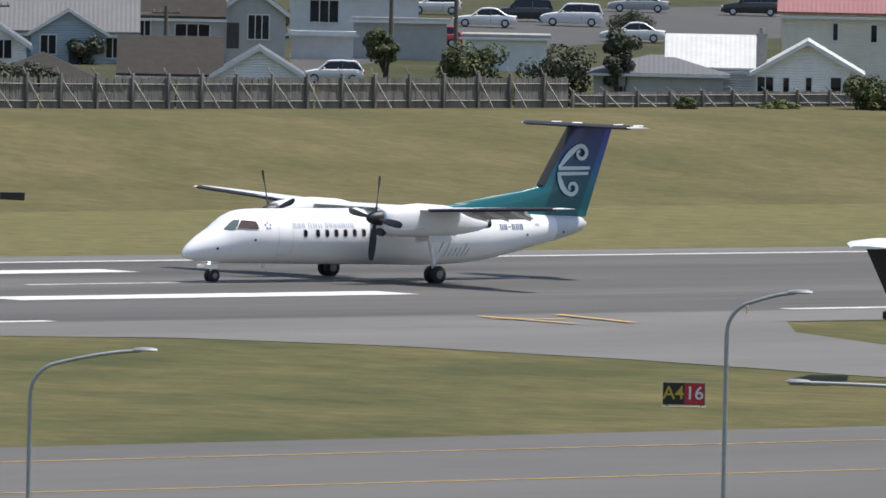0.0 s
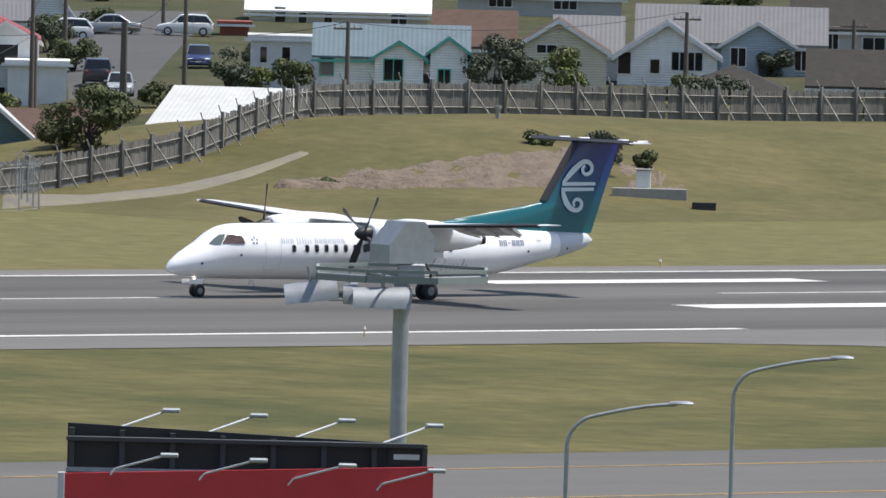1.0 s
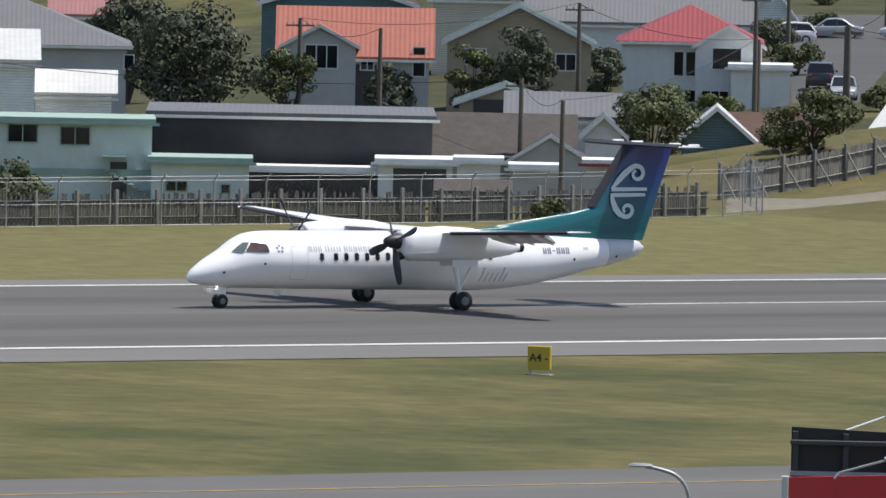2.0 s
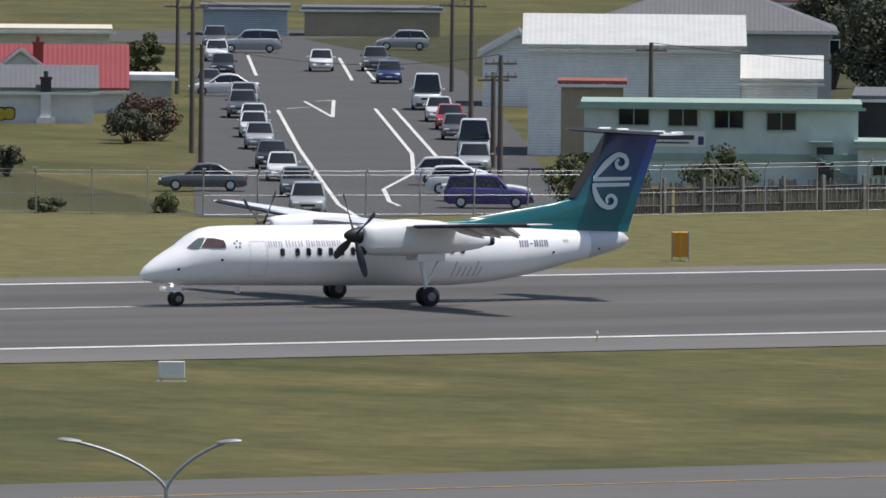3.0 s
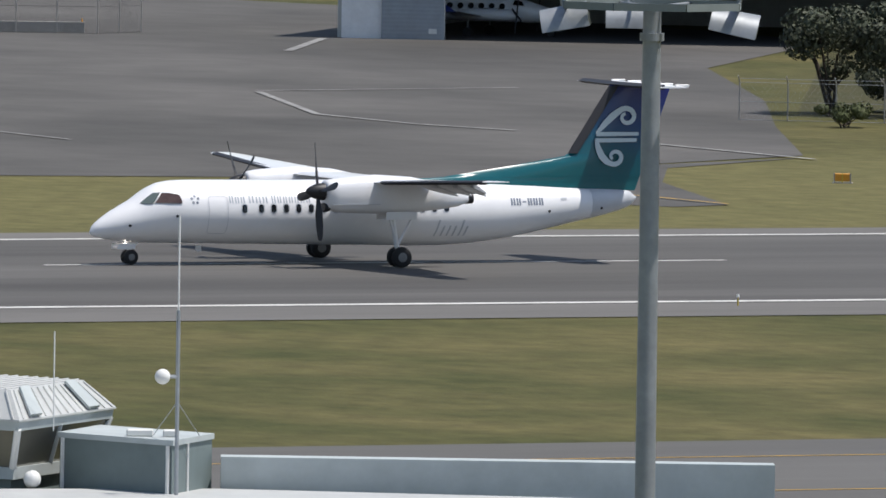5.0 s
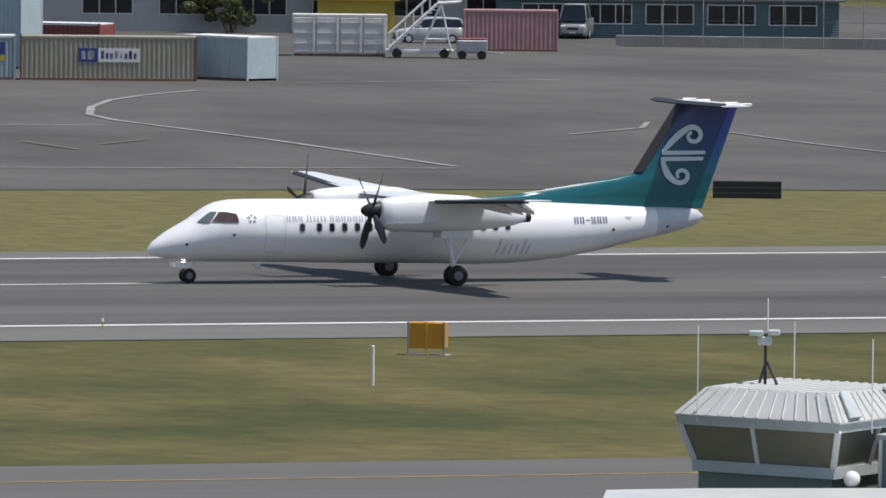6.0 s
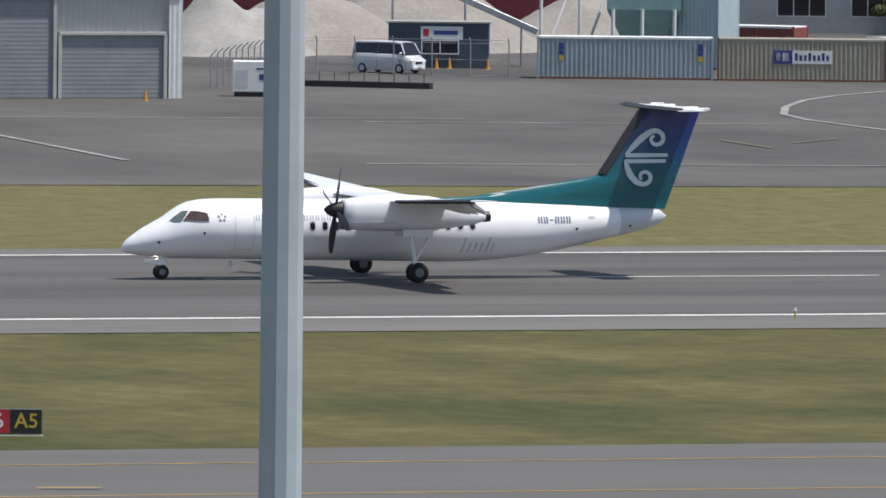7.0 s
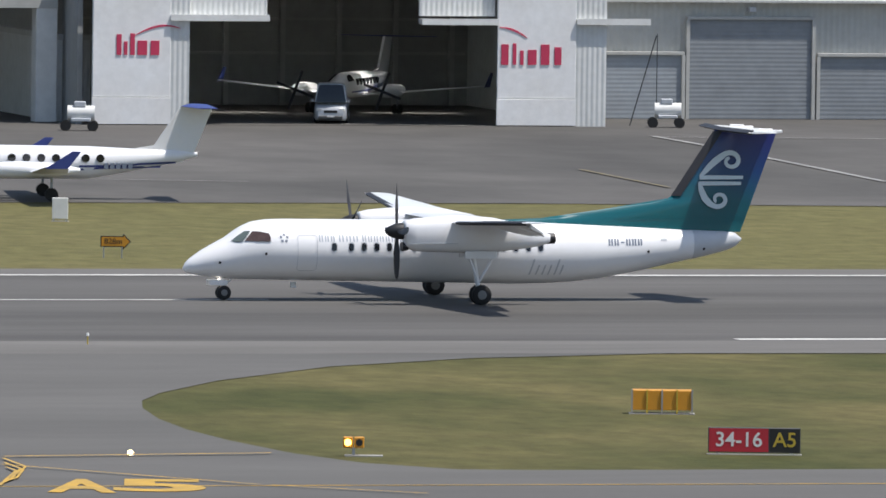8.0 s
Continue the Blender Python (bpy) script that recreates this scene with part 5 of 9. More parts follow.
# houses down the hill
house(459.60, 660.90, 2.29, -35.1, 8.34, 10.0, 4.28, 6.50, "hip", WALL_PALE, ROOF_RED,
      "two-storey pale house with bright red hip roof", windows=((3.48, 2.19, 0.56, 1.46, 0), (4.21, 2.19, 0.56, 1.46, 0), (6.43, 2.68, 1.74, 1.25, 0), (4.34, 0.59, 0.63, 0.70, 0), (5.74, 0.59, 1.60, 0.70, 2), (1.56, 0.59, 0.70, 0.56, 0),), fronts=((4.52, 8.59, 4.07, 5.25, 0.8),), sink=1.9)
house(462.21, 652.97, 2.58, -35.4, 3.59, 5.0, 2.52, 2.80, "flat", WALL_PALE, TRIM_WHITE,
      "pale flat-roofed garage annex", sink=1.6)
house(464.71, 687.71, 1.50, -34.4, 9.14, 10.0, 4.23, 6.52, "front", WALL_BEIGE, ROOF_GREEN,
      "beige gabled house with green iron roof", windows=((1.79, 2.80, 1.29, 0.93, 1), (7.53, 2.51, 1.22, 1.00, 1),), sink=1.9)
house(439.45, 668.49, 2.00, -33.7, 9.08, 9.0, 3.45, 6.18, "side", WALL_GREY, ROOF_ORANGE,
      "house with bright orange iron roof", windows=((2.49, 2.66, 1.93, 1.38, 2), (8.46, 2.25, 0.69, 1.73, 0), (5.29, 2.59, 0.76, 0.69, 1),), doors=((5.01, 1.73, 2.90),), fronts=((0.17, 4.59, 4.04, 5.22, 1.2),), sink=2.9)
house(503.01, 746.31, 5.68, -34.3, 9.13, 8.0, 1.40, 2.72, "side", WALL_CREAM, ROOF_WHITE,
      "house with white iron roof up the hill", sink=5.5)
house(497.19, 726.09, 5.30, -34.9, 15.01, 9.0, 0.72, 2.47, "side", WALL_PALE, ROOF_GREY,
      "grey iron roof up the hill", sink=4.6)
house(520.62, 734.13, 3.02, -35.5, 3.89, 7.0, 2.53, 5.25, "front", WALL_WHITE, ROOF_GREY,
      "white gabled house by the street", windows=((1.44, 1.55, 1.17, 1.32, 2),), sink=1.5)
house(417.74, 616.86, 2.86, -34.3, 5.24, 6.0, 1.45, 2.41, "front", WALL_BEIGE, ROOF_GREEN,
      "beige garage with green gable roof", doors=((1.80, 1.99, 1.61),), sink=4.2)
house(414.47, 606.99, 1.32, -34.6, 6.03, 8.0, 2.54, 3.71, "side", WALL_PALE, ROOF_GREY,
      "grey iron roofed bungalow", sink=2.6)
house(414.03, 598.80, 1.64, -34.7, 2.04, 5.0, 1.57, 2.51, "front", WALL_PALE, ROOF_GREY,
      "pale blue-grey iron roofed shed", sink=2.9)
house(399.76, 592.80, 0.81, -34.3, 7.56, 9.0, 1.39, 3.52, "side", WALL_GREY, ROOF_BROWNGREY,
      "bungalow with grey-brown tile roof", fronts=((4.32, 8.49, 1.30, 2.59, 1.0),), sink=2.3)
house(434.06, 614.08, 0.85, -35.5, 5.36, 8.0, 1.14, 2.76, "side", WALL_TEAL, ROOF_BROWN,
      "bungalow with brown tile roof", fronts=((4.22, 9.25, 0.78, 2.08, 1.4),), chimneys=((4.06, 4.00, 2.92, BRICK_RED),), sink=1.5)
house(429.91, 612.11, 0.94, -35.2, 4.04, 8.0, 1.45, 3.17, "front", WALL_TEAL, ROOF_WHITE,
      "dull teal gabled house with white roof", sink=1.5)

# long white roof of a workshop behind the fence
house(445.8, 616.0, 0.9, -51, 8.5, 16.0, 1.18, 3.9, "side", WALL_PALE, ROOF_WHITE,
      "long white iron roofed workshop", sink=1.5)

# sheds along the back fence
house(393.58, 581.29, 0.84, -34.2, 2.33, 4.0, 1.42, 1.79, "flat", WALL_PALE, TRIM_WHITE,
      "small white garden shed", sink=2.3)
house(396.02, 579.63, 0.59, -34.4, 2.42, 4.0, 1.36, 1.61, "flat", WALL_GREY, WALL_PALE,
      "grey corrugated garden shed", sink=2.1)
house(400.41, 579.04, 0.45, -34.8, 2.43, 4.0, 1.76, 2.01, "flat", WALL_GREY, TRIM_WHITE,
      "grey shed with red corner trim", trim=ROOF_RED, sink=1.9)
# this garage's charcoal door slab stands in for the shade in its opening
house(390.07, 583.65, 0.45, -33.9, 4.00, 6.0, 1.67, 1.97, "flat", WALL_PALE, WALL_PALE,
      "pale concrete garage, its shaded opening painted as a charcoal slab", doors=((2.24, 2.85, 1.45),), sink=1.9)
house(388.37, 575.15, -0.01, -34.2, 3.51, 3.0, 1.02, 1.50, "side", WALL_GREY, ROOF_BROWNGREY,
      "low mossy roofed lean-to by the fence", sink=1.5)

# business premises
house(383.02, 595.45, -0.17, -33.4, 15.32, 16.0, 4.43, 5.14, "flat", WALL_BLACK, ROOF_GREY,
      "black-clad flat-roofed warehouse with grey parapet", sink=1.5)
# solid black walls stand in for the shade inside the open carport
house(385.40, 589.14, 0.08, -33.5, 6.84, 3.0, 1.46, 1.64, "flat", BLACK, TRIM_WHITE,
      "carport with white fascia, the shade of its open front painted black", sink=1.6)
office = house(365.36, 594.74, -0.04, -32.2, 14.62, 8.0, 4.13, 4.67, "flat", WALL_MINT, WALL_MINT_DARK,
      "mint-green two-storey office with flat roof", trim=WALL_MINT_DARK, windows=((2.65, 3.22, 1.57, 0.90, 1), (5.27, 3.19, 1.51, 0.90, 1), (7.72, 3.10, 1.51, 0.90, 1), (10.52, 3.01, 1.51, 0.90, 1), (15.97, 0.39, 1.02, 0.45, 1),), doors=((12.87, 0.90, 2.11),), sink=1.5)
house(376.65, 585.28, 0.28, -33.0, 5.20, 6.0, 1.89, 2.01, "flat", WALL_MINT, WALL_MINT_DARK,
      "mint-green single-storey office wing", trim=WALL_MINT_DARK, windows=((1.35, 0.39, 1.08, 0.48, 1), (3.97, 0.33, 0.42, 0.42, 0),), sink=1.8)
house(384.6, 632.15, 3.24, -31.6, 12.0, 14.0, 3.04, 4.54, "side", WALL_WHITE, ROOF_WHITE,
      "long white iron roofed warehouse", sink=4.7)
house(395.93, 627.54, 3.47, -32.4, 4.33, 8.0, 0.96, 2.08, "side", WALL_WHITE, ROOF_WHITE,
      "lower white iron roofed store", sink=5.0)
house(434.35, 707.27, 2.11, -32.1, 15.77, 14.0, 2.87, 5.73, "hip", WALL_GREY, ROOF_GREY,
      "house with broad grey hip roof", windows=((15.95, 1.43, 0.57, 0.86, 0),), sink=3.6)
house(481.15, 760.59, 4.03, -32.5, 3.89, 8.0, 1.36, 3.11, "side", WALL_CREAM, ROOF_PINK,
      "pink roofed house up the hill", sink=5.3)
house(493.24, 752.81, 4.47, -33.6, 10.49, 8.0, 1.94, 3.50, "front", WALL_TEAL, ROOF_BROWN,
      "teal house with brown gable roof", sink=5.2)
house(373.17, 609.89, 1.94, -31.6, 3.40, 5.0, 2.78, 2.93, "flat", WALL_BEIGE, ROOF_ORANGE,
      "rust orange container store", sink=3.4)

# the derelict cottage and roofs behind
cottage = house(375.39, 695.11, -0.83, -28.9, 14.36, 9.0, 2.93, 4.09, "side", WALL_PALE, ROOF_GREY,
      "derelict pale cottage with grey roof and boarded windows", windows=((1.54, 2.42, 0.68, 0.27, 1),), chimneys=((4.40, -0.10, 4.78, WALL_BLACK), (11.50, -0.10, 3.62, WALL_BLACK),), sink=1.5)
house(392.10, 708.77, -0.43, -29.3, 8.39, 10.0, 2.03, 4.41, "side", WALL_PALE, ROOF_RED,
      "pale house with bright red iron roof", fronts=((-1.22, 5.25, 1.82, 4.34, 0.5),), chimneys=((3.08, 3.00, 4.72, BRICK_RED),), sink=1.5)
house(403.06, 748.36, 1.48, -28.5, 6.24, 10.0, 2.39, 2.57, "flat", WALL_CREAM, WALL_CREAM,
      "cream weatherboard shed wall", sink=3.0)
house(407.58, 743.63, 1.61, -29.1, 11.17, 10.0, 2.38, 2.56, "flat", WALL_CREAM, WALL_CREAM,
      "cream rust-streaked iron warehouse", sink=3.1)
house(390.89, 732.19, 1.30, -28.3, 4.19, 6.0, 1.25, 1.43, "flat", WALL_PALE, TRIM_WHITE,
      "white flat-roofed shed behind the trees", sink=2.8)
house(404.50, 713.29, 0.76, -29.7, 2.83, 6.0, 1.06, 1.20, "flat", WALL_GREY, TRIM_WHITE,
      "flat carport roof behind shrubs", sink=2.3)
house(428.93, 710.58, -0.34, -31.3, 4.48, 10.0, 3.76, 5.02, "front", WALL_WHITE, ROOF_GREY,
      "white gabled corner shop", sink=1.5)
house(505.04, 863.10, -0.85, -30.6, 10.36, 8.0, 2.81, 3.67, "flat", WALL_BEIGE, ROOF_GREY,
      "beige building across the junction", sink=1.5)
house(498.32, 867.00, -0.95, -30.1, 6.48, 8.0, 3.02, 3.67, "flat", WALL_BLUEGREY, ROOF_GREY,
      "blue-grey building across the junction", sink=1.5)

# boarded windows, wall chimneys and paint on the cottage; sign and stair on the office
part("boarded_window", boxes(((0.24, -0.05, 0.68), (3.92, 0.0, 2.52)), bevel=0.00), WALL_BEIGE, cottage, "beige boarded-up window")
part("boarded_window", boxes(((5.01, -0.05, 0.68), (6.24, 0.0, 2.52)), bevel=0.00), WALL_BEIGE, cottage, "beige boarded-up window")
part("boarded_window", boxes(((7.06, -0.05, 0.68), (8.22, 0.0, 2.52)), bevel=0.00), WALL_BEIGE, cottage, "beige boarded-up window")
part("chimney_stack", boxes(((4.09, -0.45, 0.00), (4.71, 0.0, 3.62)), bevel=0.00), TRIM_WHITE, cottage)
part("chimney_base", boxes(((3.82, -0.60, 0.00), (4.98, 0.0, 1.19)), bevel=0.00), TRIM_WHITE, cottage)
part("chimney_stack", boxes(((11.19, -0.45, 0.00), (11.80, 0.0, 2.66)), bevel=0.00), TRIM_WHITE, cottage)
part("chimney_base", boxes(((10.92, -0.60, 0.00), (12.08, 0.0, 1.19)), bevel=0.00), TRIM_WHITE, cottage)
for gx, gz_, gw, gh, mat in ((9.0, 0.95, 0.75, 0.85, BLACK), (9.55, 1.0, 0.75, 0.8, BLACK), (9.0, 1.0, 0.62, 0.7, SIGN_PAINT), (9.55, 1.05, 0.62, 0.66, SIGN_PAINT), (8.35, 1.05, 0.8, 0.8, BLACK), (8.35, 1.1, 0.66, 0.64, SIGN_PAINT), (7.75, 1.1, 0.7, 0.75, BLACK), (7.75, 1.15, 0.56, 0.6, SIGN_PAINT)):
    bm = bmesh.new()
    slab(bm, rounded(gx - gw / 2 - 0.25, gx + gw / 2 - 0.25, gz_, gz_ + gh, 0.24), 0.0, 0.012 if mat is BLACK else 0.02, pose(0, -0.004, 0, 90))
    part("wall_paint", bm, mat, cottage, "black-edged yellow blob sprayed on the wall")
part("sign_board", boxes(((1.75, -0.05, 2.05), (6.48, 0.0, 2.89)), bevel=0.00), TRIM_WHITE, office, "white sign board with dark bars")
part("sign_bar", boxes(((2.02, -0.06, 2.23), (2.53, 0.0, 2.77)), bevel=0.00), SIGN_PAINT_RED, office)
part("sign_bar", boxes(((6.09, -0.06, 2.17), (6.39, 0.0, 2.62)), bevel=0.00), LABEL_INK, office)
part("sign_bar", boxes(((2.77, -0.06, 2.44), (5.88, 0.0, 2.68)), bevel=0.00), CHARCOAL, office)
part("sign_bar", boxes(((3.01, -0.06, 2.23), (5.61, 0.0, 2.32)), bevel=0.00), CHARCOAL, office)
part("string_course", boxes(((0.00, -0.12, 1.36), (14.62, 0.0, 1.72)), bevel=0.00), WALL_MINT_DARK, office)
part("stair_tread", boxes(((12.12, -0.90, 1.60), (12.39, 0.0, 1.72)), bevel=0.00), WALL_MINT_DARK, office)
part("stair_tread", boxes(((12.37, -0.90, 1.45), (12.64, 0.0, 1.57)), bevel=0.00), WALL_MINT_DARK, office)
part("stair_tread", boxes(((12.63, -0.90, 1.30), (12.90, 0.0, 1.42)), bevel=0.00), WALL_MINT_DARK, office)
part("stair_tread", boxes(((12.88, -0.90, 1.15), (13.16, 0.0, 1.27)), bevel=0.00), WALL_MINT_DARK, office)
part("stair_tread", boxes(((13.14, -0.90, 0.99), (13.41, 0.0, 1.12)), bevel=0.00), WALL_MINT_DARK, office)
part("stair_tread", boxes(((13.40, -0.90, 0.84), (13.67, 0.0, 0.96)), bevel=0.00), WALL_MINT_DARK, office)
part("stair_tread", boxes(((13.65, -0.90, 0.69), (13.92, 0.0, 0.81)), bevel=0.00), WALL_MINT_DARK, office)
part("stair_tread", boxes(((13.91, -0.90, 0.54), (14.18, 0.0, 0.66)), bevel=0.00), WALL_MINT_DARK, office)
part("stair_tread", boxes(((14.17, -0.90, 0.39), (14.44, 0.0, 0.51)), bevel=0.00), WALL_MINT_DARK, office)
part("handrail", boxes(((12.00, -0.90, 2.32), (13.26, 0.0, 2.44)), bevel=0.00), WALL_MINT_DARK, office)

# trees and shrubs
tree(528.8, 622.8, 1.19, 5.2, 5.6, LEAF_MID, 0.20, 11)
tree(532.7, 619.4, 0.94, 4.5, 6.1, LEAF_DARK, 0.20, 12)
tree(535.4, 617.1, 1.13, 2.1, 8.0, LEAF_DARK, 0.20, 13)
tree(507.3, 640.4, 3.49, 2.8, 1.7, LEAF_DARK, 0.20, 14)
tree(486.2, 635.3, 3.15, 5.2, 4.4, LEAF_DARK, 0.20, 15)
tree(489.7, 632.6, 2.76, 3.3, 4.2, LEAF_LIGHT, 0.20, 16)
tree(473.3, 645.0, 3.47, 3.1, 2.4, LEAF_DARK, 0.20, 17)
tree(476.4, 642.7, 3.53, 3.1, 2.5, LEAF_MID, 0.20, 18)
tree(474.7, 643.9, 3.51, 2.1, 1.9, LEAF_LIGHT, 0.20, 19)
tree(496.7, 627.1, 1.85, 6.2, 3.7, LEAF_DARK, 0.20, 20)
tree(451.8, 660.2, 1.24, 4.5, 6.1, LEAF_DARK, 0.20, 21)
tree(449.2, 662.0, 1.05, 2.8, 5.5, LEAF_MID, 0.20, 22)
tree(455.9, 657.4, 1.68, 2.1, 5.2, LEAF_DARK, 0.20, 23)
tree(445.5, 664.5, 0.87, 1.7, 4.2, LEAF_DARK, 0.20, 24)
tree(530.8, 634.1, 2.99, 2.1, 4.6, LEAF_MID, 0.50, 25, "thin garden tree with an open crown")
tree(418.2, 598.3, 0.65, 4.7, 5.4, LEAF_MID, 0.15, 26)
tree(428.5, 597.2, 2.04, 6.0, 3.8, LEAF_MID, 0.15, 27)
tree(429.1, 600.4, 1.40, 4.1, 2.4, LEAF_MID, 0.15, 28)
tree(453.4, 646.9, 1.92, 2.4, 2.4, LEAF_LIGHT, 0.15, 29)
tree(455.6, 645.4, 2.19, 3.8, 1.5, LEAF_LIGHT, 0.15, 30)
tree(424.1, 654.6, 0.14, 7.7, 9.1, LEAF_DARK, 0.15, 31)
tree(463.9, 724.2, 0.36, 5.9, 7.9, LEAF_DARK, 0.15, 32)
tree(439.3, 656.6, 0.76, 2.4, 5.1, LEAF_DARK, 0.15, 33)
tree(434.4, 659.8, 0.50, 3.8, 6.2, LEAF_MID, 0.15, 34)
tree(355.6, 565.5, -0.26, 4.6, 3.2, LEAF_MID, 0.15, 35)
tree(348.8, 566.2, -0.39, 5.5, 3.3, LEAF_MID, 0.15, 36)
tree(346.0, 562.0, -0.19, 5.4, 3.2, LEAF_MID, 0.15, 37)
tree(420.1, 738.9, 0.00, 2.6, 4.6, LEAF_MID, 0.15, 38)
tree(305.9, 624.0, -0.03, 7.1, 6.2, LEAF_DARK, 0.32, 39, "dark spreading coastal tree with forked trunk")
tree(308.1, 619.6, -0.03, 7.2, 6.6, LEAF_DARK, 0.32, 40, "dark spreading coastal tree with forked trunk")
tree(309.7, 615.5, -0.03, 5.7, 5.8, LEAF_DARK, 0.32, 41, "dark spreading coastal tree with forked trunk")
tree(311.5, 614.5, -0.00, 6.8, 7.0, LEAF_DARK, 0.32, 42, "dark spreading coastal tree with forked trunk")
tree(315.5, 612.5, -0.01, 6.8, 5.7, LEAF_DARK, 0.32, 43, "dark spreading coastal tree with forked trunk")
tree(320.1, 610.1, -0.03, 7.7, 6.1, LEAF_DARK, 0.32, 44, "dark spreading coastal tree with forked trunk")
tree(332.4, 638.6, 0.00, 13.1, 8.0, LEAF_DARK, 0.15, 45, "dense dark coastal tree behind the fence")
tree(335.9, 631.2, 0.00, 7.4, 6.6, LEAF_DARK, 0.15, 46, "dense dark coastal tree behind the fence")
tree(338.0, 626.7, 0.00, 3.7, 4.3, LEAF_DARK, 0.15, 47, "dense dark coastal tree behind the fence")
tree(330.4, 605.8, 0.00, 4.5, 3.7, LEAF_DARK, 0.15, 48, "dense dark coastal tree behind the fence")
bush(375.9, 660.5, -0.20, 4.9, 3.0, LEAF_RED, 49)
bush(372.6, 656.6, -0.04, 3.3, 2.0, LEAF_DARK, 50)
bush(339.7, 612.1, 0.00, 2.3, 1.9, LEAF_DARK, 51)
bush(314.3, 569.0, -0.02, 1.5, 0.8, LEAF_LIGHT, 52)
bush(318.7, 569.9, -0.01, 2.0, 0.7, LEAF_MID, 53)
bush(323.8, 567.1, -0.03, 1.1, 1.0, LEAF_LIGHT, 54)
bush(298.5, 607.6, -0.00, 3.2, 1.3, LEAF_MID, 55)
bush(304.0, 607.1, -0.02, 1.6, 1.5, LEAF_MID, 56)
bush(308.3, 606.1, -0.01, 3.2, 1.3, LEAF_MID, 57)
bush(536.6, 596.0, 3.26, 3.7, 2.5, LEAF_MID, 58)
bush(531.5, 597.9, 2.97, 3.0, 1.2, LEAF_LIGHT, 59)
bush(536.5, 594.7, 2.96, 2.0, 2.0, LEAF_LIGHT, 60)
bush(512.0, 608.2, 2.98, 1.3, 1.7, LEAF_MID, 61)
bush(515.5, 605.2, 3.07, 1.7, 0.8, LEAF_MID, 62)
bush(519.0, 602.2, 3.16, 1.3, 0.8, LEAF_MID, 63)
bush(524.0, 597.9, 3.30, 1.3, 1.0, LEAF_MID, 64)
bush(444.0, 570.0, 1.69, 2.3, 2.8, LEAF_DARK, 65)
bush(446.5, 579.4, 2.96, 1.6, 0.8, LEAF_MID, 66)
bush(448.2, 571.8, 1.94, 1.3, 1.1, LEAF_MID, 67)
bush(454.0, 609.5, 2.94, 2.3, 1.9, LEAF_MID, 68)
bush(380.8, 553.7, 0.00, 2.0, 1.6, LEAF_MID, 69)
bush(427.4, 573.2, 0.96, 0.9, 0.4, LEAF_MID, 70)
tree(321.2, 615.2, -0.04, 7.8, 5.1, LEAF_DARK, 0.10, 71, "dense dark coastal tree behind the fence")
tree(338.4, 635.5, -0.00, 8.1, 5.9, LEAF_DARK, 0.10, 72, "dense dark coastal tree behind the fence")
tree(336.8, 623.9, -0.03, 6.1, 4.6, LEAF_DARK, 0.10, 73, "dense dark coastal tree behind the fence")
tree(312.7, 626.3, -0.00, 10.0, 3.6, LEAF_DARK, 0.10, 74, "dense dark coastal tree behind the fence")
tree(320.3, 625.8, -0.03, 9.1, 3.6, LEAF_DARK, 0.10, 75, "dense dark coastal tree behind the fence")
tree(328.5, 628.3, -0.02, 9.2, 4.0, LEAF_DARK, 0.10, 76, "dense dark coastal tree behind the fence")
tree(342.1, 638.1, -0.00, 6.9, 3.4, LEAF_DARK, 0.10, 77, "dense dark coastal tree behind the fence")
tree(327.8, 621.9, -0.04, 7.3, 4.6, LEAF_DARK, 0.10, 78, "dense dark coastal tree behind the fence")
tree(281.0, 784.7, -0.02, 7.5, 3.0, LEAF_MID, 0.25, 79, "grey-green tree behind the containers")
tree(281.8, 796.1, -0.02, 4.6, 3.0, LEAF_DARK, 0.35, 80)
tree(294.2, 802.3, -0.03, 3.8, 3.5, LEAF_DARK, 0.50, 81)
tree(306.0, 807.5, -0.01, 3.5, 3.5, LEAF_DARK, 0.50, 82)

# garden greenery between the houses
rng = random.Random(11)
for k in range(120):
    gx, gy = rng.uniform(395, 620), rng.uniform(612, 800)
    if gx - 330 - 0.57 * (gy - 560) < 48 or (gy < 720 and 540 < gx < 610):
        continue
    bush(gx, gy, ground_z(gx, gy) - 0.1, rng.uniform(1.8, 4.5), rng.uniform(1.1, 2.6), rng.choice((LEAF_MID, LEAF_DARK, LEAF_LIGHT, LEAF_MID)), 300 + k,
         "garden shrub between the houses")

# parked and passing cars on the hill streets
car(628.41, 748.09, 5.26, -40.2, (0.7, 0.7, 0.7), "hatch", "white parked hatchback on the hill street")
car(614.76, 726.90, 4.91, -40.4, (0.7, 0.7, 0.7), "sedan", "white parked sedan on the hill street")
car(626.59, 736.53, 5.07, -40.5, (0.02, 0.02, 0.024), "suv", "black parked wagon on the hill street")
car(624.75, 728.90, 4.95, -40.8, (0.7, 0.7, 0.7), "suv", "white parked four-wheel drive on the hill street")
car(651.97, 752.97, 5.33, -41.1, (0.35, 0.37, 0.39), "sedan", "silver parked sedan on the hill street")
car(583.90, 695.37, 4.41, -40.2, (0.42, 0.02, 0.03), "hatch", "bright red hatchback on the hill street")
car(608.37, 703.41, 4.54, -41.0, (0.7, 0.7, 0.7), "sedan", "white parked sedan beside a tree")
car(658.37, 747.37, 5.24, -41.5, (0.02, 0.02, 0.024), "suv", "black parked car on the hill street")
car(525.91, 725.42, 4.90, -36.1, (0.7, 0.7, 0.7), "hatch", "white parked hatchback on the side street")
car(521.30, 728.74, 4.84, -35.7, (0.35, 0.37, 0.39), "sedan", "silver parked sedan on the side street")
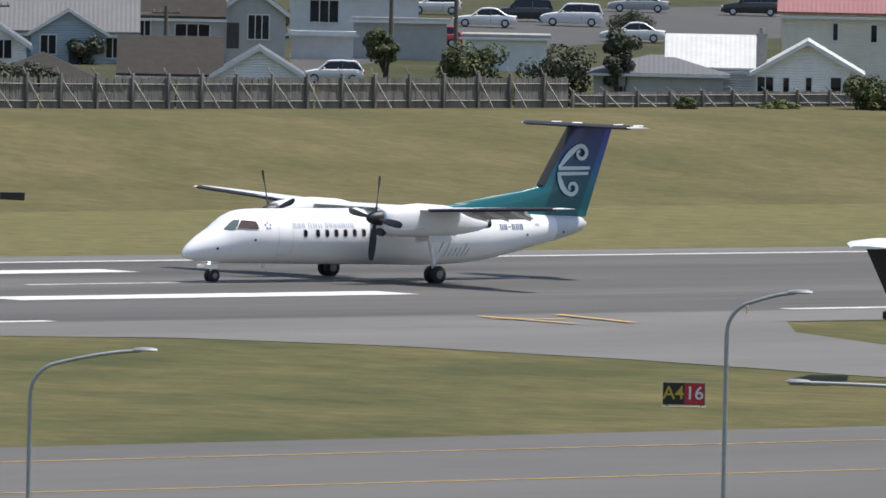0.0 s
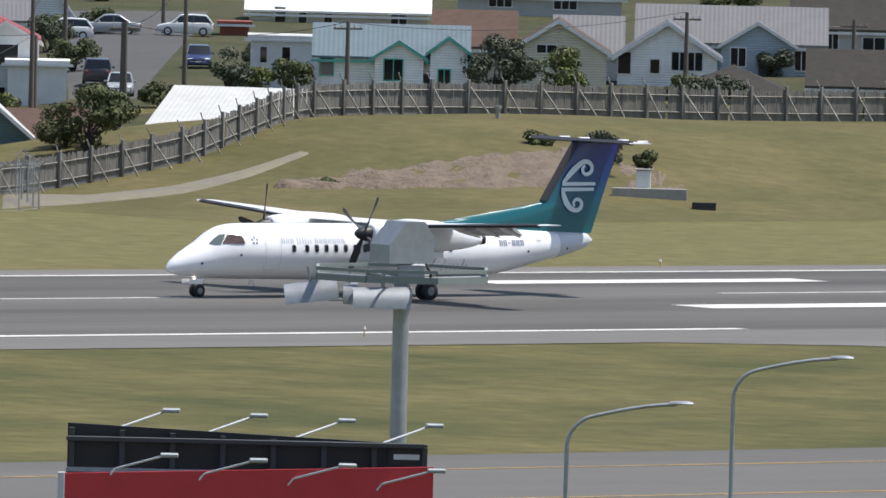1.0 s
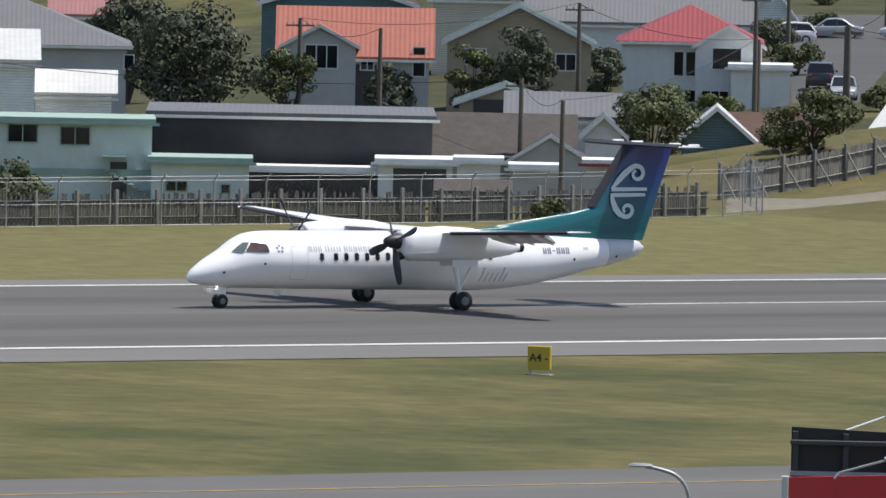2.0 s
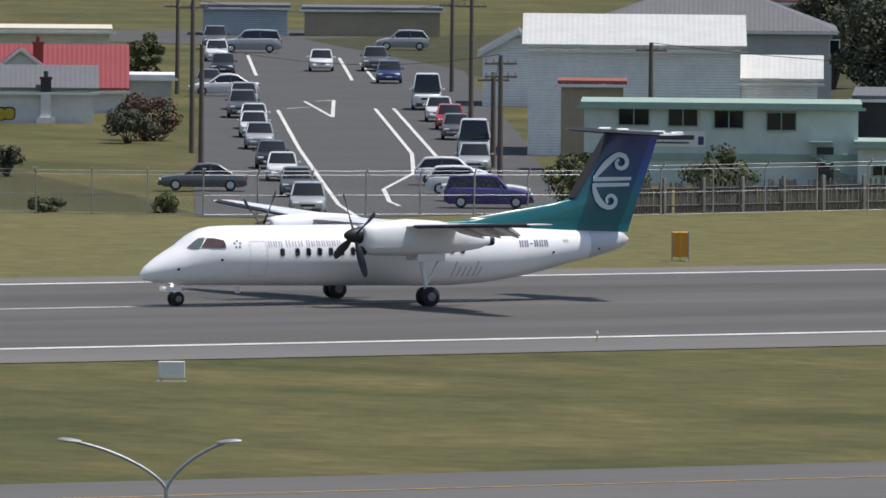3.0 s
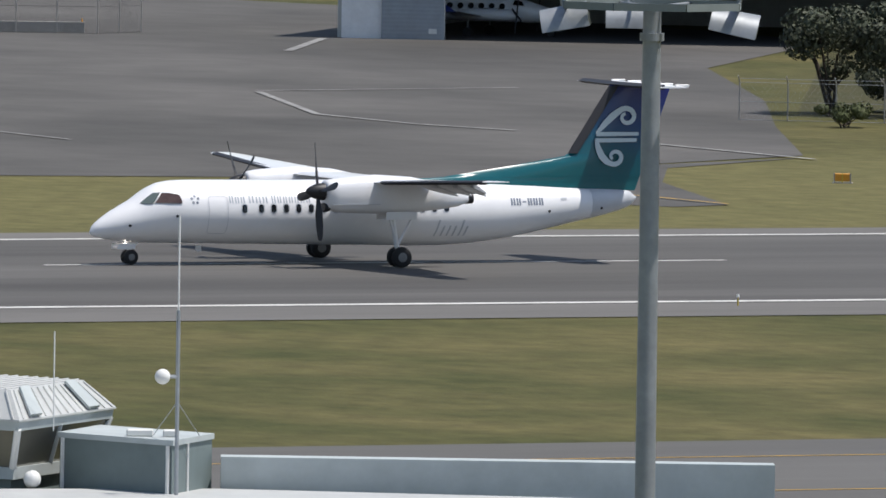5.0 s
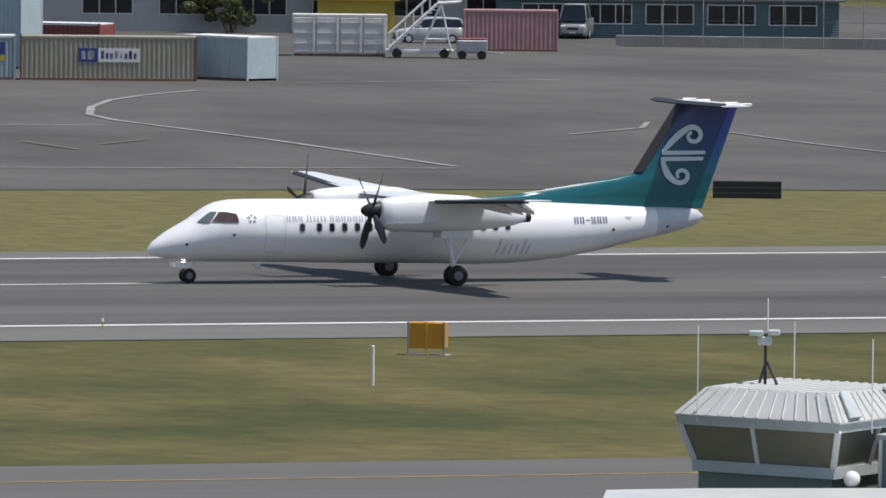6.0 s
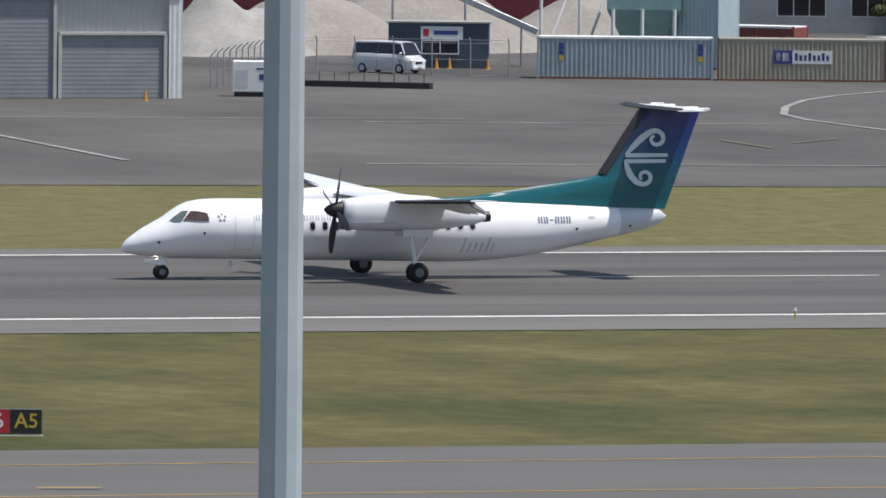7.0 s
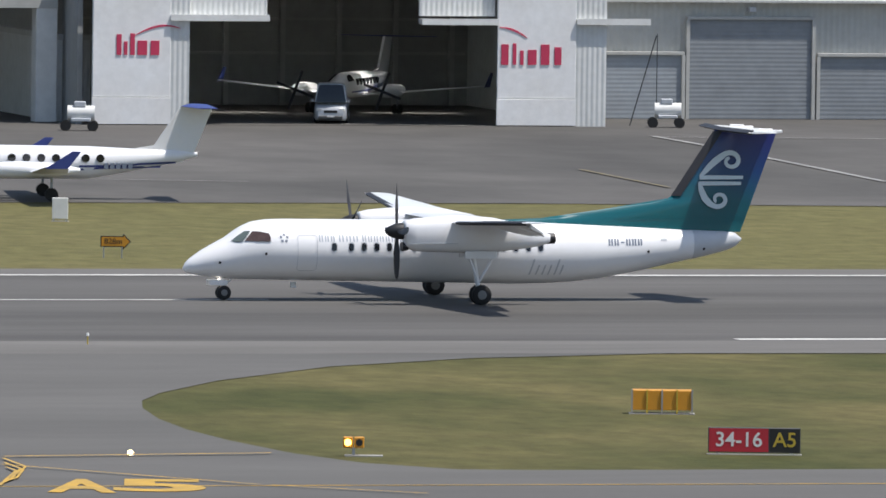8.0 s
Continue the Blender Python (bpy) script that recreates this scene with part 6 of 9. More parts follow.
car(516.32, 726.15, 4.56, -35.6, (0.7, 0.7, 0.7), "hatch", "white parked car on the side street")
car(494.68, 677.72, 4.12, 53.9, (0.02, 0.035, 0.12), "hatch", "dark blue parked hatchback on the verge")
car(480.23, 668.67, 3.45, 234.3, (0.02, 0.02, 0.024), "suv", "black pickup on the side street")
car(469.00, 650.63, 3.19, 54.2, (0.35, 0.37, 0.39), "hatch", "silver car on the side street")
car(393.14, 595.54, 0.06, -23.6, (0.7, 0.7, 0.7), "van", "white parked van behind the fence")
car(533.96, 645.86, 3.62, -39.7, (0.7, 0.7, 0.7), "hatch", "white car parked behind the fence")

# cars along the long street
car(327.35, 558.95, 0.06, 59.6, (0.35, 0.37, 0.39), "suv", "silver parked wagon on the long street")
car(340.13, 581.95, 0.06, 59.7, (0.1, 0.1, 0.11), "hatch", "dark grey parked hatchback on the long street")
car(337.94, 592.40, 0.06, -29.9, (0.1, 0.1, 0.11), "sedan", "dark grey parked sedan on the long street")
car(350.57, 601.33, 0.06, 59.8, (0.7, 0.7, 0.7), "hatch", "white parked hatchback on the long street")
car(359.10, 617.18, 0.06, 59.8, (0.02, 0.02, 0.024), "hatch", "black parked hatchback on the long street")
car(374.12, 644.31, 0.06, 59.9, (0.35, 0.37, 0.39), "hatch", "silver parked hatchback on the long street")
car(383.86, 661.77, 0.06, 59.9, (0.7, 0.7, 0.7), "hatch", "white parked hatchback on the long street")
car(391.39, 674.75, 0.06, 59.9, (0.7, 0.7, 0.7), "hatch", "white parked hatchback on the long street")
car(401.17, 693.01, 0.06, 59.9, (0.1, 0.1, 0.11), "suv", "dark grey parked wagon on the long street")
car(409.24, 706.82, 0.06, 59.9, (0.35, 0.37, 0.39), "suv", "silver parked wagon on the long street")
car(420.82, 733.92, 0.06, -30.0, (0.7, 0.7, 0.7), "sedan", "white parked sedan on the long street")
car(445.22, 771.85, 0.06, 60.0, (0.02, 0.02, 0.024), "hatch", "black parked hatchback on the long street")
car(462.35, 802.38, 0.06, 60.0, (0.7, 0.7, 0.7), "hatch", "white parked hatchback on the long street")
car(474.98, 823.90, 0.06, -30.1, (0.35, 0.37, 0.39), "suv", "silver parked wagon on the long street")
car(478.55, 830.78, 0.06, 60.0, (0.1, 0.1, 0.11), "suv", "dark grey parked wagon on the long street")
car(457.10, 778.82, 0.06, 59.6, (0.7, 0.7, 0.7), "hatch", "white parked hatchback on the long street")
car(461.16, 778.39, 0.06, 59.3, (0.1, 0.1, 0.11), "suv", "dark grey parked wagon on the long street")
car(447.35, 753.22, 0.06, 59.3, (0.02, 0.035, 0.12), "hatch", "dark blue parked hatchback on the long street")
car(489.92, 826.74, 0.06, -30.8, (0.35, 0.37, 0.39), "hatch", "silver parked hatchback on the long street")
car(420.48, 703.29, 0.06, 59.1, (0.7, 0.7, 0.7), "truck", "white light truck on the long street")
car(409.64, 683.73, 0.06, 59.1, (0.7, 0.7, 0.7), "hatch", "white parked hatchback on the long street")
car(402.49, 670.53, 0.06, 59.0, (0.42, 0.02, 0.03), "hatch", "red parked hatchback on the long street")
car(393.54, 654.91, 0.06, 59.0, (0.1, 0.1, 0.11), "hatch", "dark grey parked hatchback on the long street")
car(377.08, 625.53, 0.06, 58.9, (0.7, 0.7, 0.7), "truck", "white light truck on the long street")
car(365.40, 606.13, 0.06, 58.9, (0.35, 0.37, 0.39), "suv", "silver parked wagon on the long street")
car(358.43, 593.11, 0.06, 149.0, (0.7, 0.7, 0.7), "hatch", "white parked hatchback on the long street")
car(352.25, 581.65, 0.06, 149.0, (0.7, 0.7, 0.7), "hatch", "white parked hatchback on the long street")
car(348.90, 573.16, 0.06, 148.9, (0.7, 0.7, 0.7), "sedan", "white parked sedan on the long street")
car(344.34, 565.41, 0.06, 148.8, (0.04, 0.025, 0.16), "suv", "deep purple parked wagon on the long street")
car(424.94, 738.52, 0.06, 60.1, (0.1, 0.1, 0.11), "hatch", "dark grey parked hatchback on the long street")

# utility poles and cables
utility_pole(563.2, 672.2, 4.00, 6.41, -25, 1)
utility_pole(566.5, 669.5, 3.96, 6.53, -25, 1)
utility_pole(551.3, 682.0, 4.16, 5.94, -24, 1)
utility_pole(451.8, 635.8, 2.14, 8.02, -20, 1)
utility_pole(499.9, 699.8, 4.01, 5.36, -21, 1)
utility_pole(467.9, 648.9, 2.99, 4.84, -21, 1)
utility_pole(471.0, 646.7, 3.35, 6.98, -21, 1)
utility_pole(528.6, 728.4, 4.12, 4.66, -21, 1)
utility_pole(476.0, 636.8, 3.30, 5.03, -22, 1)
utility_pole(507.8, 643.9, 3.55, 5.32, -23, 1)
utility_pole(534.8, 660.6, 3.82, 4.23, -24, 1)
utility_pole(403.7, 590.1, 0.00, 6.53, -19, 1)
utility_pole(397.1, 576.5, 0.00, 5.77, -20, 0)
utility_pole(433.4, 648.5, 0.60, 7.00, -19, 0)
utility_pole(434.9, 659.5, 0.53, 7.35, -18, 1)
utility_pole(460.2, 666.5, 1.64, 7.09, -20, 1)
utility_pole(457.8, 643.9, 2.44, 4.71, -20, 0)
utility_pole(468.0, 648.8, 3.11, 4.79, -21, 1)
utility_pole(368.3, 641.9, -0.93, 9.59, -15, 1)
utility_pole(348.8, 606.9, 0.00, 7.16, -15, 0)
utility_pole(362.6, 598.8, 0.00, 6.75, -16, 2)
utility_pole(402.5, 668.1, -0.81, 8.75, -16, 1)
utility_pole(372.6, 616.1, -0.32, 5.60, -16, 1)
utility_pole(442.7, 737.3, -0.93, 7.05, -16, 1)
utility_pole(422.2, 737.8, -0.84, 6.98, -15, 1)
utility_pole(387.9, 624.3, 0.00, 6.61, -17, 1)
cable((470.8, 646.8, 10.3), (467.8, 649.0, 7.8), 0.8)
cable((467.8, 649.0, 7.8), (475.9, 636.8, 8.3), 0.8)
cable((475.9, 636.8, 8.3), (507.7, 643.9, 8.9), 0.8)
cable((434.9, 659.5, 7.9), (433.4, 648.5, 7.6), 0.8)
cable((434.9, 659.5, 7.9), (460.1, 666.6, 8.7), 0.8)
cable((403.6, 590.2, 6.5), (397.0, 576.5, 5.8), 0.8)
cable((397.0, 576.5, 5.8), (457.7, 643.9, 7.2), 0.8)
cable((460.1, 666.6, 8.7), (457.7, 643.9, 7.2), 0.8)
cable((368.2, 641.9, 8.7), (402.4, 668.2, 7.9), 0.8)
cable((348.7, 607.0, 7.2), (362.5, 598.8, 6.8), 0.8)
cable((362.5, 598.8, 6.8), (372.5, 616.1, 5.3), 0.8)
cable((387.9, 624.3, 6.6), (403.6, 590.2, 6.5), 0.8)


# ---- streets, bank, fences ----
def draped(name, outline_a, outline_b, mat, lift, label, category, rows=6, rough=0.0, seed=4):
    """A strip of surface laid over the ground between two edges."""
    bm = bmesh.new()
    n = 60
    def at(pts, s):
        s *= len(pts) - 1
        i = min(int(s), len(pts) - 2)
        return Vector(pts[i]).lerp(Vector(pts[i + 1]), s - i)
    grid = []
    for i in range(n + 1):
        a, b = at(outline_a, i / n), at(outline_b, i / n)
        row = []
        for j in range(rows + 1):
            p = a.lerp(b, j / rows)
            z = ground_z(p.x, p.y) + (lift if 0 < j < rows and 0 < i < n else -0.04)
            if rough and 0 < j < rows:
                z += rough * (noise.noise((p.x * 0.6, p.y * 0.6, seed)) + 0.5 * noise.noise((p.x * 1.7, p.y * 1.7, seed)))
            row.append(bm.verts.new((p.x, p.y, z)))
        grid.append(row)
    for p, q in zip(grid, grid[1:]):
        for j in range(rows):
            bm.faces.new((p[j], q[j], q[j + 1], p[j + 1]))
    bmesh.ops.recalc_face_normals(bm, faces=bm.faces)
    if sum(f.normal.z for f in bm.faces) < 0:
        bmesh.ops.reverse_faces(bm, faces=bm.faces[:])
    return tagged(part(name, bm, mat, smooth=180), label, category, kind="structure")


draped("bank_grass", [(404, 548), (430, 549), (470, 549), (560, 549), (640, 549)], [(404, 604), (430, 604), (470, 606), (560, 606), (640, 606)], BANK_GRASS, 0.03,
       "dry yellow-green grass bank", "grass", 28)
picket_fence([(412, 583), (420, 585), (428, 587), (436, 592), (444, 598), (454, 600.5), (480, 600.5), (517, 600.5)], 1.85,
             "weathered grey board fence along the bank with leaning props")
picket_fence([(517.2, 600.5), (526, 600.9), (548, 601.5)], 0.95, "low weathered end of the board fence before a cottage", seed=5)
picket_fence([(345, 558), (357, 559.6), (379, 561), (400, 567)], 1.6, "weathered dark paling fence beside the field", gap=0.17, struts=False, arms=False, seed=8, slat_cut=0.3, wood=WOOD_DARK)
wire_fence([(343, 556), (360, 558.4), (380, 559.8), (400, 565.6), (405, 569), (412, 581)], 2.3, "wire mesh airfield fence with bent posts", 3.2, 0.3)
wire_fence([(297, 617), (303, 612), (313.8, 588)], 2.0, "wire mesh airfield fence with bent posts", 3.0, 0.3)
wire_fence([(313.8, 588), (310.5, 577)], 2.3, "dense rusty mesh fence section with bent posts", 1.6, 0.09)
wire_fence([(310.5, 577), (317, 568), (324, 563.5), (343, 558.5)], 2.0, "wire mesh airfield fence with bent posts", 3.0, 0.3)


# ---- airfield signs and markers ----
SIGN_RED = paint("sign_red", (0.45, 0.02, 0.035), 0.45)
SIGN_BLACK = paint("sign_black", (0.015, 0.015, 0.015), 0.5)
SIGN_YELLOW = paint("sign_yellow", (0.52, 0.37, 0.04), 0.5)
ORANGE = paint("marker_orange", (0.6, 0.27, 0.02), 0.5)


def sign_board(x, y, yaw, w, h, z, fields, label, back=CHARCOAL):
    """A box sign on short legs; fields are (x0, x1, colour, words, letter colour)."""
    top = thing("airfield_sign", pose(x, y, 0, 0, 0, yaw), label, "sign")
    part("case", boxes(((-w / 2, -0.1, z), (w / 2, 0.1, z + h)), bevel=0.02), back, top)
    for q in (-0.4, 0.4):
        part("leg", boxes(((q * w - 0.04, -0.04, 0), (q * w + 0.04, 0.04, z))), STEEL, top)
    part("plinth", boxes(((-w / 2 - 0.05, -0.25, 0.0), (w / 2 + 0.05, 0.25, 0.03)), bevel=0.01), CONCRETE, top)
    for a, b, mat, words, ink in fields:
        face = part("panel", boxes(((a - w / 2 + 0.03, -0.115, z + 0.03), (b - w / 2 - 0.03, -0.1, z + h - 0.03))), mat, top)
        if words:
            text_mesh(words, h * 0.5 if words[0] == "\u2190" else min(h * 0.82, (b - a) * 0.46 if len(words) > 2 and len(words) < 5 else h), pose((a + b) / 2 - w / 2, -0.12, z + h / 2, 90), ink, face, bold=0.0 if words[0] == "\u2190" else 0.008)
    return top


sign_board(337.8, 385.4, -41, 1.6, 0.85, 0.1, [(0, 0.8, SIGN_BLACK, "A4", SIGN_YELLOW), (0.8, 1.6, SIGN_RED, "16", TRIM_WHITE)], "black and red airfield sign reading A4 16 on grass")
sign_board(103.3, 379.9, -14, 3.15, 0.85, 0.08, [(0, 2.08, SIGN_RED, "34-16", TRIM_WHITE), (2.08, 3.15, SIGN_BLACK, "A5", SIGN_YELLOW)], "red and black airfield sign reading 34-16 A5")
sign_board(293.6, 427.5, -52, 0.95, 0.95, 0.2, [(0, 0.95, SIGN_YELLOW, "A4 -", SIGN_BLACK)], "yellow airfield direction sign on short legs", SIGN_YELLOW)
s = sign_board(243.8, 426.3, -30, 1.0, 0.62, 0.15, [(0, 1.0, TRIM_WHITE, "", None)], "back of a small white airfield sign", TRIM_WHITE)
s = sign_board(116.7, 548.8, -14, 0.75, 1.0, 0.12, [(0, 0.75, TRIM_WHITE, "", None)], "small white airfield notice board", TRIM_WHITE)


sign_board(203.4, 516.0, -30, 1.15, 0.82, 0.2, [(0, 1.15, SIGN_YELLOW, "\u2190M4", SIGN_BLACK)], "yellow airfield direction sign reading M4 with an arrow", SIGN_BLACK)


def marker_box(x, y, yaw, w, h, d, bays, label, legs=0.15):
    top = thing("marker_box", pose(x, y, 0, 0, 0, yaw), label, "marker")
    part("body", boxes(((-w / 2, -d / 2, legs), (w / 2, d / 2, legs + h)), bevel=0.03), ORANGE, top)
    for k in range(bays + 1):
        q = -w / 2 + w * k / bays
        part("rib", boxes(((q - 0.03, -d / 2 - 0.05, 0), (q + 0.03, -d / 2 - 0.003, legs + h + 0.02))), SIGN_YELLOW if k % 2 else CONCRETE, top)
    part("base", boxes(((-w / 2 - 0.1, -d / 2 - 0.15, 0), (w / 2 + 0.1, d / 2 + 0.1, 0.03))), CONCRETE, top)
    return top


marker_box(161.5, 429.1, -35, 1.35, 0.95, 0.6, 2, "orange box marker on grass beside the runway", 0.25)
marker_box(106.2, 402.6, -14, 2.15, 0.72, 0.7, 4, "orange ribbed box marker on grass")
marker_box(318.8, 510.4, -32, 0.75, 1.15, 0.6, 2, "orange box marker beside the runway", 0.2)
marker_box(249.0, 543.4, -22, 0.75, 0.4, 0.5, 2, "small yellow marker box on grass", 0.1)
marker_box(268.3, 546.2, -27, 0.75, 0.35, 0.5, 2, "small yellow marker box on grass", 0.1)


def distance_arrow(x, y, yaw):
    top = thing("distance_sign", pose(x, y, 0, 0, 0, yaw), "yellow arrow-shaped runway distance sign reading 828m", "sign")
    bm = bmesh.new()
    slab(bm, [(-0.65, 0.0), (0.35, 0.0), (0.35, -0.12), (0.7, 0.24), (0.35, 0.6), (0.35, 0.48), (-0.65, 0.48)], -0.03, 0.03, pose(0, 0, 0.5, 90))
    plate = part("plate", bm, SIGN_BLACK, top)
    bm = bmesh.new()
    slab(bm, [(-0.6, 0.04), (0.38, 0.04), (0.38, -0.03), (0.63, 0.24), (0.38, 0.51), (0.38, 0.44), (-0.6, 0.44)], 0.03, 0.04, pose(0, 0, 0.5, 90))
    part("face", bm, ORANGE, plate)
    text_mesh("828m", 0.36, pose(-0.08, -0.045, 0.74, 90), SIGN_BLACK, plate)
    for q in (-0.5, 0.3):
        part("leg", boxes(((q - 0.03, -0.03, 0), (q + 0.03, 0.03, 0.5))), STEEL, top)


distance_arrow(111.5, 514.3, -14)


def stub_post(x, y, h, label="thin white marker post on grass"):
    bm = bmesh.new()
    rod(bm, (0, 0, 0), (0, 0, h), 0.07, 0.06, 8)
    bmesh.ops.create_uvsphere(bm, u_segments=8, v_segments=5, radius=0.065, matrix=Matrix.Translation((0, 0, h)))
    ob = part("marker_post", bm, TRIM_WHITE, smooth=40, m=pose(x, y, 0))
    return tagged(ob, label, "post")


stub_post(152.8, 411.4, 1.35)


def edge_light(x, y, h=0.35):
    top = thing("edge_light", pose(x, y, 0), "small runway edge light on a stem", "runway light", "runway edge lights")
    bm = bmesh.new()
    rod(bm, (0, 0, 0), (0, 0, h), 0.03, n=6)
    part("stem", bm, SIGN_YELLOW, top)
    bm = bmesh.new()
    rod(bm, (0, 0, h), (0, 0, h + 0.12), 0.07, 0.05, 8)
    part("lens", bm, TRIM_WHITE, top)


for k in range(0, 9):
    edge_light(95 + 60 * k, 502.5)
    edge_light(95 + 60 * k, 446.5)


def guard_light(x, y, yaw):
    top = thing("guard_light", pose(x, y, 0, 0, 0, yaw), "pair of yellow runway guard lights, one lit", "runway light")
    part("case", boxes(((-0.36, -0.12, 0.28), (-0.02, 0.12, 0.66)), ((0.02, -0.12, 0.28), (0.36, 0.12, 0.66)), bevel=0.03), ORANGE, top)
    for q, mat in ((-0.19, lamp_glow("guard_lamp", (1.0, 0.55, 0.05), 5.0)), (0.19, BLACK)):
        bm = bmesh.new()
        rod(bm, (q, -0.15, 0.47), (q, -0.1, 0.47), 0.12, n=14)
        part("lens", bm, mat, top)
    part("stem", boxes(((-0.05, -0.05, 0), (0.05, 0.05, 0.28))), STEEL, top)
    part("slab", boxes(((-0.3, -0.3, 0), (1.0, 0.3, 0.04))), CONCRETE, top)


guard_light(89.2, 379.8, -14)


def in_pavement_light(x, y):
    top = thing("pavement_light", pose(x, y, 0.04), "lit orange light set in the taxiway", "runway light")
    bm = bmesh.new()
    rod(bm, (0, 0, 0), (0, 0, 0.05), 0.16, 0.12, 12)
    part("case", bm, STEEL, top)
    bm = bmesh.new()
    bmesh.ops.create_uvsphere(bm, u_segments=10, v_segments=6, radius=0.1, matrix=Matrix.Translation((0, 0, 0.08)))
    part("lens", bm, lamp_glow("pavement_lamp", (1.0, 0.6, 0.2), 9.0), top)


in_pavement_light(81.5, 380.0)


# ---- containers, vehicles and clutter on the far apron ----
def container(x, y, yaw, L, colour, label, roof=None, doors=False, w=2.44, h=2.6, bars=()):
    top = thing("shipping_container", pose(x, y, 0, 0, 0, yaw), label, "container", "shipping containers")
    mat = CONTAINER[colour]
    bm = bmesh.new()
    n = int(L / 0.28)
    pts = []
    for i in range(n):
        u = L * i / n
        p = L / n
        pts += [(u, 0.0), (u + p * 0.35, 0.0), (u + p * 0.5, 0.045), (u + p * 0.85, 0.045)]
    pts += [(L, 0.0)]
    ring = [(a + 0.0, b) for a, b in pts] + [(a, w - b) for a, b in reversed(pts)]
    slab(bm, ring, 0.16, h - 0.1)
    part("wall", bm, mat, top)
    part("roof", boxes(((0.02, 0.02, h - 0.1), (L - 0.02, w - 0.02, h - 0.02)), bevel=0.01), roof or mat, top)
    for q in (-0.02, w - 0.1):
        part("top_rail", boxes(((-0.02, q, h - 0.14), (L + 0.02, q + 0.12, h)), bevel=0.01), roof or mat, top)
        part("bottom_rail", boxes(((-0.02, q, 0.02), (L + 0.02, q + 0.12, 0.17)), bevel=0.01), CONTAINER["rust"], top)
    for u in (-0.03, L - 0.1):
        for q in (-0.03, w - 0.1):
            part("corner_post", boxes(((u, q, 0), (u + 0.13, q + 0.13, h)), bevel=0.01), CONTAINER["rust"] if colour == "beige" else mat, top)
    if doors:
        for k in range(4):
            a = L * (k + 0.04) / 4
            d = part("side_door", boxes(((a, -0.05, 0.25), (a + L * 0.23, 0.0, h - 0.2)), bevel=0.02), mat, top)
            for q in (0.3, 0.55, 0.8):
                part("rib", boxes(((a + 0.08, -0.08, h * q), (a + L * 0.23 - 0.08, -0.045, h * q + 0.06))), mat, d)
            bm = bmesh.new()
            rod(bm, (a + L * 0.2, -0.1, 0.2), (a + L * 0.2, -0.1, h - 0.15), 0.025, n=6)
            part("locking_bar", bm, STEEL, d)
    for a, b, c, e, m2 in bars:
        part("label_bar", boxes(((a, -0.02, c), (b, 0.0, e))), m2, top)
    return top


CONTAINER = {k: paint("container_" + k, c, 0.6, second=s) for k, c, s in (
    ("blue", (0.3, 0.36, 0.39), (0.24, 0.27, 0.28)), ("beige", (0.33, 0.31, 0.24), (0.26, 0.22, 0.16)), ("white", (0.6, 0.6, 0.57), (0.45, 0.42, 0.38)),
    ("paleblue", (0.42, 0.5, 0.53), (0.33, 0.38, 0.4)), ("pink", (0.4, 0.22, 0.24), (0.3, 0.16, 0.16)), ("red", (0.25, 0.06, 0.05), (0.17, 0.05, 0.04)),
    ("rust", (0.17, 0.08, 0.05), (0.1, 0.05, 0.04)), ("green", (0.22, 0.36, 0.33), (0.15, 0.25, 0.24)))}
LABEL_BLUE = paint("label_blue", (0.03, 0.05, 0.22), 0.5)
container(228.2, 705.6, -19, 10.6, "blue", "long blue-grey shipping container with rust along the base", TRIM_WHITE, bars=[
    (1.3, 1.6, 1.75, 2.2, LABEL_BLUE), (1.3, 1.6, 1.5, 1.72, LABEL_BLUE), (1.3, 1.6, 1.15, 1.45, SIGN_YELLOW), (9.7, 10.0, 1.75, 2.2, LABEL_BLUE),
    (9.7, 10.0, 1.5, 1.72, LABEL_BLUE), (9.7, 10.0, 1.15, 1.45, SIGN_YELLOW)])
container(238.5, 702.0, -19, 10.2, "beige", "long faded beige shipping container with a blue and white panel", bars=[
    (3.35, 4.5, 1.1, 1.9, LABEL_BLUE), (4.5, 6.9, 1.1, 1.9, TRIM_WHITE), (3.5, 3.75, 1.25, 1.75, TRIM_WHITE), (3.9, 4.3, 1.25, 1.75, TRIM_WHITE)] +
    [(4.65 + 0.27 * k, 4.83 + 0.27 * k, 1.28, 1.62 if k % 3 else 1.75, LABEL_BLUE) for k in range(8)])
container(248.9, 704.5, -66, 6.06, "paleblue", "pale blue shipping container standing askew", TRIM_WHITE)
container(246.0, 727.0, -40, 6.06, "red", "dull red shipping container with pale roof", TRIM_WHITE)
container(269.4, 741.0, -20, 5.8, "white", "white shipping container with four ribbed side doors", doors=True)
container(283.9, 749.6, -20, 5.9, "pink", "faded pink shipping container")
container(240.5, 724.0, -50, 6.06, "paleblue", "pale container stacked behind others", TRIM_WHITE, h=5.2)


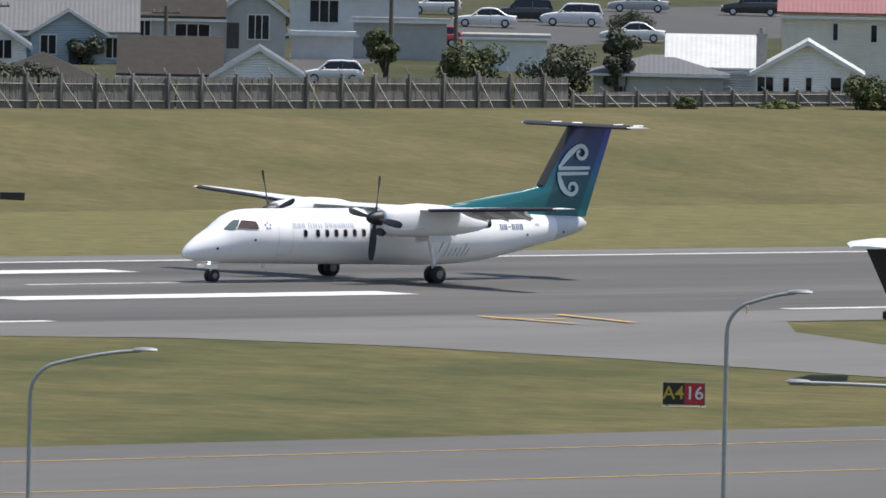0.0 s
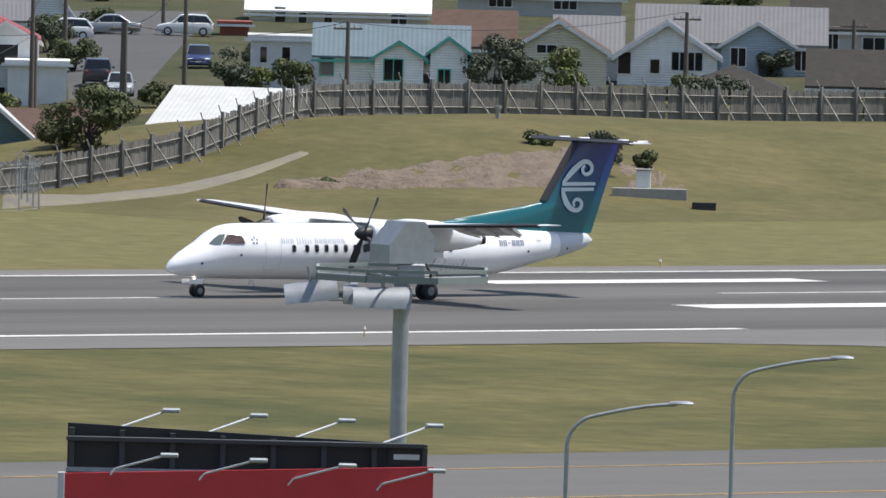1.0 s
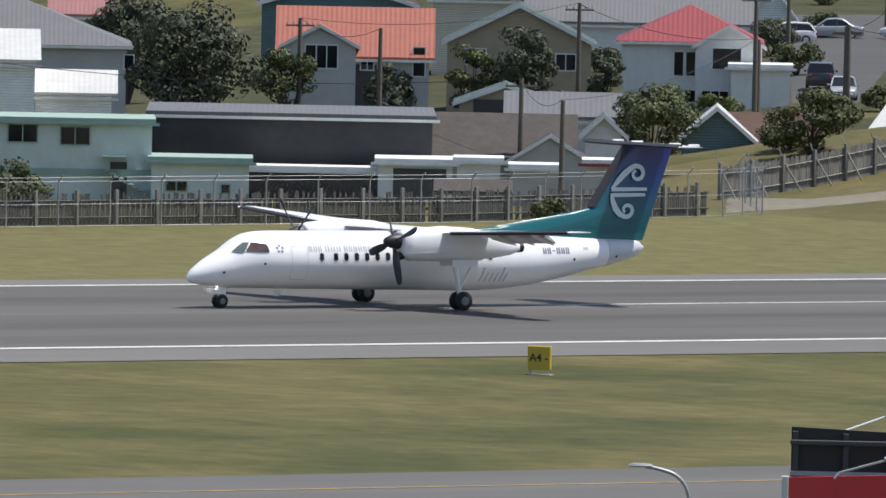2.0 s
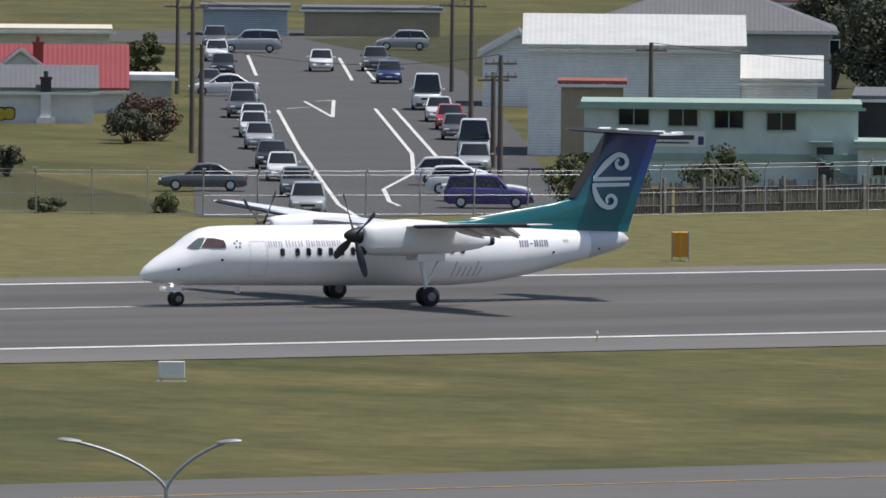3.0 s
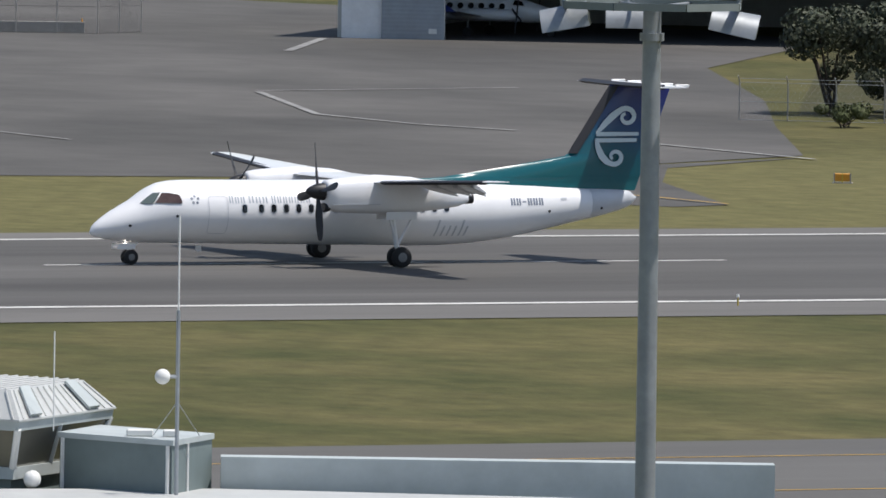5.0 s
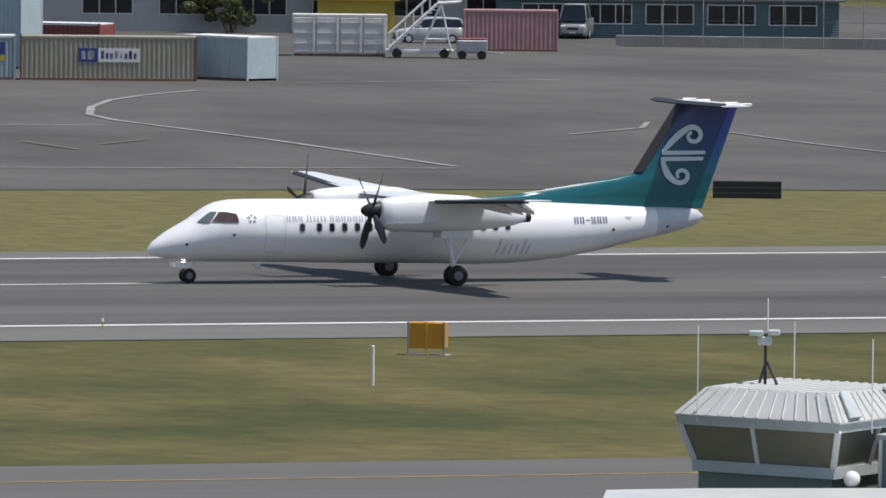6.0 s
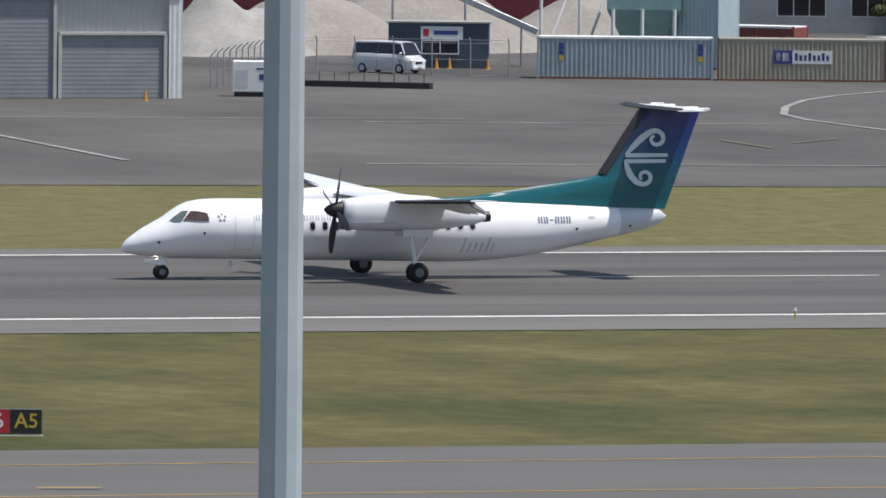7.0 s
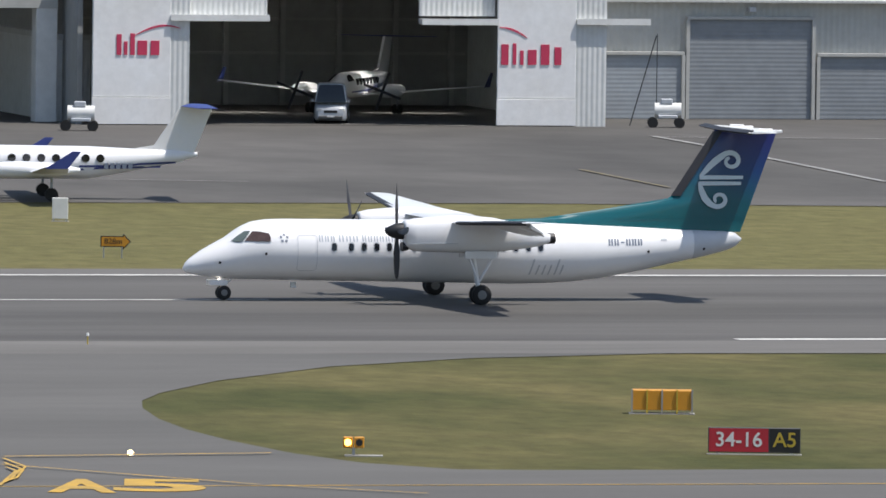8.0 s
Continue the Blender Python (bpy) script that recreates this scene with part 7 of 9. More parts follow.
def air_stairs(x, y, yaw):
    top = thing("air_stairs", pose(x, y, 0, 0, 0, yaw), "white mobile passenger stairs on a trailer frame", "boarding stairs")
    part("chassis", boxes(((0, -0.7, 0.35), (4.2, 0.7, 0.55)), bevel=0.03), TRIM_WHITE, top)
    for q in (-0.75, 0.75):
        bm = bmesh.new()
        rod(bm, (0.2, q, 0.6), (3.2, q, 3.4), 0.07, n=6)
        rod(bm, (0.2, q, 1.5), (3.2, q, 4.3), 0.05, n=6)
        for k in range(7):
            u = 0.2 + 3.0 * k / 6
            rod(bm, (u, q, 0.6 + 2.8 * k / 6), (u, q, 1.5 + 2.8 * k / 6), 0.035, n=5)
        rod(bm, (3.2, q, 3.4), (4.6, q, 3.5), 0.07, n=6)
        rod(bm, (3.2, q, 4.3), (4.6, q, 4.4), 0.05, n=6)
        rod(bm, (4.6, q, 3.5), (4.6, q, 4.4), 0.04, n=5)
        part("handrail", bm, TRIM_WHITE, top)
        bm = bmesh.new()
        rod(bm, (3.4, q, 3.4), (2.2, q, 0.5), 0.06, n=6)
        rod(bm, (3.4, q, 3.4), (4.0, q, 0.5), 0.06, n=6)
        rod(bm, (2.4, q, 1.2), (3.9, q, 1.2), 0.05, n=6)
        part("brace", bm, TRIM_WHITE, top)
    for k in range(14):
        u = 0.25 + 3.0 * k / 14
        part("step", boxes(((u, -0.7, 0.55 + 2.8 * k / 14), (u + 0.24, 0.7, 0.6 + 2.8 * k / 14))), GREY_PAINT, top)
    part("platform", boxes(((3.2, -0.75, 3.4), (4.6, 0.75, 3.5)), bevel=0.02), GREY_PAINT, top)
    for u in (0.7, 3.6):
        for q in (-0.75, 0.75):
            bm = bmesh.new()
            rod(bm, (u, q - 0.1, 0.3), (u, q + 0.1, 0.3), 0.3, n=14)
            part("wheel", bm, RUBBER, top, smooth=40)


air_stairs(274.4, 738.0, -20)


def tow_cart(x, y, yaw, label, mat, L=1.9, h=0.8):
    top = thing("ground_power_cart", pose(x, y, 0, 0, 0, yaw), label, "ground equipment")
    part("body", boxes(((0, -0.6, 0.4), (L, 0.6, 0.4 + h)), bevel=0.06), mat, top)
    part("lid", boxes(((0.05, -0.55, 0.4 + h), (L - 0.05, 0.55, 0.52 + h)), bevel=0.04), ROOF_RED if mat is not TRIM_WHITE else GREY_PAINT, top)
    for u in (0.35, L - 0.35):
        for q in (-0.6, 0.6):
            bm = bmesh.new()
            rod(bm, (u, q - 0.08, 0.28), (u, q + 0.08, 0.28), 0.28, n=14)
            part("wheel", bm, RUBBER, top, smooth=40)
    bm = bmesh.new()
    rod(bm, (L, 0, 0.45), (L + 1.0, 0, 0.35), 0.04, n=6)
    part("drawbar", bm, STEEL, top)


tow_cart(278.0, 735.2, -20, "low grey ground power cart with red lid", STEEL)


def tank_cart(x, y, yaw, boom=True):
    top = thing("tank_cart", pose(x, y, 0, 0, 0, yaw), "white engine-driven servicing cart on wheels", "ground equipment")
    bm = bmesh.new()
    rod(bm, (0.2, 0, 1.0), (1.7, 0, 1.0), 0.42, n=16)
    part("tank", bm, TRIM_WHITE, top, smooth=40)
    part("engine_box", boxes(((0.4, -0.5, 0.55), (1.5, 0.5, 0.75)), ((0.55, -0.3, 1.35), (1.2, 0.3, 1.65)), bevel=0.04), GREY_PAINT, top)
    if boom:
        bm = bmesh.new()
        rod(bm, (0.3, 0, 1.4), (0.3, 0, 5.3), 0.03, n=6)
        rod(bm, (-1.2, 0, 0.1), (0.25, 0, 5.2), 0.035, n=6)
        part("boom", bm, CHARCOAL, top)
    for u in (0.1, 1.6):
        for q in (-0.55, 0.55):
            bm = bmesh.new()
            rod(bm, (u, q - 0.1, 0.3), (u, q + 0.1, 0.3), 0.3, n=14)
            part("wheel", bm, RUBBER, top, smooth=40)


tank_cart(176.3, 663.0, -14)
tank_cart(140.7, 655.5, -14, False)


def generator(x, y, yaw):
    top = thing("generator", pose(x, y, 0, 0, 0, yaw), "white boxed generator on a dark skid", "generator")
    part("case", boxes(((0, 0, 0.3), (2.4, 1.4, 2.1)), bevel=0.05), TRIM_WHITE, top)
    part("skid", boxes(((0.1, 0.1, 0), (2.3, 1.3, 0.3))), BLACK, top)
    part("badge", boxes(((1.55, -0.015, 1.0), (1.85, 0.0, 1.35)), bevel=0.004), LABEL_BLUE, top)
    part("badge", boxes(((1.4, -0.015, 1.6), (2.0, 0.0, 1.7))), LABEL_BLUE, top)
    part("vent", boxes(((0.2, -0.015, 0.6), (0.9, 0.0, 1.6))), GREY_PAINT, top)


generator(200.6, 677.6, -18)
car(223.0, 712.9, 0.03, 125, (0.7, 0.7, 0.7), "van", "white minivan parked on the apron", "van")
car(299.5, 771, 0.0, 60, (0.3, 0.31, 0.3), "truck", "old grey flatbed truck beside the fence", "truck")
car(297.0, 778, 0.0, -15, (0.35, 0.37, 0.5), "suv", "pale blue wagon parked behind containers")
car(285.0, 765, 0.0, -15, (0.5, 0.52, 0.52), "suv", "silver wagon parked behind containers")


HUT_PAINT = paint("dark_blue_grey_hut", (0.05, 0.075, 0.095), 0.6)


def low_barrier(x, y, yaw, L):
    top = thing("low_barrier", pose(x, y, 0, 0, 0, yaw), "long dark low steel barrier with upright pegs", "barrier")
    part("beam", boxes(((0, -0.3, 0.0), (L, 0.3, 0.4)), bevel=0.03), DARK_METAL, top)
    for k in range(9):
        bm = bmesh.new()
        u = L * (k + 0.5) / 9
        rod(bm, (u, 0, 0.4), (u, 0, 0.95), 0.035, n=5)
        part("peg", bm, CONTAINER["rust"], top)


low_barrier(209.5, 694, -38, 8.5)


def cone(x, y):
    top = thing("traffic_cone", pose(x, y, 0.0), "orange traffic cone on asphalt", "traffic cone", "traffic cones")
    part("foot", boxes(((-0.18, -0.18, 0), (0.18, 0.18, 0.04)), bevel=0.01), ORANGE, top)
    bm = bmesh.new()
    rod(bm, (0, 0, 0.04), (0, 0, 0.7), 0.13, 0.03, 10)
    part("cone", bm, ORANGE, top)


for p in ((193.6, 671.5), (227, 722), (228, 722.5), (230, 721), (318.5, 757)):
    cone(*p)


def heap(x, y, w, d, h, mat, seed, label, z=0.0):
    bm = bmesh.new()
    n = 26
    grid = []
    for i in range(n + 1):
        row = []
        for j in range(n + 1):
            u, v = i / n * 2 - 1, j / n * 2 - 1
            q = max(0.0, 1 - math.sqrt(u * u + v * v))
            row.append(bm.verts.new((u * w / 2, v * d / 2, h * (q ** 0.8) * (1 + 0.35 * noise.noise((u * 2.5, v * 2.5, seed))) - 0.05 + 0.12 * noise.noise((u * 9, v * 9, seed)) * (q > 0))))
        grid.append(row)
    for p, q in zip(grid, grid[1:]):
        for j in range(n):
            bm.faces.new((p[j], q[j], q[j + 1], p[j + 1]))
    ob = part("gravel_heap", bm, mat, smooth=180, m=pose(x, y, z))
    return tagged(ob, label, "heap")


heap(228, 752, 16, 14, 4.6, GRAVEL, 1, "large pale heap of gravel")
heap(236, 756, 18, 16, 5.6, GRAVEL, 5, "large pale heap of gravel")
heap(221, 748, 12, 12, 4.4, CONCRETE, 9, "heap of broken concrete rubble")
heap(250, 760, 16, 14, 4.0, GRAVEL, 12, "large pale heap of gravel")


def yard_plant():
    """Site hut, conveyor and hopper behind the long containers."""
    top = thing("site_hut", pose(224.5, 724, 0, 0, 0, -19), "dark blue-grey site hut with a white sign", "hut")
    part("wall", boxes(((0, 0, 0), (6.2, 2.6, 2.8)), bevel=0.03), HUT_PAINT, top)
    part("roof", boxes(((-0.1, -0.1, 2.8), (6.3, 2.7, 2.9))), CONCRETE, top)
    part("sign", boxes(((2.0, -0.05, 1.8), (4.6, 0.0, 2.6))), TRIM_WHITE, top, "white sign with blue bars")
    part("sign_bar", boxes(((2.8, -0.06, 2.1), (4.3, -0.045, 2.35))), LABEL_BLUE, top)
    part("sign_bar", boxes(((2.15, -0.06, 2.0), (2.5, -0.045, 2.45))), SIGN_RED, top)
    wall_with_window("window", top, 3.2, 0.95, 2.2, 0.75, -0.02, TRIM_WHITE, None, 1)
    top = thing("conveyor", pose(226, 728, 0, 0, 0, -19), "grey inclined conveyor on steel legs", "conveyor")
    bm = bmesh.new()
    box(bm, (-6, -0.35, -0.2), (6, 0.35, 0.2), 0.03)
    part("belt", bm, STEEL, top, m=pose(3.5, 0, 4.6, 0, 23.5, 0))
    for u, h in ((0.0, 6.0), (4.5, 4.1), (8.0, 2.7)):
        part("leg", rods(((u, -0.3, 0), (u, -0.3, h)), ((u, 0.3, 0), (u, 0.3, h)), r=0.06), STEEL, top)
    for u in (9.2, 11.6):
        part("frame", rods(((u, 0, 0), (u, 0, 4.4)), ((u, 1.6, 0), (u, 1.6, 4.4)), ((u, 0, 4.4), (u, 1.6, 4.4)), ((u, 0, 0), (u + 1.6, 1.6, 4.4)), r=0.09), WALL_PALE, top)
    top = thing("hopper", pose(238, 722, 0, 0, 0, -19), "pale green steel hopper bin", "hopper")
    bm = bmesh.new()
    loft(bm, [[(0.9, 0.6, 1.9), (3.6, 0.6, 1.9), (3.6, 2.0, 1.9), (0.9, 2.0, 1.9)], [(0, 0, 3.7), (4.6, 0, 3.7), (4.6, 2.8, 3.7), (0, 2.8, 3.7)],
              [(0, 0, 4.9), (4.6, 0, 4.9), (4.6, 2.8, 4.9), (0, 2.8, 4.9)]])
    part("bin", bm, CONTAINER["green"], top)
    for u in (0.4, 2.2, 4.2):
        part("leg", rods(((u, -0.1, 0), (u, -0.1, 3.7)), r=0.12), TRIM_WHITE, top)


yard_plant()
wire_fence([(203, 690), (215, 716), (227.5, 709)], 2.0, "wire mesh yard fence with bent posts", 2.5, 0.3)


def long_shed(x, y, yaw, L, h, d, wall, cover, label, wins=()):
    top = thing("long_shed", pose(x, y, 0, 0, 0, yaw), label, "building")
    part("wall", boxes(((0, 0, 0), (L, d, h))), wall, top)
    bm = bmesh.new()
    gable_x(bm, 0, L, 0, d, h, h + 1.6)
    part("roof", bm, cover, top)
    for a, z, w, hh, b in wins:
        wall_with_window("window", top, a, z, w, hh, -0.02, TRIM_WHITE, None, b)
    return top


long_shed(205, 800, -15, 60, 3.2, 12, ROOF_RED, ROOF_RED, "long dull red shed behind the yard")
long_shed(268, 790, -18, 46, 3.4, 10, WALL_GREY, ROOF_GREY, "low grey office behind the trees", [(6 + 5 * k, 1.2, 3.2, 1.3, 2) for k in range(8)])
long_shed(286, 782, -20, 5, 2.6, 3, SIGN_YELLOW, SIGN_YELLOW, "small bright yellow roadside kiosk")
long_shed(292, 784, -20, 3, 2.6, 3, LEAF_LIGHT, LEAF_LIGHT, "small lime green kiosk")
long_shed(296, 775, -18, 22, 2.6, 9, WALL_TEAL, ROOF_GREY, "low dark building behind the mesh fence", [(3 + 4 * k, 1.0, 3.0, 1.2, 2) for k in range(5)])
wire_fence([(297.5, 757), (316, 748.5), (320, 751)], 3.4, "tall dark screened mesh fence", 2.6, 0.11, 0.2, True)
tagged(part("low_wall", boxes(((0, 0, 0), (20, 0.4, 0.7)), bevel=0.02), CONCRETE, m=pose(297.5, 758.2, 0, 0, 0, -24.5)), "long low concrete wall under the fence", "wall", kind="structure")


# ---- hangars ----
HANGAR_WHITE = ribbed("white_hangar_cladding", (0.66, 0.67, 0.66), 0.3, "X", 0.55, second=(0.55, 0.55, 0.53))
HANGAR_PANEL = paint("white_hangar_door_panel", (0.82, 0.82, 0.82), 0.5, second=(0.7, 0.67, 0.63), second_scale=0.4)
HANGAR_GREY = ribbed("pale_grey_hangar_cladding", (0.5, 0.5, 0.47), 0.35, "X", 0.6, second=(0.4, 0.4, 0.37))
ROLLER = ribbed("grey_roller_door", (0.24, 0.26, 0.28), 0.25, "Z", 0.55, strength=0.15, second=(0.18, 0.19, 0.2))
ROLLER_BLUE = ribbed("blue_grey_roller_door", (0.3, 0.33, 0.36), 0.25, "Z", 0.55, strength=0.15, second=(0.22, 0.23, 0.24))
ROOF_PANE = paint("added_roof_glazing", (0.9, 0.95, 0.95), 0.15)
ROOF_PANE.node_tree.nodes["Principled BSDF"].inputs["Transmission Weight"].default_value = 0.95
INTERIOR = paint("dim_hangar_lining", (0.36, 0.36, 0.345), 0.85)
LOGO_RED = paint("logo_red", (0.55, 0.04, 0.1), 0.5)


def skylight(top, x0, x1, y0, y1, z):
    """A glazed roof strip out of view, added to brighten the hangar's inside."""
    pane = part("skylight", boxes(((x0, y0, z), (x1, y1, z + 0.02))), ROOF_PANE, top, "unseen roof glazing strip added to brighten the hangar")
    pane.visible_shadow = False


def rescue_hangar():
    top = thing("hangar", pose(140.5, 664, 0), "white hangar with tall open doorway and white door panels", "hangar")
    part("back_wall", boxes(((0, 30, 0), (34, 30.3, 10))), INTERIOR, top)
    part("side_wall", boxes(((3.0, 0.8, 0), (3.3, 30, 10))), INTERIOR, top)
    part("side_wall", boxes(((33.0, 0.8, 0), (33.3, 30, 10))), HANGAR_WHITE, top)
    # the roof gap and its glazing are unseen, added to light the interior
    part("roof", boxes(((2.8, -0.2, 10), (33.6, 15.0, 10.3)), ((2.8, 16.6, 10), (33.6, 30.4, 10.3))), ROOF_WHITE, top)
    for y in (15.0,):
        skylight(top, 3.6, 33.6, y, y + 1.6, 10.1)
    part("lintel", boxes(((9.15, 0.2, 7.4), (27.0, 0.6, 10))), HANGAR_WHITE, top)
    floor = part("floor", boxes(((3.3, -0.2, 0.034), (33.0, 30, 0.05))), APRON, top, "dim oil-stained hangar floor")
    for k in range(9):
        part("frame_post", boxes(((4.6 + 3.4 * k, 29.5, 0), (4.9 + 3.4 * k, 29.95, 9.5))), WALL_GREY, top)
    for z in (3.0, 5.0, 7.0):
        part("girt", boxes(((4.6, 29.7, z), (32.8, 29.95, z + 0.15))), WALL_GREY, top)
    for u0, u1 in ((3.6, 8.05), (26.95, 31.5)):
        p = part("door_panel", boxes(((u0, -0.5, 0.1), (u1, -0.25, 9.9)), bevel=0.02), HANGAR_PANEL, top, "white sliding door panel with red lettering bars")
        part("kick_panel", boxes(((u0 - 0.03, -0.53, 0.08), (u1 + 0.02, -0.5, 1.55)), bevel=0.01), HANGAR_PANEL, p)
        part("rail", boxes(((u0, -0.52, 1.56), (u1, -0.5, 1.66))), WALL_PALE, p)
    part("door_edge", boxes(((8.05, -0.45, 0.1), (9.15, 0.3, 9.9))), HANGAR_WHITE, top)
    part("door_edge", boxes(((31.5, -0.42, 0), (33.3, 0.8, 10))), HANGAR_WHITE, top, "ribbed white corner cladding")
    for u0, u1, z in ((8.0, 13.7, 5.9), (22.5, 26.95, 5.75), (31.5, 35.8, 5.8)):
        part("canopy", boxes(((u0, -0.66, z), (u1, 0.2, z + 0.3)), bevel=0.03), TRIM_WHITE, top, "white canopy over the doorway")
        part("canopy_fascia", boxes(((u0, -0.7, z - 0.03), (u1, -0.66, z + 0.33))), TRIM_WHITE, top)
    for u0, u1 in ((9.15, 13.7), (22.5, 26.9)):
        part("upper_panel", boxes(((u0, 0.0, 6.2), (u1, 0.2, 10)), bevel=0.01), HANGAR_WHITE, top)
    # red bars where the lettering stands
    for u, base, hs in ((4.95, 3.95, ((0.0, 0.28, 1.15), (0.42, 0.2, 0.75), (0.78, 0.26, 1.2), (1.2, 0.55, 0.8), (1.95, 0.5, 0.8))), (27.1, 3.5, ((0.05, 0.42, 1.15), (0.72, 0.2, 1.2), (1.15, 0.2, 0.8), (1.6, 0.5, 0.85), (2.35, 0.5, 1.15), (3.15, 0.4, 1.0)))):
        for a, w, h in hs:
            part("lettering_bar", boxes(((u + a, -0.545, base), (u + a + w, -0.5, base + h))), LOGO_RED, top)
    for u in (5.6, 26.95):
        bm = bmesh.new()
        pts = [(u + 0.4 + 2.6 * k / 10, 5.05 + 0.55 * math.sin(k / 10 * math.pi * 0.75)) if u < 20 else (u + 0.1 + 1.6 * k / 10, 5.6 - 0.6 * (k / 10) ** 2) for k in range(11)]
        rib = flat_ribbon(pts, [0.03 + 0.09 * math.sin(math.pi * k / 10) for k in range(11)], -0.53, 0.03)
        part("swoosh", rib, LOGO_RED, top)
    return top


rescue_hangar()


def side_hangar():
    """The dark open hangar beside it."""
    top = thing("hangar", pose(112.5, 668, 0), "dark open hangar with pale grey columns", "hangar")
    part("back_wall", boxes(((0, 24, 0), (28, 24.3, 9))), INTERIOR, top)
    # two unseen glazed gaps, added so that daylight lifts the dark bay
    part("roof", boxes(((0, -0.2, 9), (30.5, 6.0, 9.3)), ((0, 7.6, 9), (30.5, 14.0, 9.3)), ((0, 15.6, 9), (30.5, 24.3, 9.3))), ROOF_GREY, top)
    for y in (6.0, 14.0):
        skylight(top, 0, 30.5, y, y + 1.6, 9.1)
    for u in (29.3,):
        part("column", boxes(((u, -0.25, 0), (u + 1.2, 1.0, 8.98)), bevel=0.02), WALL_PALE, top)
    part("side_wall", boxes(((30.6, 0.6, 0), (32.6, 24, 4.6))), HANGAR_WHITE, top)
    part("lean_to_roof", boxes(((30.54, 0.4, 4.6), (32.7, 24, 4.9))), ROOF_WHITE, top)
    part("header", boxes(((0, -0.3, 6.4), (30.52, 0.2, 9)), bevel=0.02), WALL_GREY, top)
    part("bin", boxes(((27.0, 4, 0), (27.7, 4.7, 0.9)), bevel=0.03), SIGN_YELLOW, top)


side_hangar()


def grey_hangar():
    top = thing("hangar", pose(174.5, 675, 0), "pale grey ribbed hangar with three roller doors", "hangar")
    part("wall", boxes(((0, 0.34, 0), (22.2, 25, 6.8))), HANGAR_GREY, top)
    bm = bmesh.new()
    gable_x(bm, 0, 22.2, 0, 25, 6.8, 8.6)
    part("roof", bm, ROOF_WHITE, top)
    for u0, u1, h, mat in ((1.0, 6.85, 3.7, ROLLER_BLUE), (7.3, 14.6, 5.75, ROLLER), (15.1, 21.2, 3.65, ROLLER)):
        d = part("roller_door", boxes(((u0, 0.12, 0.05), (u1, 0.26, h))), mat, top, "grey roller door")
        part("door_head", boxes(((u0 - 0.15, -0.05, h), (u1 + 0.15, 0.3, h + 0.2)), bevel=0.02), WALL_GREY, d)
        for q in (u0 - 0.2, u1):
            part("door_jamb", boxes(((q, -0.05, 0), (q + 0.2, 0.3, h))), WALL_GREY, d)
    part("corner", boxes(((21.5, -0.05, 0), (22.3, 0.32, 6.8))), HANGAR_WHITE, top, "white corner cladding")
    part("wall_light", boxes(((10.8, -0.1, 6.2), (11.2, 0.3, 6.5)), bevel=0.03), GREY_PAINT, top)


grey_hangar()


def jet_hangar():
    """The hangar at the far side with sliding doors."""
    top = thing("hangar", pose(329.5, 741.5, 0, 0, 0, -36), "grey hangar with sliding doors and dark open bay", "hangar")
    part("side_wall", boxes(((-0.3, 0.0, 0), (0, 40, 8))), HANGAR_GREY, top)
    for k in range(7):
        w = wall_with_window("window", top, 4 + 5 * k, 1.0, 3.4, 1.8, -0.02, TRIM_WHITE, None, 2, m=pose(-0.3, 40, 0, 0, 0, -90))
    part("door", boxes(((-0.36, 1.0, 0), (-0.3, 2.6, 2.3))), CHARCOAL, top)
    part("sliding_door", boxes(((0, -0.3, 0), (2.6, 0, 9)), bevel=0.02), HANGAR_PANEL, top)
    part("sliding_door", boxes(((2.6, -0.6, 0), (6.6, -0.3, 9)), bevel=0.02), ROLLER_BLUE, top, "blue-grey sliding door")
    part("sliding_door", boxes(((34.8, -0.6, 0), (39.3, -0.3, 9)), bevel=0.02), ROLLER_BLUE, top, "blue-grey sliding door")
    part("sliding_door", boxes(((39.3, -0.3, 0), (42.6, 0, 9)), bevel=0.02), HANGAR_PANEL, top)
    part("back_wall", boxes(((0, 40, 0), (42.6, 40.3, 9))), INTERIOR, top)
    part("side_wall", boxes(((42.6, 0, 0), (42.9, 40, 9))), HANGAR_GREY, top)
    part("roof", boxes(((-0.5, -0.3, 9), (43.2, 40.5, 9.3))), ROOF_GREY, top)
    part("notice", boxes(((5.6, -0.63, 0.4), (6.1, -0.6, 0.7))), TRIM_WHITE, top)


jet_hangar()


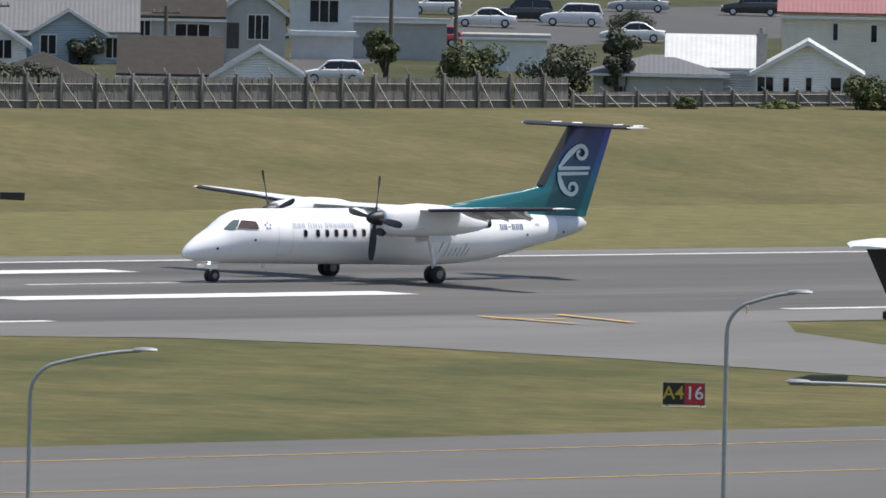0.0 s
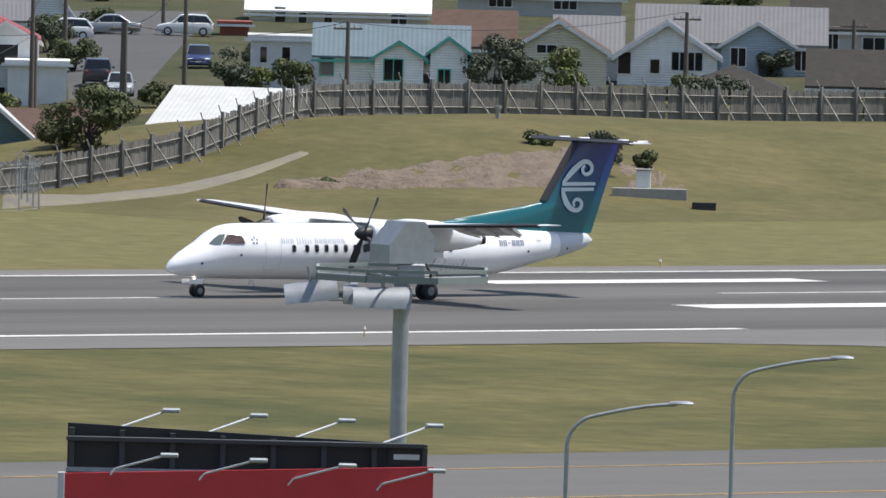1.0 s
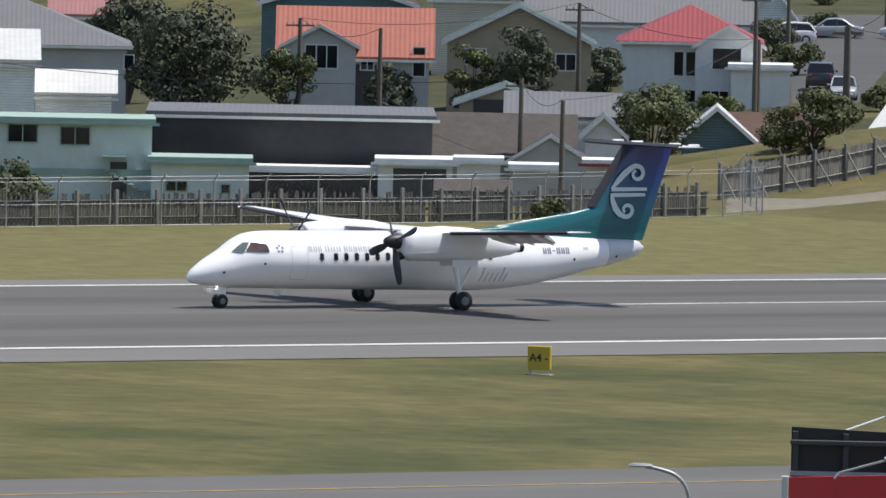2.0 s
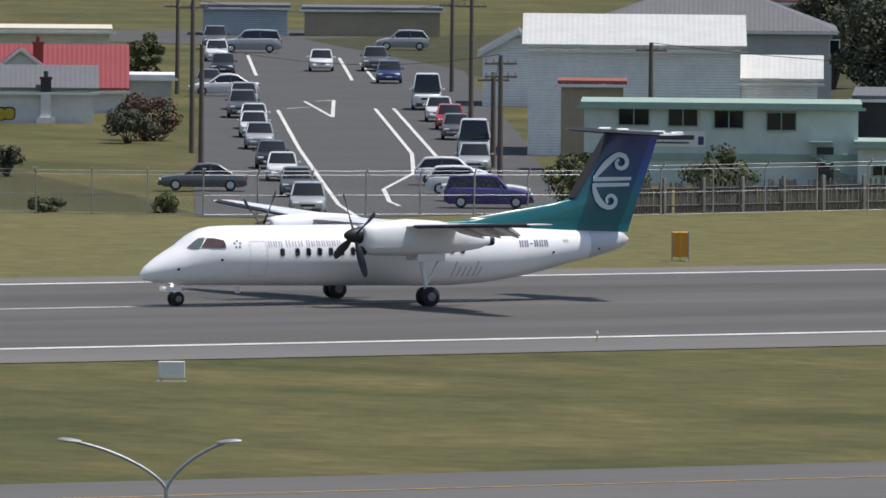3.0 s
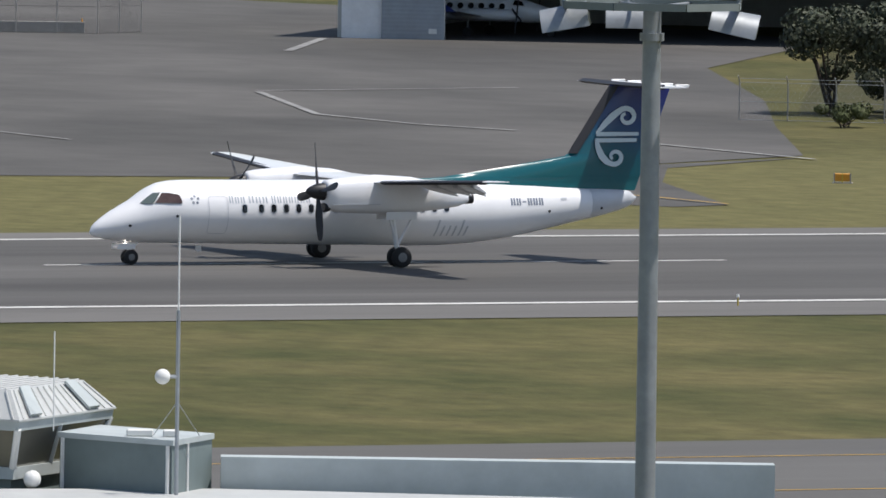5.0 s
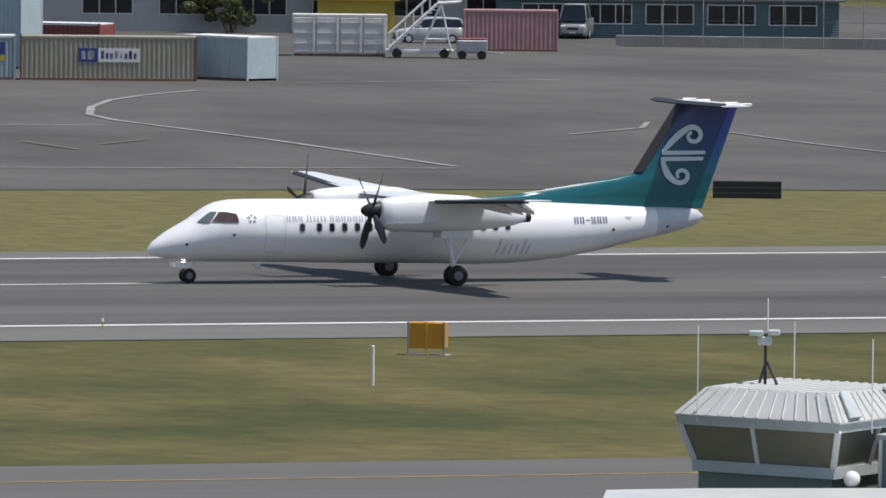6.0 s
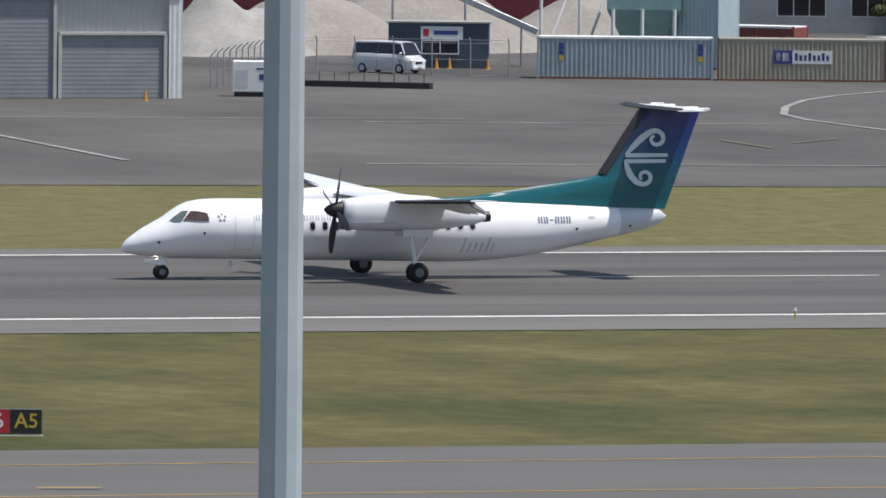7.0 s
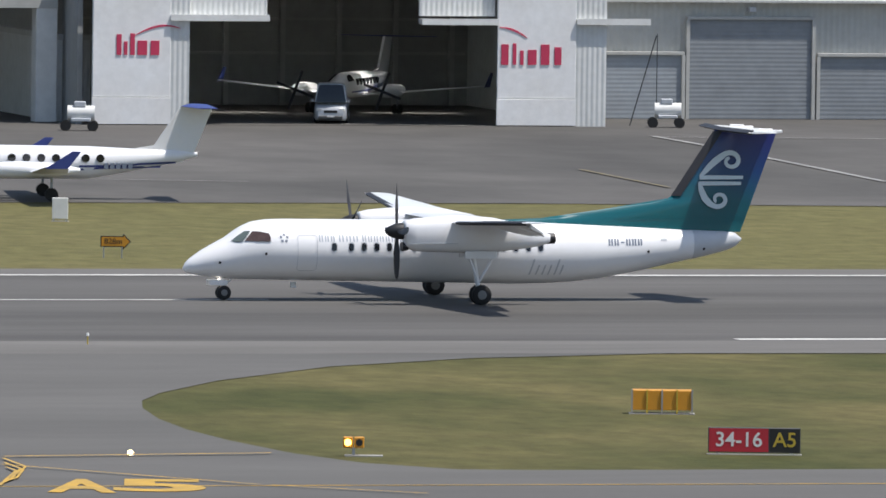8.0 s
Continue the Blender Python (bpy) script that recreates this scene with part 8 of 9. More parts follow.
# ---- small aeroplanes ----
def small_plane(x, y, z, yaw, label, L=13.0, span=16.0, stripe_mat=LABEL_BLUE, t_tail=True, scale=1.0):
    """A low-wing twin; the nose points along local -x."""
    top = thing("small_aeroplane", pose(x, y, z, 0, 0, yaw) @ Matrix.Scale(scale, 4), label, "aircraft")
    prof = [(0, 1.35, 0.03, 0.03), (0.5, 1.35, 0.25, 0.25), (1.6, 1.4, 0.45, 0.45), (2.8, 1.55, 0.62, 0.68), (3.8, 1.68, 0.7, 0.78), (8, 1.68, 0.7, 0.75), (10, 1.82, 0.5, 0.52), (12, 2.0, 0.25, 0.28), (13, 2.1, 0.06, 0.1)]
    bm = bmesh.new()
    loft(bm, [[(u * L / 13, w * math.sin(2 * math.pi * i / 20), c + h * math.cos(2 * math.pi * i / 20)) for i in range(20)] for u, c, w, h in prof])
    body = part("fuselage", bm, FUSELAGE_WHITE, top, smooth=50)
    for k in range(7):
        bm = bmesh.new()
        rod(bm, (4.4 + 0.68 * k, -0.735, 1.9), (4.4 + 0.68 * k, 0.735, 1.9), 0.19, n=12)
        part("cabin_window", bm, DARK_GLASS, body)
    bm = bmesh.new()
    loft(bm, [[(3.0, q * 0.66, 1.95), (3.7, q * 0.7, 2.0), (3.65, q * 0.45, 2.33), (3.2, q * 0.42, 2.2)] for q in (-1.02, 1.02)])
    part("windscreen", bm, DARK_GLASS, body)
    for z0, u0, u1 in ((1.28, 3.5, 11.3), (1.48, 7.5, 12.0)):
        bm = bmesh.new()
        for s in (-1, 1):
            pts = [(u0 + (u1 - u0) * i / 8, z0 + 0.04 * i * (0.6 if i > 4 else 0.25)) for i in range(9)]
            vs = []
            for u, z1 in pts:
                c, w, h = [np.interp(u, [q[0] for q in prof], [q[k] for q in prof]) for k in (1, 2, 3)]
                for dz in (0.0, 0.09):
                    t = max(-0.99, min(0.99, (z1 + dz - c) / h))
                    vs.append(bm.verts.new((u, s * (w * math.sqrt(1 - t * t) + 0.012), z1 + dz)))
            for i in range(8):
                bm.faces.new((vs[2 * i], vs[2 * i + 2], vs[2 * i + 3], vs[2 * i + 1]))
        part("stripe", bm, stripe_mat, body, "blue body stripe")
    bm = bmesh.new()
    loft(bm, [foil(q, 4.9 + 0.06 * abs(q), 2.1 - 0.13 * abs(q), 1.05 + 0.09 * abs(q), 0.13) for q in (-span / 2, -2.5, 0, 2.5, span / 2)])
    part("wing", bm, FUSELAGE_WHITE, top, smooth=40)
    for s in (-1, 1):
        q = s * span / 2
        bm = bmesh.new()
        slab(bm, [(5.35, 1.7), (6.4, 1.7), (7.0, 2.5), (6.6, 2.5)], -0.03, 0.03, pose(0, q, 0, 90))
        part("winglet", bm, stripe_mat, top)
        bm = bmesh.new()
        loft(bm, [[(u, s * 2.6 + r * math.sin(2 * math.pi * i / 14), 1.42 + r * 0.9 * math.cos(2 * math.pi * i / 14)) for i in range(14)] for u, r in ((3.0, 0.2), (3.3, 0.38), (4.6, 0.45), (6.4, 0.36), (7.4, 0.1))])
        nac = part("engine_nacelle", bm, FUSELAGE_WHITE, top, smooth=50)
        for k in range(4):
            part("blade", boxes(((2.9, s * 2.6 - 0.08, 1.42), (2.96, s * 2.6 + 0.08, 2.6)), bevel=0.02), BOOT, nac,
                 m=Matrix.Translation((0, s * 2.6, 1.42)) @ pose(0, 0, 0, 90 * k + 20) @ Matrix.Translation((0, -s * 2.6, -1.42)))
        bm = bmesh.new()
        rod(bm, (6.1, s * 2.6, 1.2), (6.1, s * 2.6, 0.3), 0.06, n=8)
        leg = part("gear_leg", bm, STEEL, top)
        for w in (-0.14, 0.14):
            bm = bmesh.new()
            rod(bm, (6.1, s * 2.6 + w - 0.09, 0.3), (6.1, s * 2.6 + w + 0.09, 0.3), 0.3, n=16)
            part("wheel", bm, RUBBER, leg, smooth=40)
    bm = bmesh.new()
    rod(bm, (1.4, 0, 1.1), (1.4, 0, 0.25), 0.05, n=8)
    leg = part("nose_gear", bm, STEEL, top)
    bm = bmesh.new()
    rod(bm, (1.4, -0.09, 0.25), (1.4, 0.09, 0.25), 0.25, n=14)
    part("wheel", bm, RUBBER, leg, smooth=40)
    bm = bmesh.new()
    slab(bm, [(9.0, 2.15), (11.0, 2.5), (12.2, 4.3), (13.7, 4.3), (12.8, 2.1)], -0.07, 0.07, pose(0, 0, 0, 90))
    fin = part("tail_fin", bm, FUSELAGE_WHITE, top)
    bm = bmesh.new()
    loft(bm, [foil(q, 12.2 + 0.22 * abs(q), 1.5 - 0.22 * abs(q), 4.3, 0.1) for q in (-2.8, 0, 2.8)])
    part("tailplane", bm, stripe_mat, top, "blue-edged white tailplane", smooth=40)
    bm = bmesh.new()
    slab(bm, [(10.3, 1.5), (12.4, 1.75), (12.3, 1.95), (10.5, 1.85)], -0.05, 0.05, pose(0, 0, 0, 90))
    part("ventral_fin", bm, FUSELAGE_WHITE, top)
    for k in range(5):
        u = 8.65 + 0.28 * k
        part("registration_bar", boxes(((u, -0.71 + 0.03 * k, 1.42), (u + 0.2, -0.67 + 0.03 * k, 1.68))), LETTER_BLUE, body)
    return top


small_plane(114.8, 572.8, 0.03, -8, "white twin-engined light aircraft with blue stripes", scale=1.06)
small_plane(160.5, 676, 0.03, 60, "white light aircraft parked inside the dim hangar")
small_plane(345.5, 742, 0.0, 140, "white business aircraft parked in the dark hangar")
car(158.3, 665.5, 0.03, 75, (0.45, 0.47, 0.5), "truck", "small pale service truck in the hangar doorway", "truck")


# ---- the near side: lamps, masts, hoarding, control cab ----
arc_lamp(197.35, 248.07, 0, 10.82, -38.5, 2.5, 0, rise=1.05)
arc_lamp(209.58, 237.83, 0, 12.45, -41.4, 1.55, 0, rise=0.95)
arc_lamp(213.1, 234.6, 0, 10.4, 138, 3.0, 0, rise=0.5)
arc_lamp(184.4, 237.9, 0, 10.42, -38, 2.5, 0, rise=1.05)
arc_lamp(172.7, 245.3, 0, 8.73, 145, 1.0, 0, rise=0.75)
arc_lamp(178.82, 240.88, 0, 8.98, -36.5, 1.7, 0, rise=0.95)
lamp = arc_lamp(148.85, 260.47, 0, 8.55, -29.4, 2.0, 0, "slim twin-armed white street lamp", rise=1.1, r=0.05, arms=(1.32, -2.1))


def floodlight_mast(x, y, yaw, top_z, r, ring, label, housing, hoods):
    top = thing("floodlight_mast", pose(x, y, 0, 0, 0, yaw), label, "floodlight mast")
    RING = paint("dull_green_steel", (0.22, 0.25, 0.24), 0.6)
    bm = bmesh.new()
    rod(bm, (0, 0, 0), (0, 0, top_z + 0.6), r * 1.25, r, 16)
    part("mast", bm, STEEL, top, smooth=40)
    bm = bmesh.new()
    rod(bm, (0, 0, top_z - 0.05), (0, 0, top_z + 0.1), r * 1.35, n=16)
    part("collar", bm, STEEL, top, smooth=40)
    zr = top_z + 0.62
    for z, q in ((zr, 0.07), (zr + 0.18, 0.035)):
        bm = bmesh.new()
        pts = [(ring * math.cos(math.pi / 8 + k * math.pi / 4), ring * math.sin(math.pi / 8 + k * math.pi / 4)) for k in range(8)]
        for a, b in zip(pts, pts[1:] + pts[:1]):
            d = Vector((b[0] - a[0], b[1] - a[1]))
            box(bm, (0, -0.035, -q), (d.length, 0.035, q), 0, pose(a[0], a[1], z, 0, 0, math.degrees(math.atan2(d.y, d.x))))
        tagged(part("ring_rail", bm, RING, top), kind="stuff")
    for k in range(8):
        a = math.pi / 8 + k * math.pi / 4
        part("spoke", rods(((0, 0, zr - 0.05), (ring * math.cos(a), ring * math.sin(a), zr)), r=0.035), STEEL, top)
    if housing:
        bm = bmesh.new()
        slab(bm, [(-0.55, 0.0), (0.5, 0.0), (0.55, 0.55), (0.3, 0.9), (-0.15, 0.9), (-0.55, 0.4)], -0.45, 0.45, pose(0, 0, zr + 0.3, 90, 0, 28))
        h = part("winch_housing", bm, STEEL, top, "galvanised weathered housing on the mast head")
        part("lower_box", boxes(((-0.1, -0.4, zr), (0.5, 0.35, zr + 0.3)), bevel=0.03), STEEL, top)
        for q in (0.35, 0.5):
            part("cable_loop", rods(((q, -0.3, zr + 0.3), (q + 0.12, -0.35, zr + 0.1)), ((q + 0.12, -0.35, zr + 0.1), (q + 0.1, -0.3, zr - 0.1)), r=0.03), BLACK, top)
    for u, v, w, zz, tilt in hoods:
        bm = bmesh.new()
        rings = []
        for i in range(9):
            a = math.pi * i / 8
            rings.append([(-w / 2, -0.42 * math.cos(a), 0.42 * math.sin(a)), (w / 2, -0.5 * math.cos(a), 0.46 * math.sin(a)), (w / 2, -0.46 * math.cos(a), 0.42 * math.sin(a)), (-w / 2, -0.38 * math.cos(a), 0.38 * math.sin(a))])
        loft(bm, rings)
        hd = part("floodlight_hood", bm, STEEL, top, "grey curved floodlight hood", smooth=35, m=pose(u, v, zz, 0, tilt, 0))
        part("bracket", rods(((0, 0, 0.4), (0.0, 0.0, 0.75)), r=0.04), STEEL, hd)
        part("reflector", boxes(((-w / 2 + 0.05, -0.36, 0.0), (w / 2 - 0.05, 0.36, 0.06)), bevel=0.02), GREY_PAINT, hd)
    return top


floodlight_mast(168.66, 223.5, -37.2, 13.45, 0.17, 1.95, "tall galvanised floodlight mast with octagonal lamp ring and box head", True,
                [(-1.9, 0.1, 1.15, 13.5, -8), (-0.4, -0.5, 1.25, 13.42, 0), (-1.1, 0.6, 0.3, 13.45, 0)])
floodlight_mast(104.75, 221.4, -26.9, 17.95, 0.17, 1.75, "tall pale floodlight mast with a ring of lamps", False,
                [(-1.6, 0.0, 0.9, 18.1, -10), (1.5, 0.0, 0.9, 18.05, 12), (-0.5, 1.3, 0.8, 18.1, 0)])


POLE_PAINT = paint("weathered_pale_pole_paint", (0.42, 0.47, 0.52), 0.5)


def near_mast():
    top = thing("light_pole", pose(27.3, 96.2, 0), "thick pale grey octagonal steel lighting pole", "lighting pole")
    bm = bmesh.new()
    rod(bm, (0, 0, 0), (0, 0, 34), 0.3, 0.21, 12)
    part("pole", bm, POLE_PAINT, top, smooth=20)
    part("base_plate", boxes(((-0.45, -0.45, 0), (0.45, 0.45, 0.08)), bevel=0.02), POLE_PAINT, top)
    part("access_door", boxes(((-0.12, -0.32, 0.8), (0.12, -0.27, 1.6)), bevel=0.01), POLE_PAINT, top)


near_mast()


def lattice_mast():
    top = thing("lattice_mast", pose(103.62, 205.34, 0, 0, 0, -27.7), "slender grey triangular lattice mast with crossbar", "antenna mast")
    w = 0.24
    legs = [(-w, -0.14), (w, -0.14), (0, 0.28)]
    for x, y in legs:
        part("leg", rods(((x, y, 0), (x, y, 16.3)), r=0.028), STEEL, top)
    n = 34
    for k in range(n):
        z0, z1 = 16.3 * k / n, 16.3 * (k + 1) / n
        for i in range(3):
            a, b = legs[i], legs[(i + 1) % 3]
            if k % 2:
                a, b = b, a
            part("lacing", rods(((*a, z0), (*b, z1)), r=0.014, n=5), STEEL, top)
    part("head_plate", boxes(((-0.3, -0.25, 16.28), (0.3, 0.35, 16.34))), STEEL, top)
    part("crossbar", rods(((-0.6, 0, 16.3), (0.65, 0, 16.3)), ((-0.6, 0, 16.3), (-0.6, 0, 16.05)), ((0.65, 0, 16.3), (0.65, 0, 16.05)), r=0.025), STEEL, top)
    part("aerial", rods(((-0.03, 0, 16.3), (-0.03, 0, 17.0)), r=0.03), CONTAINER["rust"], top, "rusty short aerial")
    part("side_arm", rods(((-0.62, -0.1, 12.04), (-0.2, -0.1, 12.04)), r=0.05), STEEL, top)
    part("guy_wire", rods(((0.65, 0, 16.1), (0.6, 0.0, 8.0)), r=0.008), STEEL, top)


lattice_mast()


def hoarding():
    HOARD_RED = paint("hoarding_red", (0.5, 0.028, 0.04), 0.45, second=(0.44, 0.025, 0.035))
    top = thing("billboard", pose(145.47, 203.32, 0, 0, 0, -36.3), "large red billboard with a black frame and lamp arms", "billboard")
    bm = bmesh.new()
    slab(bm, [(0, 6.5), (7.05, 6.5), (7.05, 11.68), (0, 11.4)], -0.06, 0.06, pose(0, 0, 0, 90))
    part("red_face", bm, HOARD_RED, top, "plain red display panel")
    part("edge_trim", boxes(((-0.13, -0.09, 6.5), (0.0, 0.09, 11.42)), bevel=0.01), GREY_PAINT, top)
    bm = bmesh.new()
    slab(bm, [(0.02, 6.6), (6.95, 6.6), (6.95, 12.0), (0.02, 12.28)], -0.05, 0.05, pose(0, 1.7, 0, 90))
    part("black_face", bm, BLACK, top, "back of the second display panel")
    part("name_plate", boxes(((6.2, 1.55, 11.6), (6.95, 1.62, 11.95))), BLACK, top)
    part("name_bar", boxes(((6.3, 1.53, 11.72), (6.8, 1.55, 11.82))), TRIM_WHITE, top)
    for k in range(8):
        u = 0.1 + 6.8 * k / 7
        part("upright", boxes(((u - 0.05, 1.45, 7), (u + 0.05, 1.63, 12.2 - 0.035 * u))), CHARCOAL, top)
    for z in (11.35, 11.95):
        part("frame_rail", boxes(((0.0, 1.35, z), (6.9, 1.5, z + 0.09)), bevel=0.01), STEEL if z < 11.9 else CHARCOAL, top)
    part("catwalk", boxes(((0.1, 0.3, 11.1), (6.9, 1.2, 11.16))), CHARCOAL, top, "dark mesh catwalk")
    for u in (1.4, 5.4):
        bm = bmesh.new()
        rod(bm, (u, 0.8, 0), (u, 0.8, 11), 0.25, n=14)
        part("post", bm, STEEL, top, smooth=40)
        part("tie", boxes(((u - 0.08, -0.02, 9), (u + 0.08, 1.66, 9.2))), STEEL, top)
    for k in range(4):
        u = 0.87 + 1.7 * k
        z = 12.2 - 0.035 * u
        for y0, dz in ((1.75, 0.0), (-0.05, -0.68)):
            arm = part("lamp_arm", rods(((u, y0, z + dz - 0.1), (u + 0.1, y0, z + dz + 0.02)), ((u + 0.1, y0, z + dz + 0.02), (u + 1.05, y0 + (0.9 if y0 > 1 else -0.7), z + dz + 0.33)), r=0.022), GREY_PAINT, top)
            part("lamp_head", boxes(((u + 0.95, y0 + (0.7 if y0 > 1 else -0.9), z + dz + 0.3), (u + 1.3, y0 + (1.0 if y0 > 1 else -0.6), z + dz + 0.38)), bevel=0.02), STEEL, arm)


hoarding()


def control_cab():
    CAB_WALL = paint("grey_green_panel", (0.16, 0.2, 0.2), 0.6)
    CAB_TRIM = paint("pale_grey_trim", (0.45, 0.49, 0.49), 0.55)
    CAB_ROOF = paint("white_seam_roof", (0.5, 0.51, 0.5), 0.5)
    # the beige base colour stands in for reflections and the view through the panes
    CAB_GLASS = material("cab_glass_with_view_tone", (0.2, 0.185, 0.15), 0.15, spot=0.1, scale=0.8, bump=0.0, spec=0.6)
    top = thing("control_cab", pose(106.59, 266.48, 0, 0, 0, -22.8), "small grey-green control cab with sloping windows and white roof", "control tower")
    A, B, C, D = Vector((0, 2.7)), Vector((3.84, -0.4)), Vector((5.93, 4.8)), Vector((2.1, 7.9))
    mid = (A + B + C + D) / 4
    def quad(k, z, s=1.0):
        return [tuple(mid + (p - mid) * s) + (z,) for p in (A, B, C, D)]
    bm = bmesh.new()
    loft(bm, [quad(0, 0, 0.82), quad(0, 6.95, 0.82)])
    base = part("base_wall", bm, CAB_WALL, top)
    bm = bmesh.new()
    loft(bm, [quad(0, 6.72, 0.87), quad(0, 6.98, 0.87)])
    part("sill", bm, CAB_TRIM, top)
    bm = bmesh.new()
    loft(bm, [quad(0, 6.98, 0.845), quad(0, 7.86, 0.965)])
    part("glazing", bm, CAB_GLASS, top, "sloping cab glazing with reflection and view put into its colour")
    lo, hi = quad(0, 6.98, 0.855), quad(0, 7.86, 0.975)
    for i in range(4):
        for f in (0.0, 0.46):
            a = Vector(lo[i]).lerp(Vector(lo[(i + 1) % 4]), f)
            b = Vector(hi[i]).lerp(Vector(hi[(i + 1) % 4]), f)
            part("mullion", rods((a, b), r=0.085 if f == 0 else 0.06, n=6), TRIM_WHITE, top)
    bm = bmesh.new()
    loft(bm, [quad(0, 7.82, 0.99), quad(0, 8.03, 1.0)])
    part("fascia", bm, CAB_TRIM, top)
    bm = bmesh.new()
    loft(bm, [quad(0, 8.03, 1.02), quad(0, 8.07, 1.02), quad(0, 8.63, 0.79), quad(0, 8.68, 0.77)])
    roof = part("roof", bm, CAB_ROOF, top, "white standing-seam roof")
    lo, hi = quad(0, 8.09, 1.02), quad(0, 8.66, 0.79)
    for i in range(4):
        for k in range(13):
            f = (k + 0.5) / 13
            part("seam", rods((Vector(lo[i]).lerp(Vector(lo[(i + 1) % 4]), f), Vector(hi[i]).lerp(Vector(hi[(i + 1) % 4]), f)), r=0.022, n=4), CAB_ROOF, roof)
    for k in range(13):
        a, b = Vector(quad(0, 8.69, 0.77)[0]), Vector(quad(0, 8.69, 0.77)[1])
        c, d = Vector(quad(0, 8.69, 0.77)[3]), Vector(quad(0, 8.69, 0.77)[2])
        f = (k + 0.5) / 13
        part("seam", rods((a.lerp(b, f), c.lerp(d, f)), r=0.02, n=4), CAB_ROOF, roof)
    for f0, f1 in ((0.1, 0.22), (0.7, 0.82)):
        s = [Vector(lo[1]).lerp(Vector(lo[2]), f0), Vector(lo[1]).lerp(Vector(lo[2]), f1), Vector(hi[1]).lerp(Vector(hi[2]), f1), Vector(hi[1]).lerp(Vector(hi[2]), f0)]
        bm = bmesh.new()
        loft(bm, [[p + Vector((0, 0, 0.03)) for p in s], [p + Vector((0.03, -0.03, 0.08)) for p in s]])
        part("roof_hatch", bm, CAB_TRIM, roof)
    # camera tripod and whips
    part("camera_mast", rods(((2.05, 4.4, 8.65), (2.05, 4.4, 9.85)), ((1.9, 4.2, 8.65), (2.07, 4.4, 9.2)), ((2.35, 4.2, 8.65), (2.1, 4.4, 9.2)), r=0.035), DARK_METAL, top)
    part("camera_head", boxes(((1.65, 4.2, 9.82), (2.0, 4.4, 9.95)), ((2.1, 4.2, 9.84), (2.4, 4.45, 9.97)), ((1.85, 4.3, 9.6), (2.2, 4.5, 9.8)), bevel=0.03), CAB_TRIM, top)
    for x, y, z0, z1 in ((0.5, 2.3, 7.9, 10.15), (2.72, 5.6, 8.6, 10.1), (4.6, 0.2, 7.8, 10.0), (2.1, 4.5, 9.9, 10.7)):
        part("whip_aerial", rods(((x, y, z0), (x, y, z1)), r=0.016, n=5), TRIM_WHITE, top)
    # annex
    N, P, Q = Vector((7.2, -1.6)), Vector((4.75, 0.9)), Vector((8.1, 1.1))
    R = P + Q - N
    def ann(z, s=1.0):
        c = (P + Q) / 2
        return [tuple(c + (p - c) * s) + (z,) for p in (P, N, Q, R)]
    bm = bmesh.new()
    loft(bm, [ann(0), ann(7.62)])
    annex = part("annex_wall", bm, CAB_WALL, top, "grey-green windowless annex")
    bm = bmesh.new()
    loft(bm, [ann(7.62, 1.03), ann(7.74, 1.03)])
    part("annex_roof", bm, CAB_TRIM, annex)
    for f in (0.03, 0.97):
        a = P.lerp(N, f)
        part("corner_trim", rods(((a.x - 0.02, a.y - 0.03, 0), (a.x - 0.02, a.y - 0.03, 7.62)), r=0.05, n=6), TRIM_WHITE, annex)
    part("side_panel", rods(((N.x + 0.35, N.y + 1.0, 0), (N.x + 0.35, N.y + 1.0, 7.62)), r=0.04, n=6), TRIM_WHITE, annex)
    mast = part("aerial_mast", rods(((7.3, -1.8, 4), (7.3, -1.8, 10.6)), r=0.045), STEEL, top, "dark aerial mast fixed to the annex")
    part("aerial_tip", rods(((7.3, -1.8, 10.6), (7.3, -1.8, 12.7)), r=0.022), TRIM_WHITE, mast)
    bm = bmesh.new()
    bmesh.ops.create_uvsphere(bm, u_segments=16, v_segments=10, radius=0.17, matrix=Matrix.Translation((6.97, -1.9, 9.15)))
    part("dome_camera", bm, TRIM_WHITE, mast, "white dome camera", smooth=60)
    part("dome_arm", rods(((7.0, -1.85, 9.15), (7.3, -1.8, 9.15)), r=0.04), STEEL, mast)
    for q in (-0.5, 0.5):
        part("stay", rods(((7.3, -1.8, 8.6), (7.3 + q, -0.6, 7.8)), r=0.012, n=4), STEEL, mast)
    part("roof_camera", boxes(((6.2, -0.4, 7.74), (6.8, -0.1, 7.9)), ((7.0, -0.5, 7.74), (7.3, -0.2, 7.9)), bevel=0.03), TRIM_WHITE, annex)
    bm = bmesh.new()
    bmesh.ops.create_uvsphere(bm, u_segments=14, v_segments=8, radius=0.2, matrix=Matrix.Translation((4.15, -0.1, 6.75)))
    rod(bm, (4.15, 0, 6.75), (4.1, 0.5, 6.75), 0.06, n=8)
    part("wall_lamp", bm, TRIM_WHITE, base, smooth=60)
    part("vent_box", boxes(((4.9, -0.1, 6.2), (5.4, 0.4, 6.5)), bevel=0.03), TRIM_WHITE, annex)
    t2 = thing("flat_roof_building", pose(106.59, 266.48, 0, 0, 0, -22.8), "low building with a pale flat roof beside the cab", "building")
    bm = bmesh.new()
    slab(bm, [(8.2, 0.5), (20.5, -2.0), (20.5, -18), (-1.5, -18), (-1.5, -2.0), (0.8, -1.0)], 0, 6.5)
    part("wall", bm, WALL_PALE, t2)
    bm = bmesh.new()
    slab(bm, [(8.3, 1.5), (20.5, 1.0), (20.5, 0.2), (8.3, 0.7)], 6.3, 7.25)
    part("parapet", bm, CAB_TRIM, t2, "pale parapet edge")
    bm = bmesh.new()
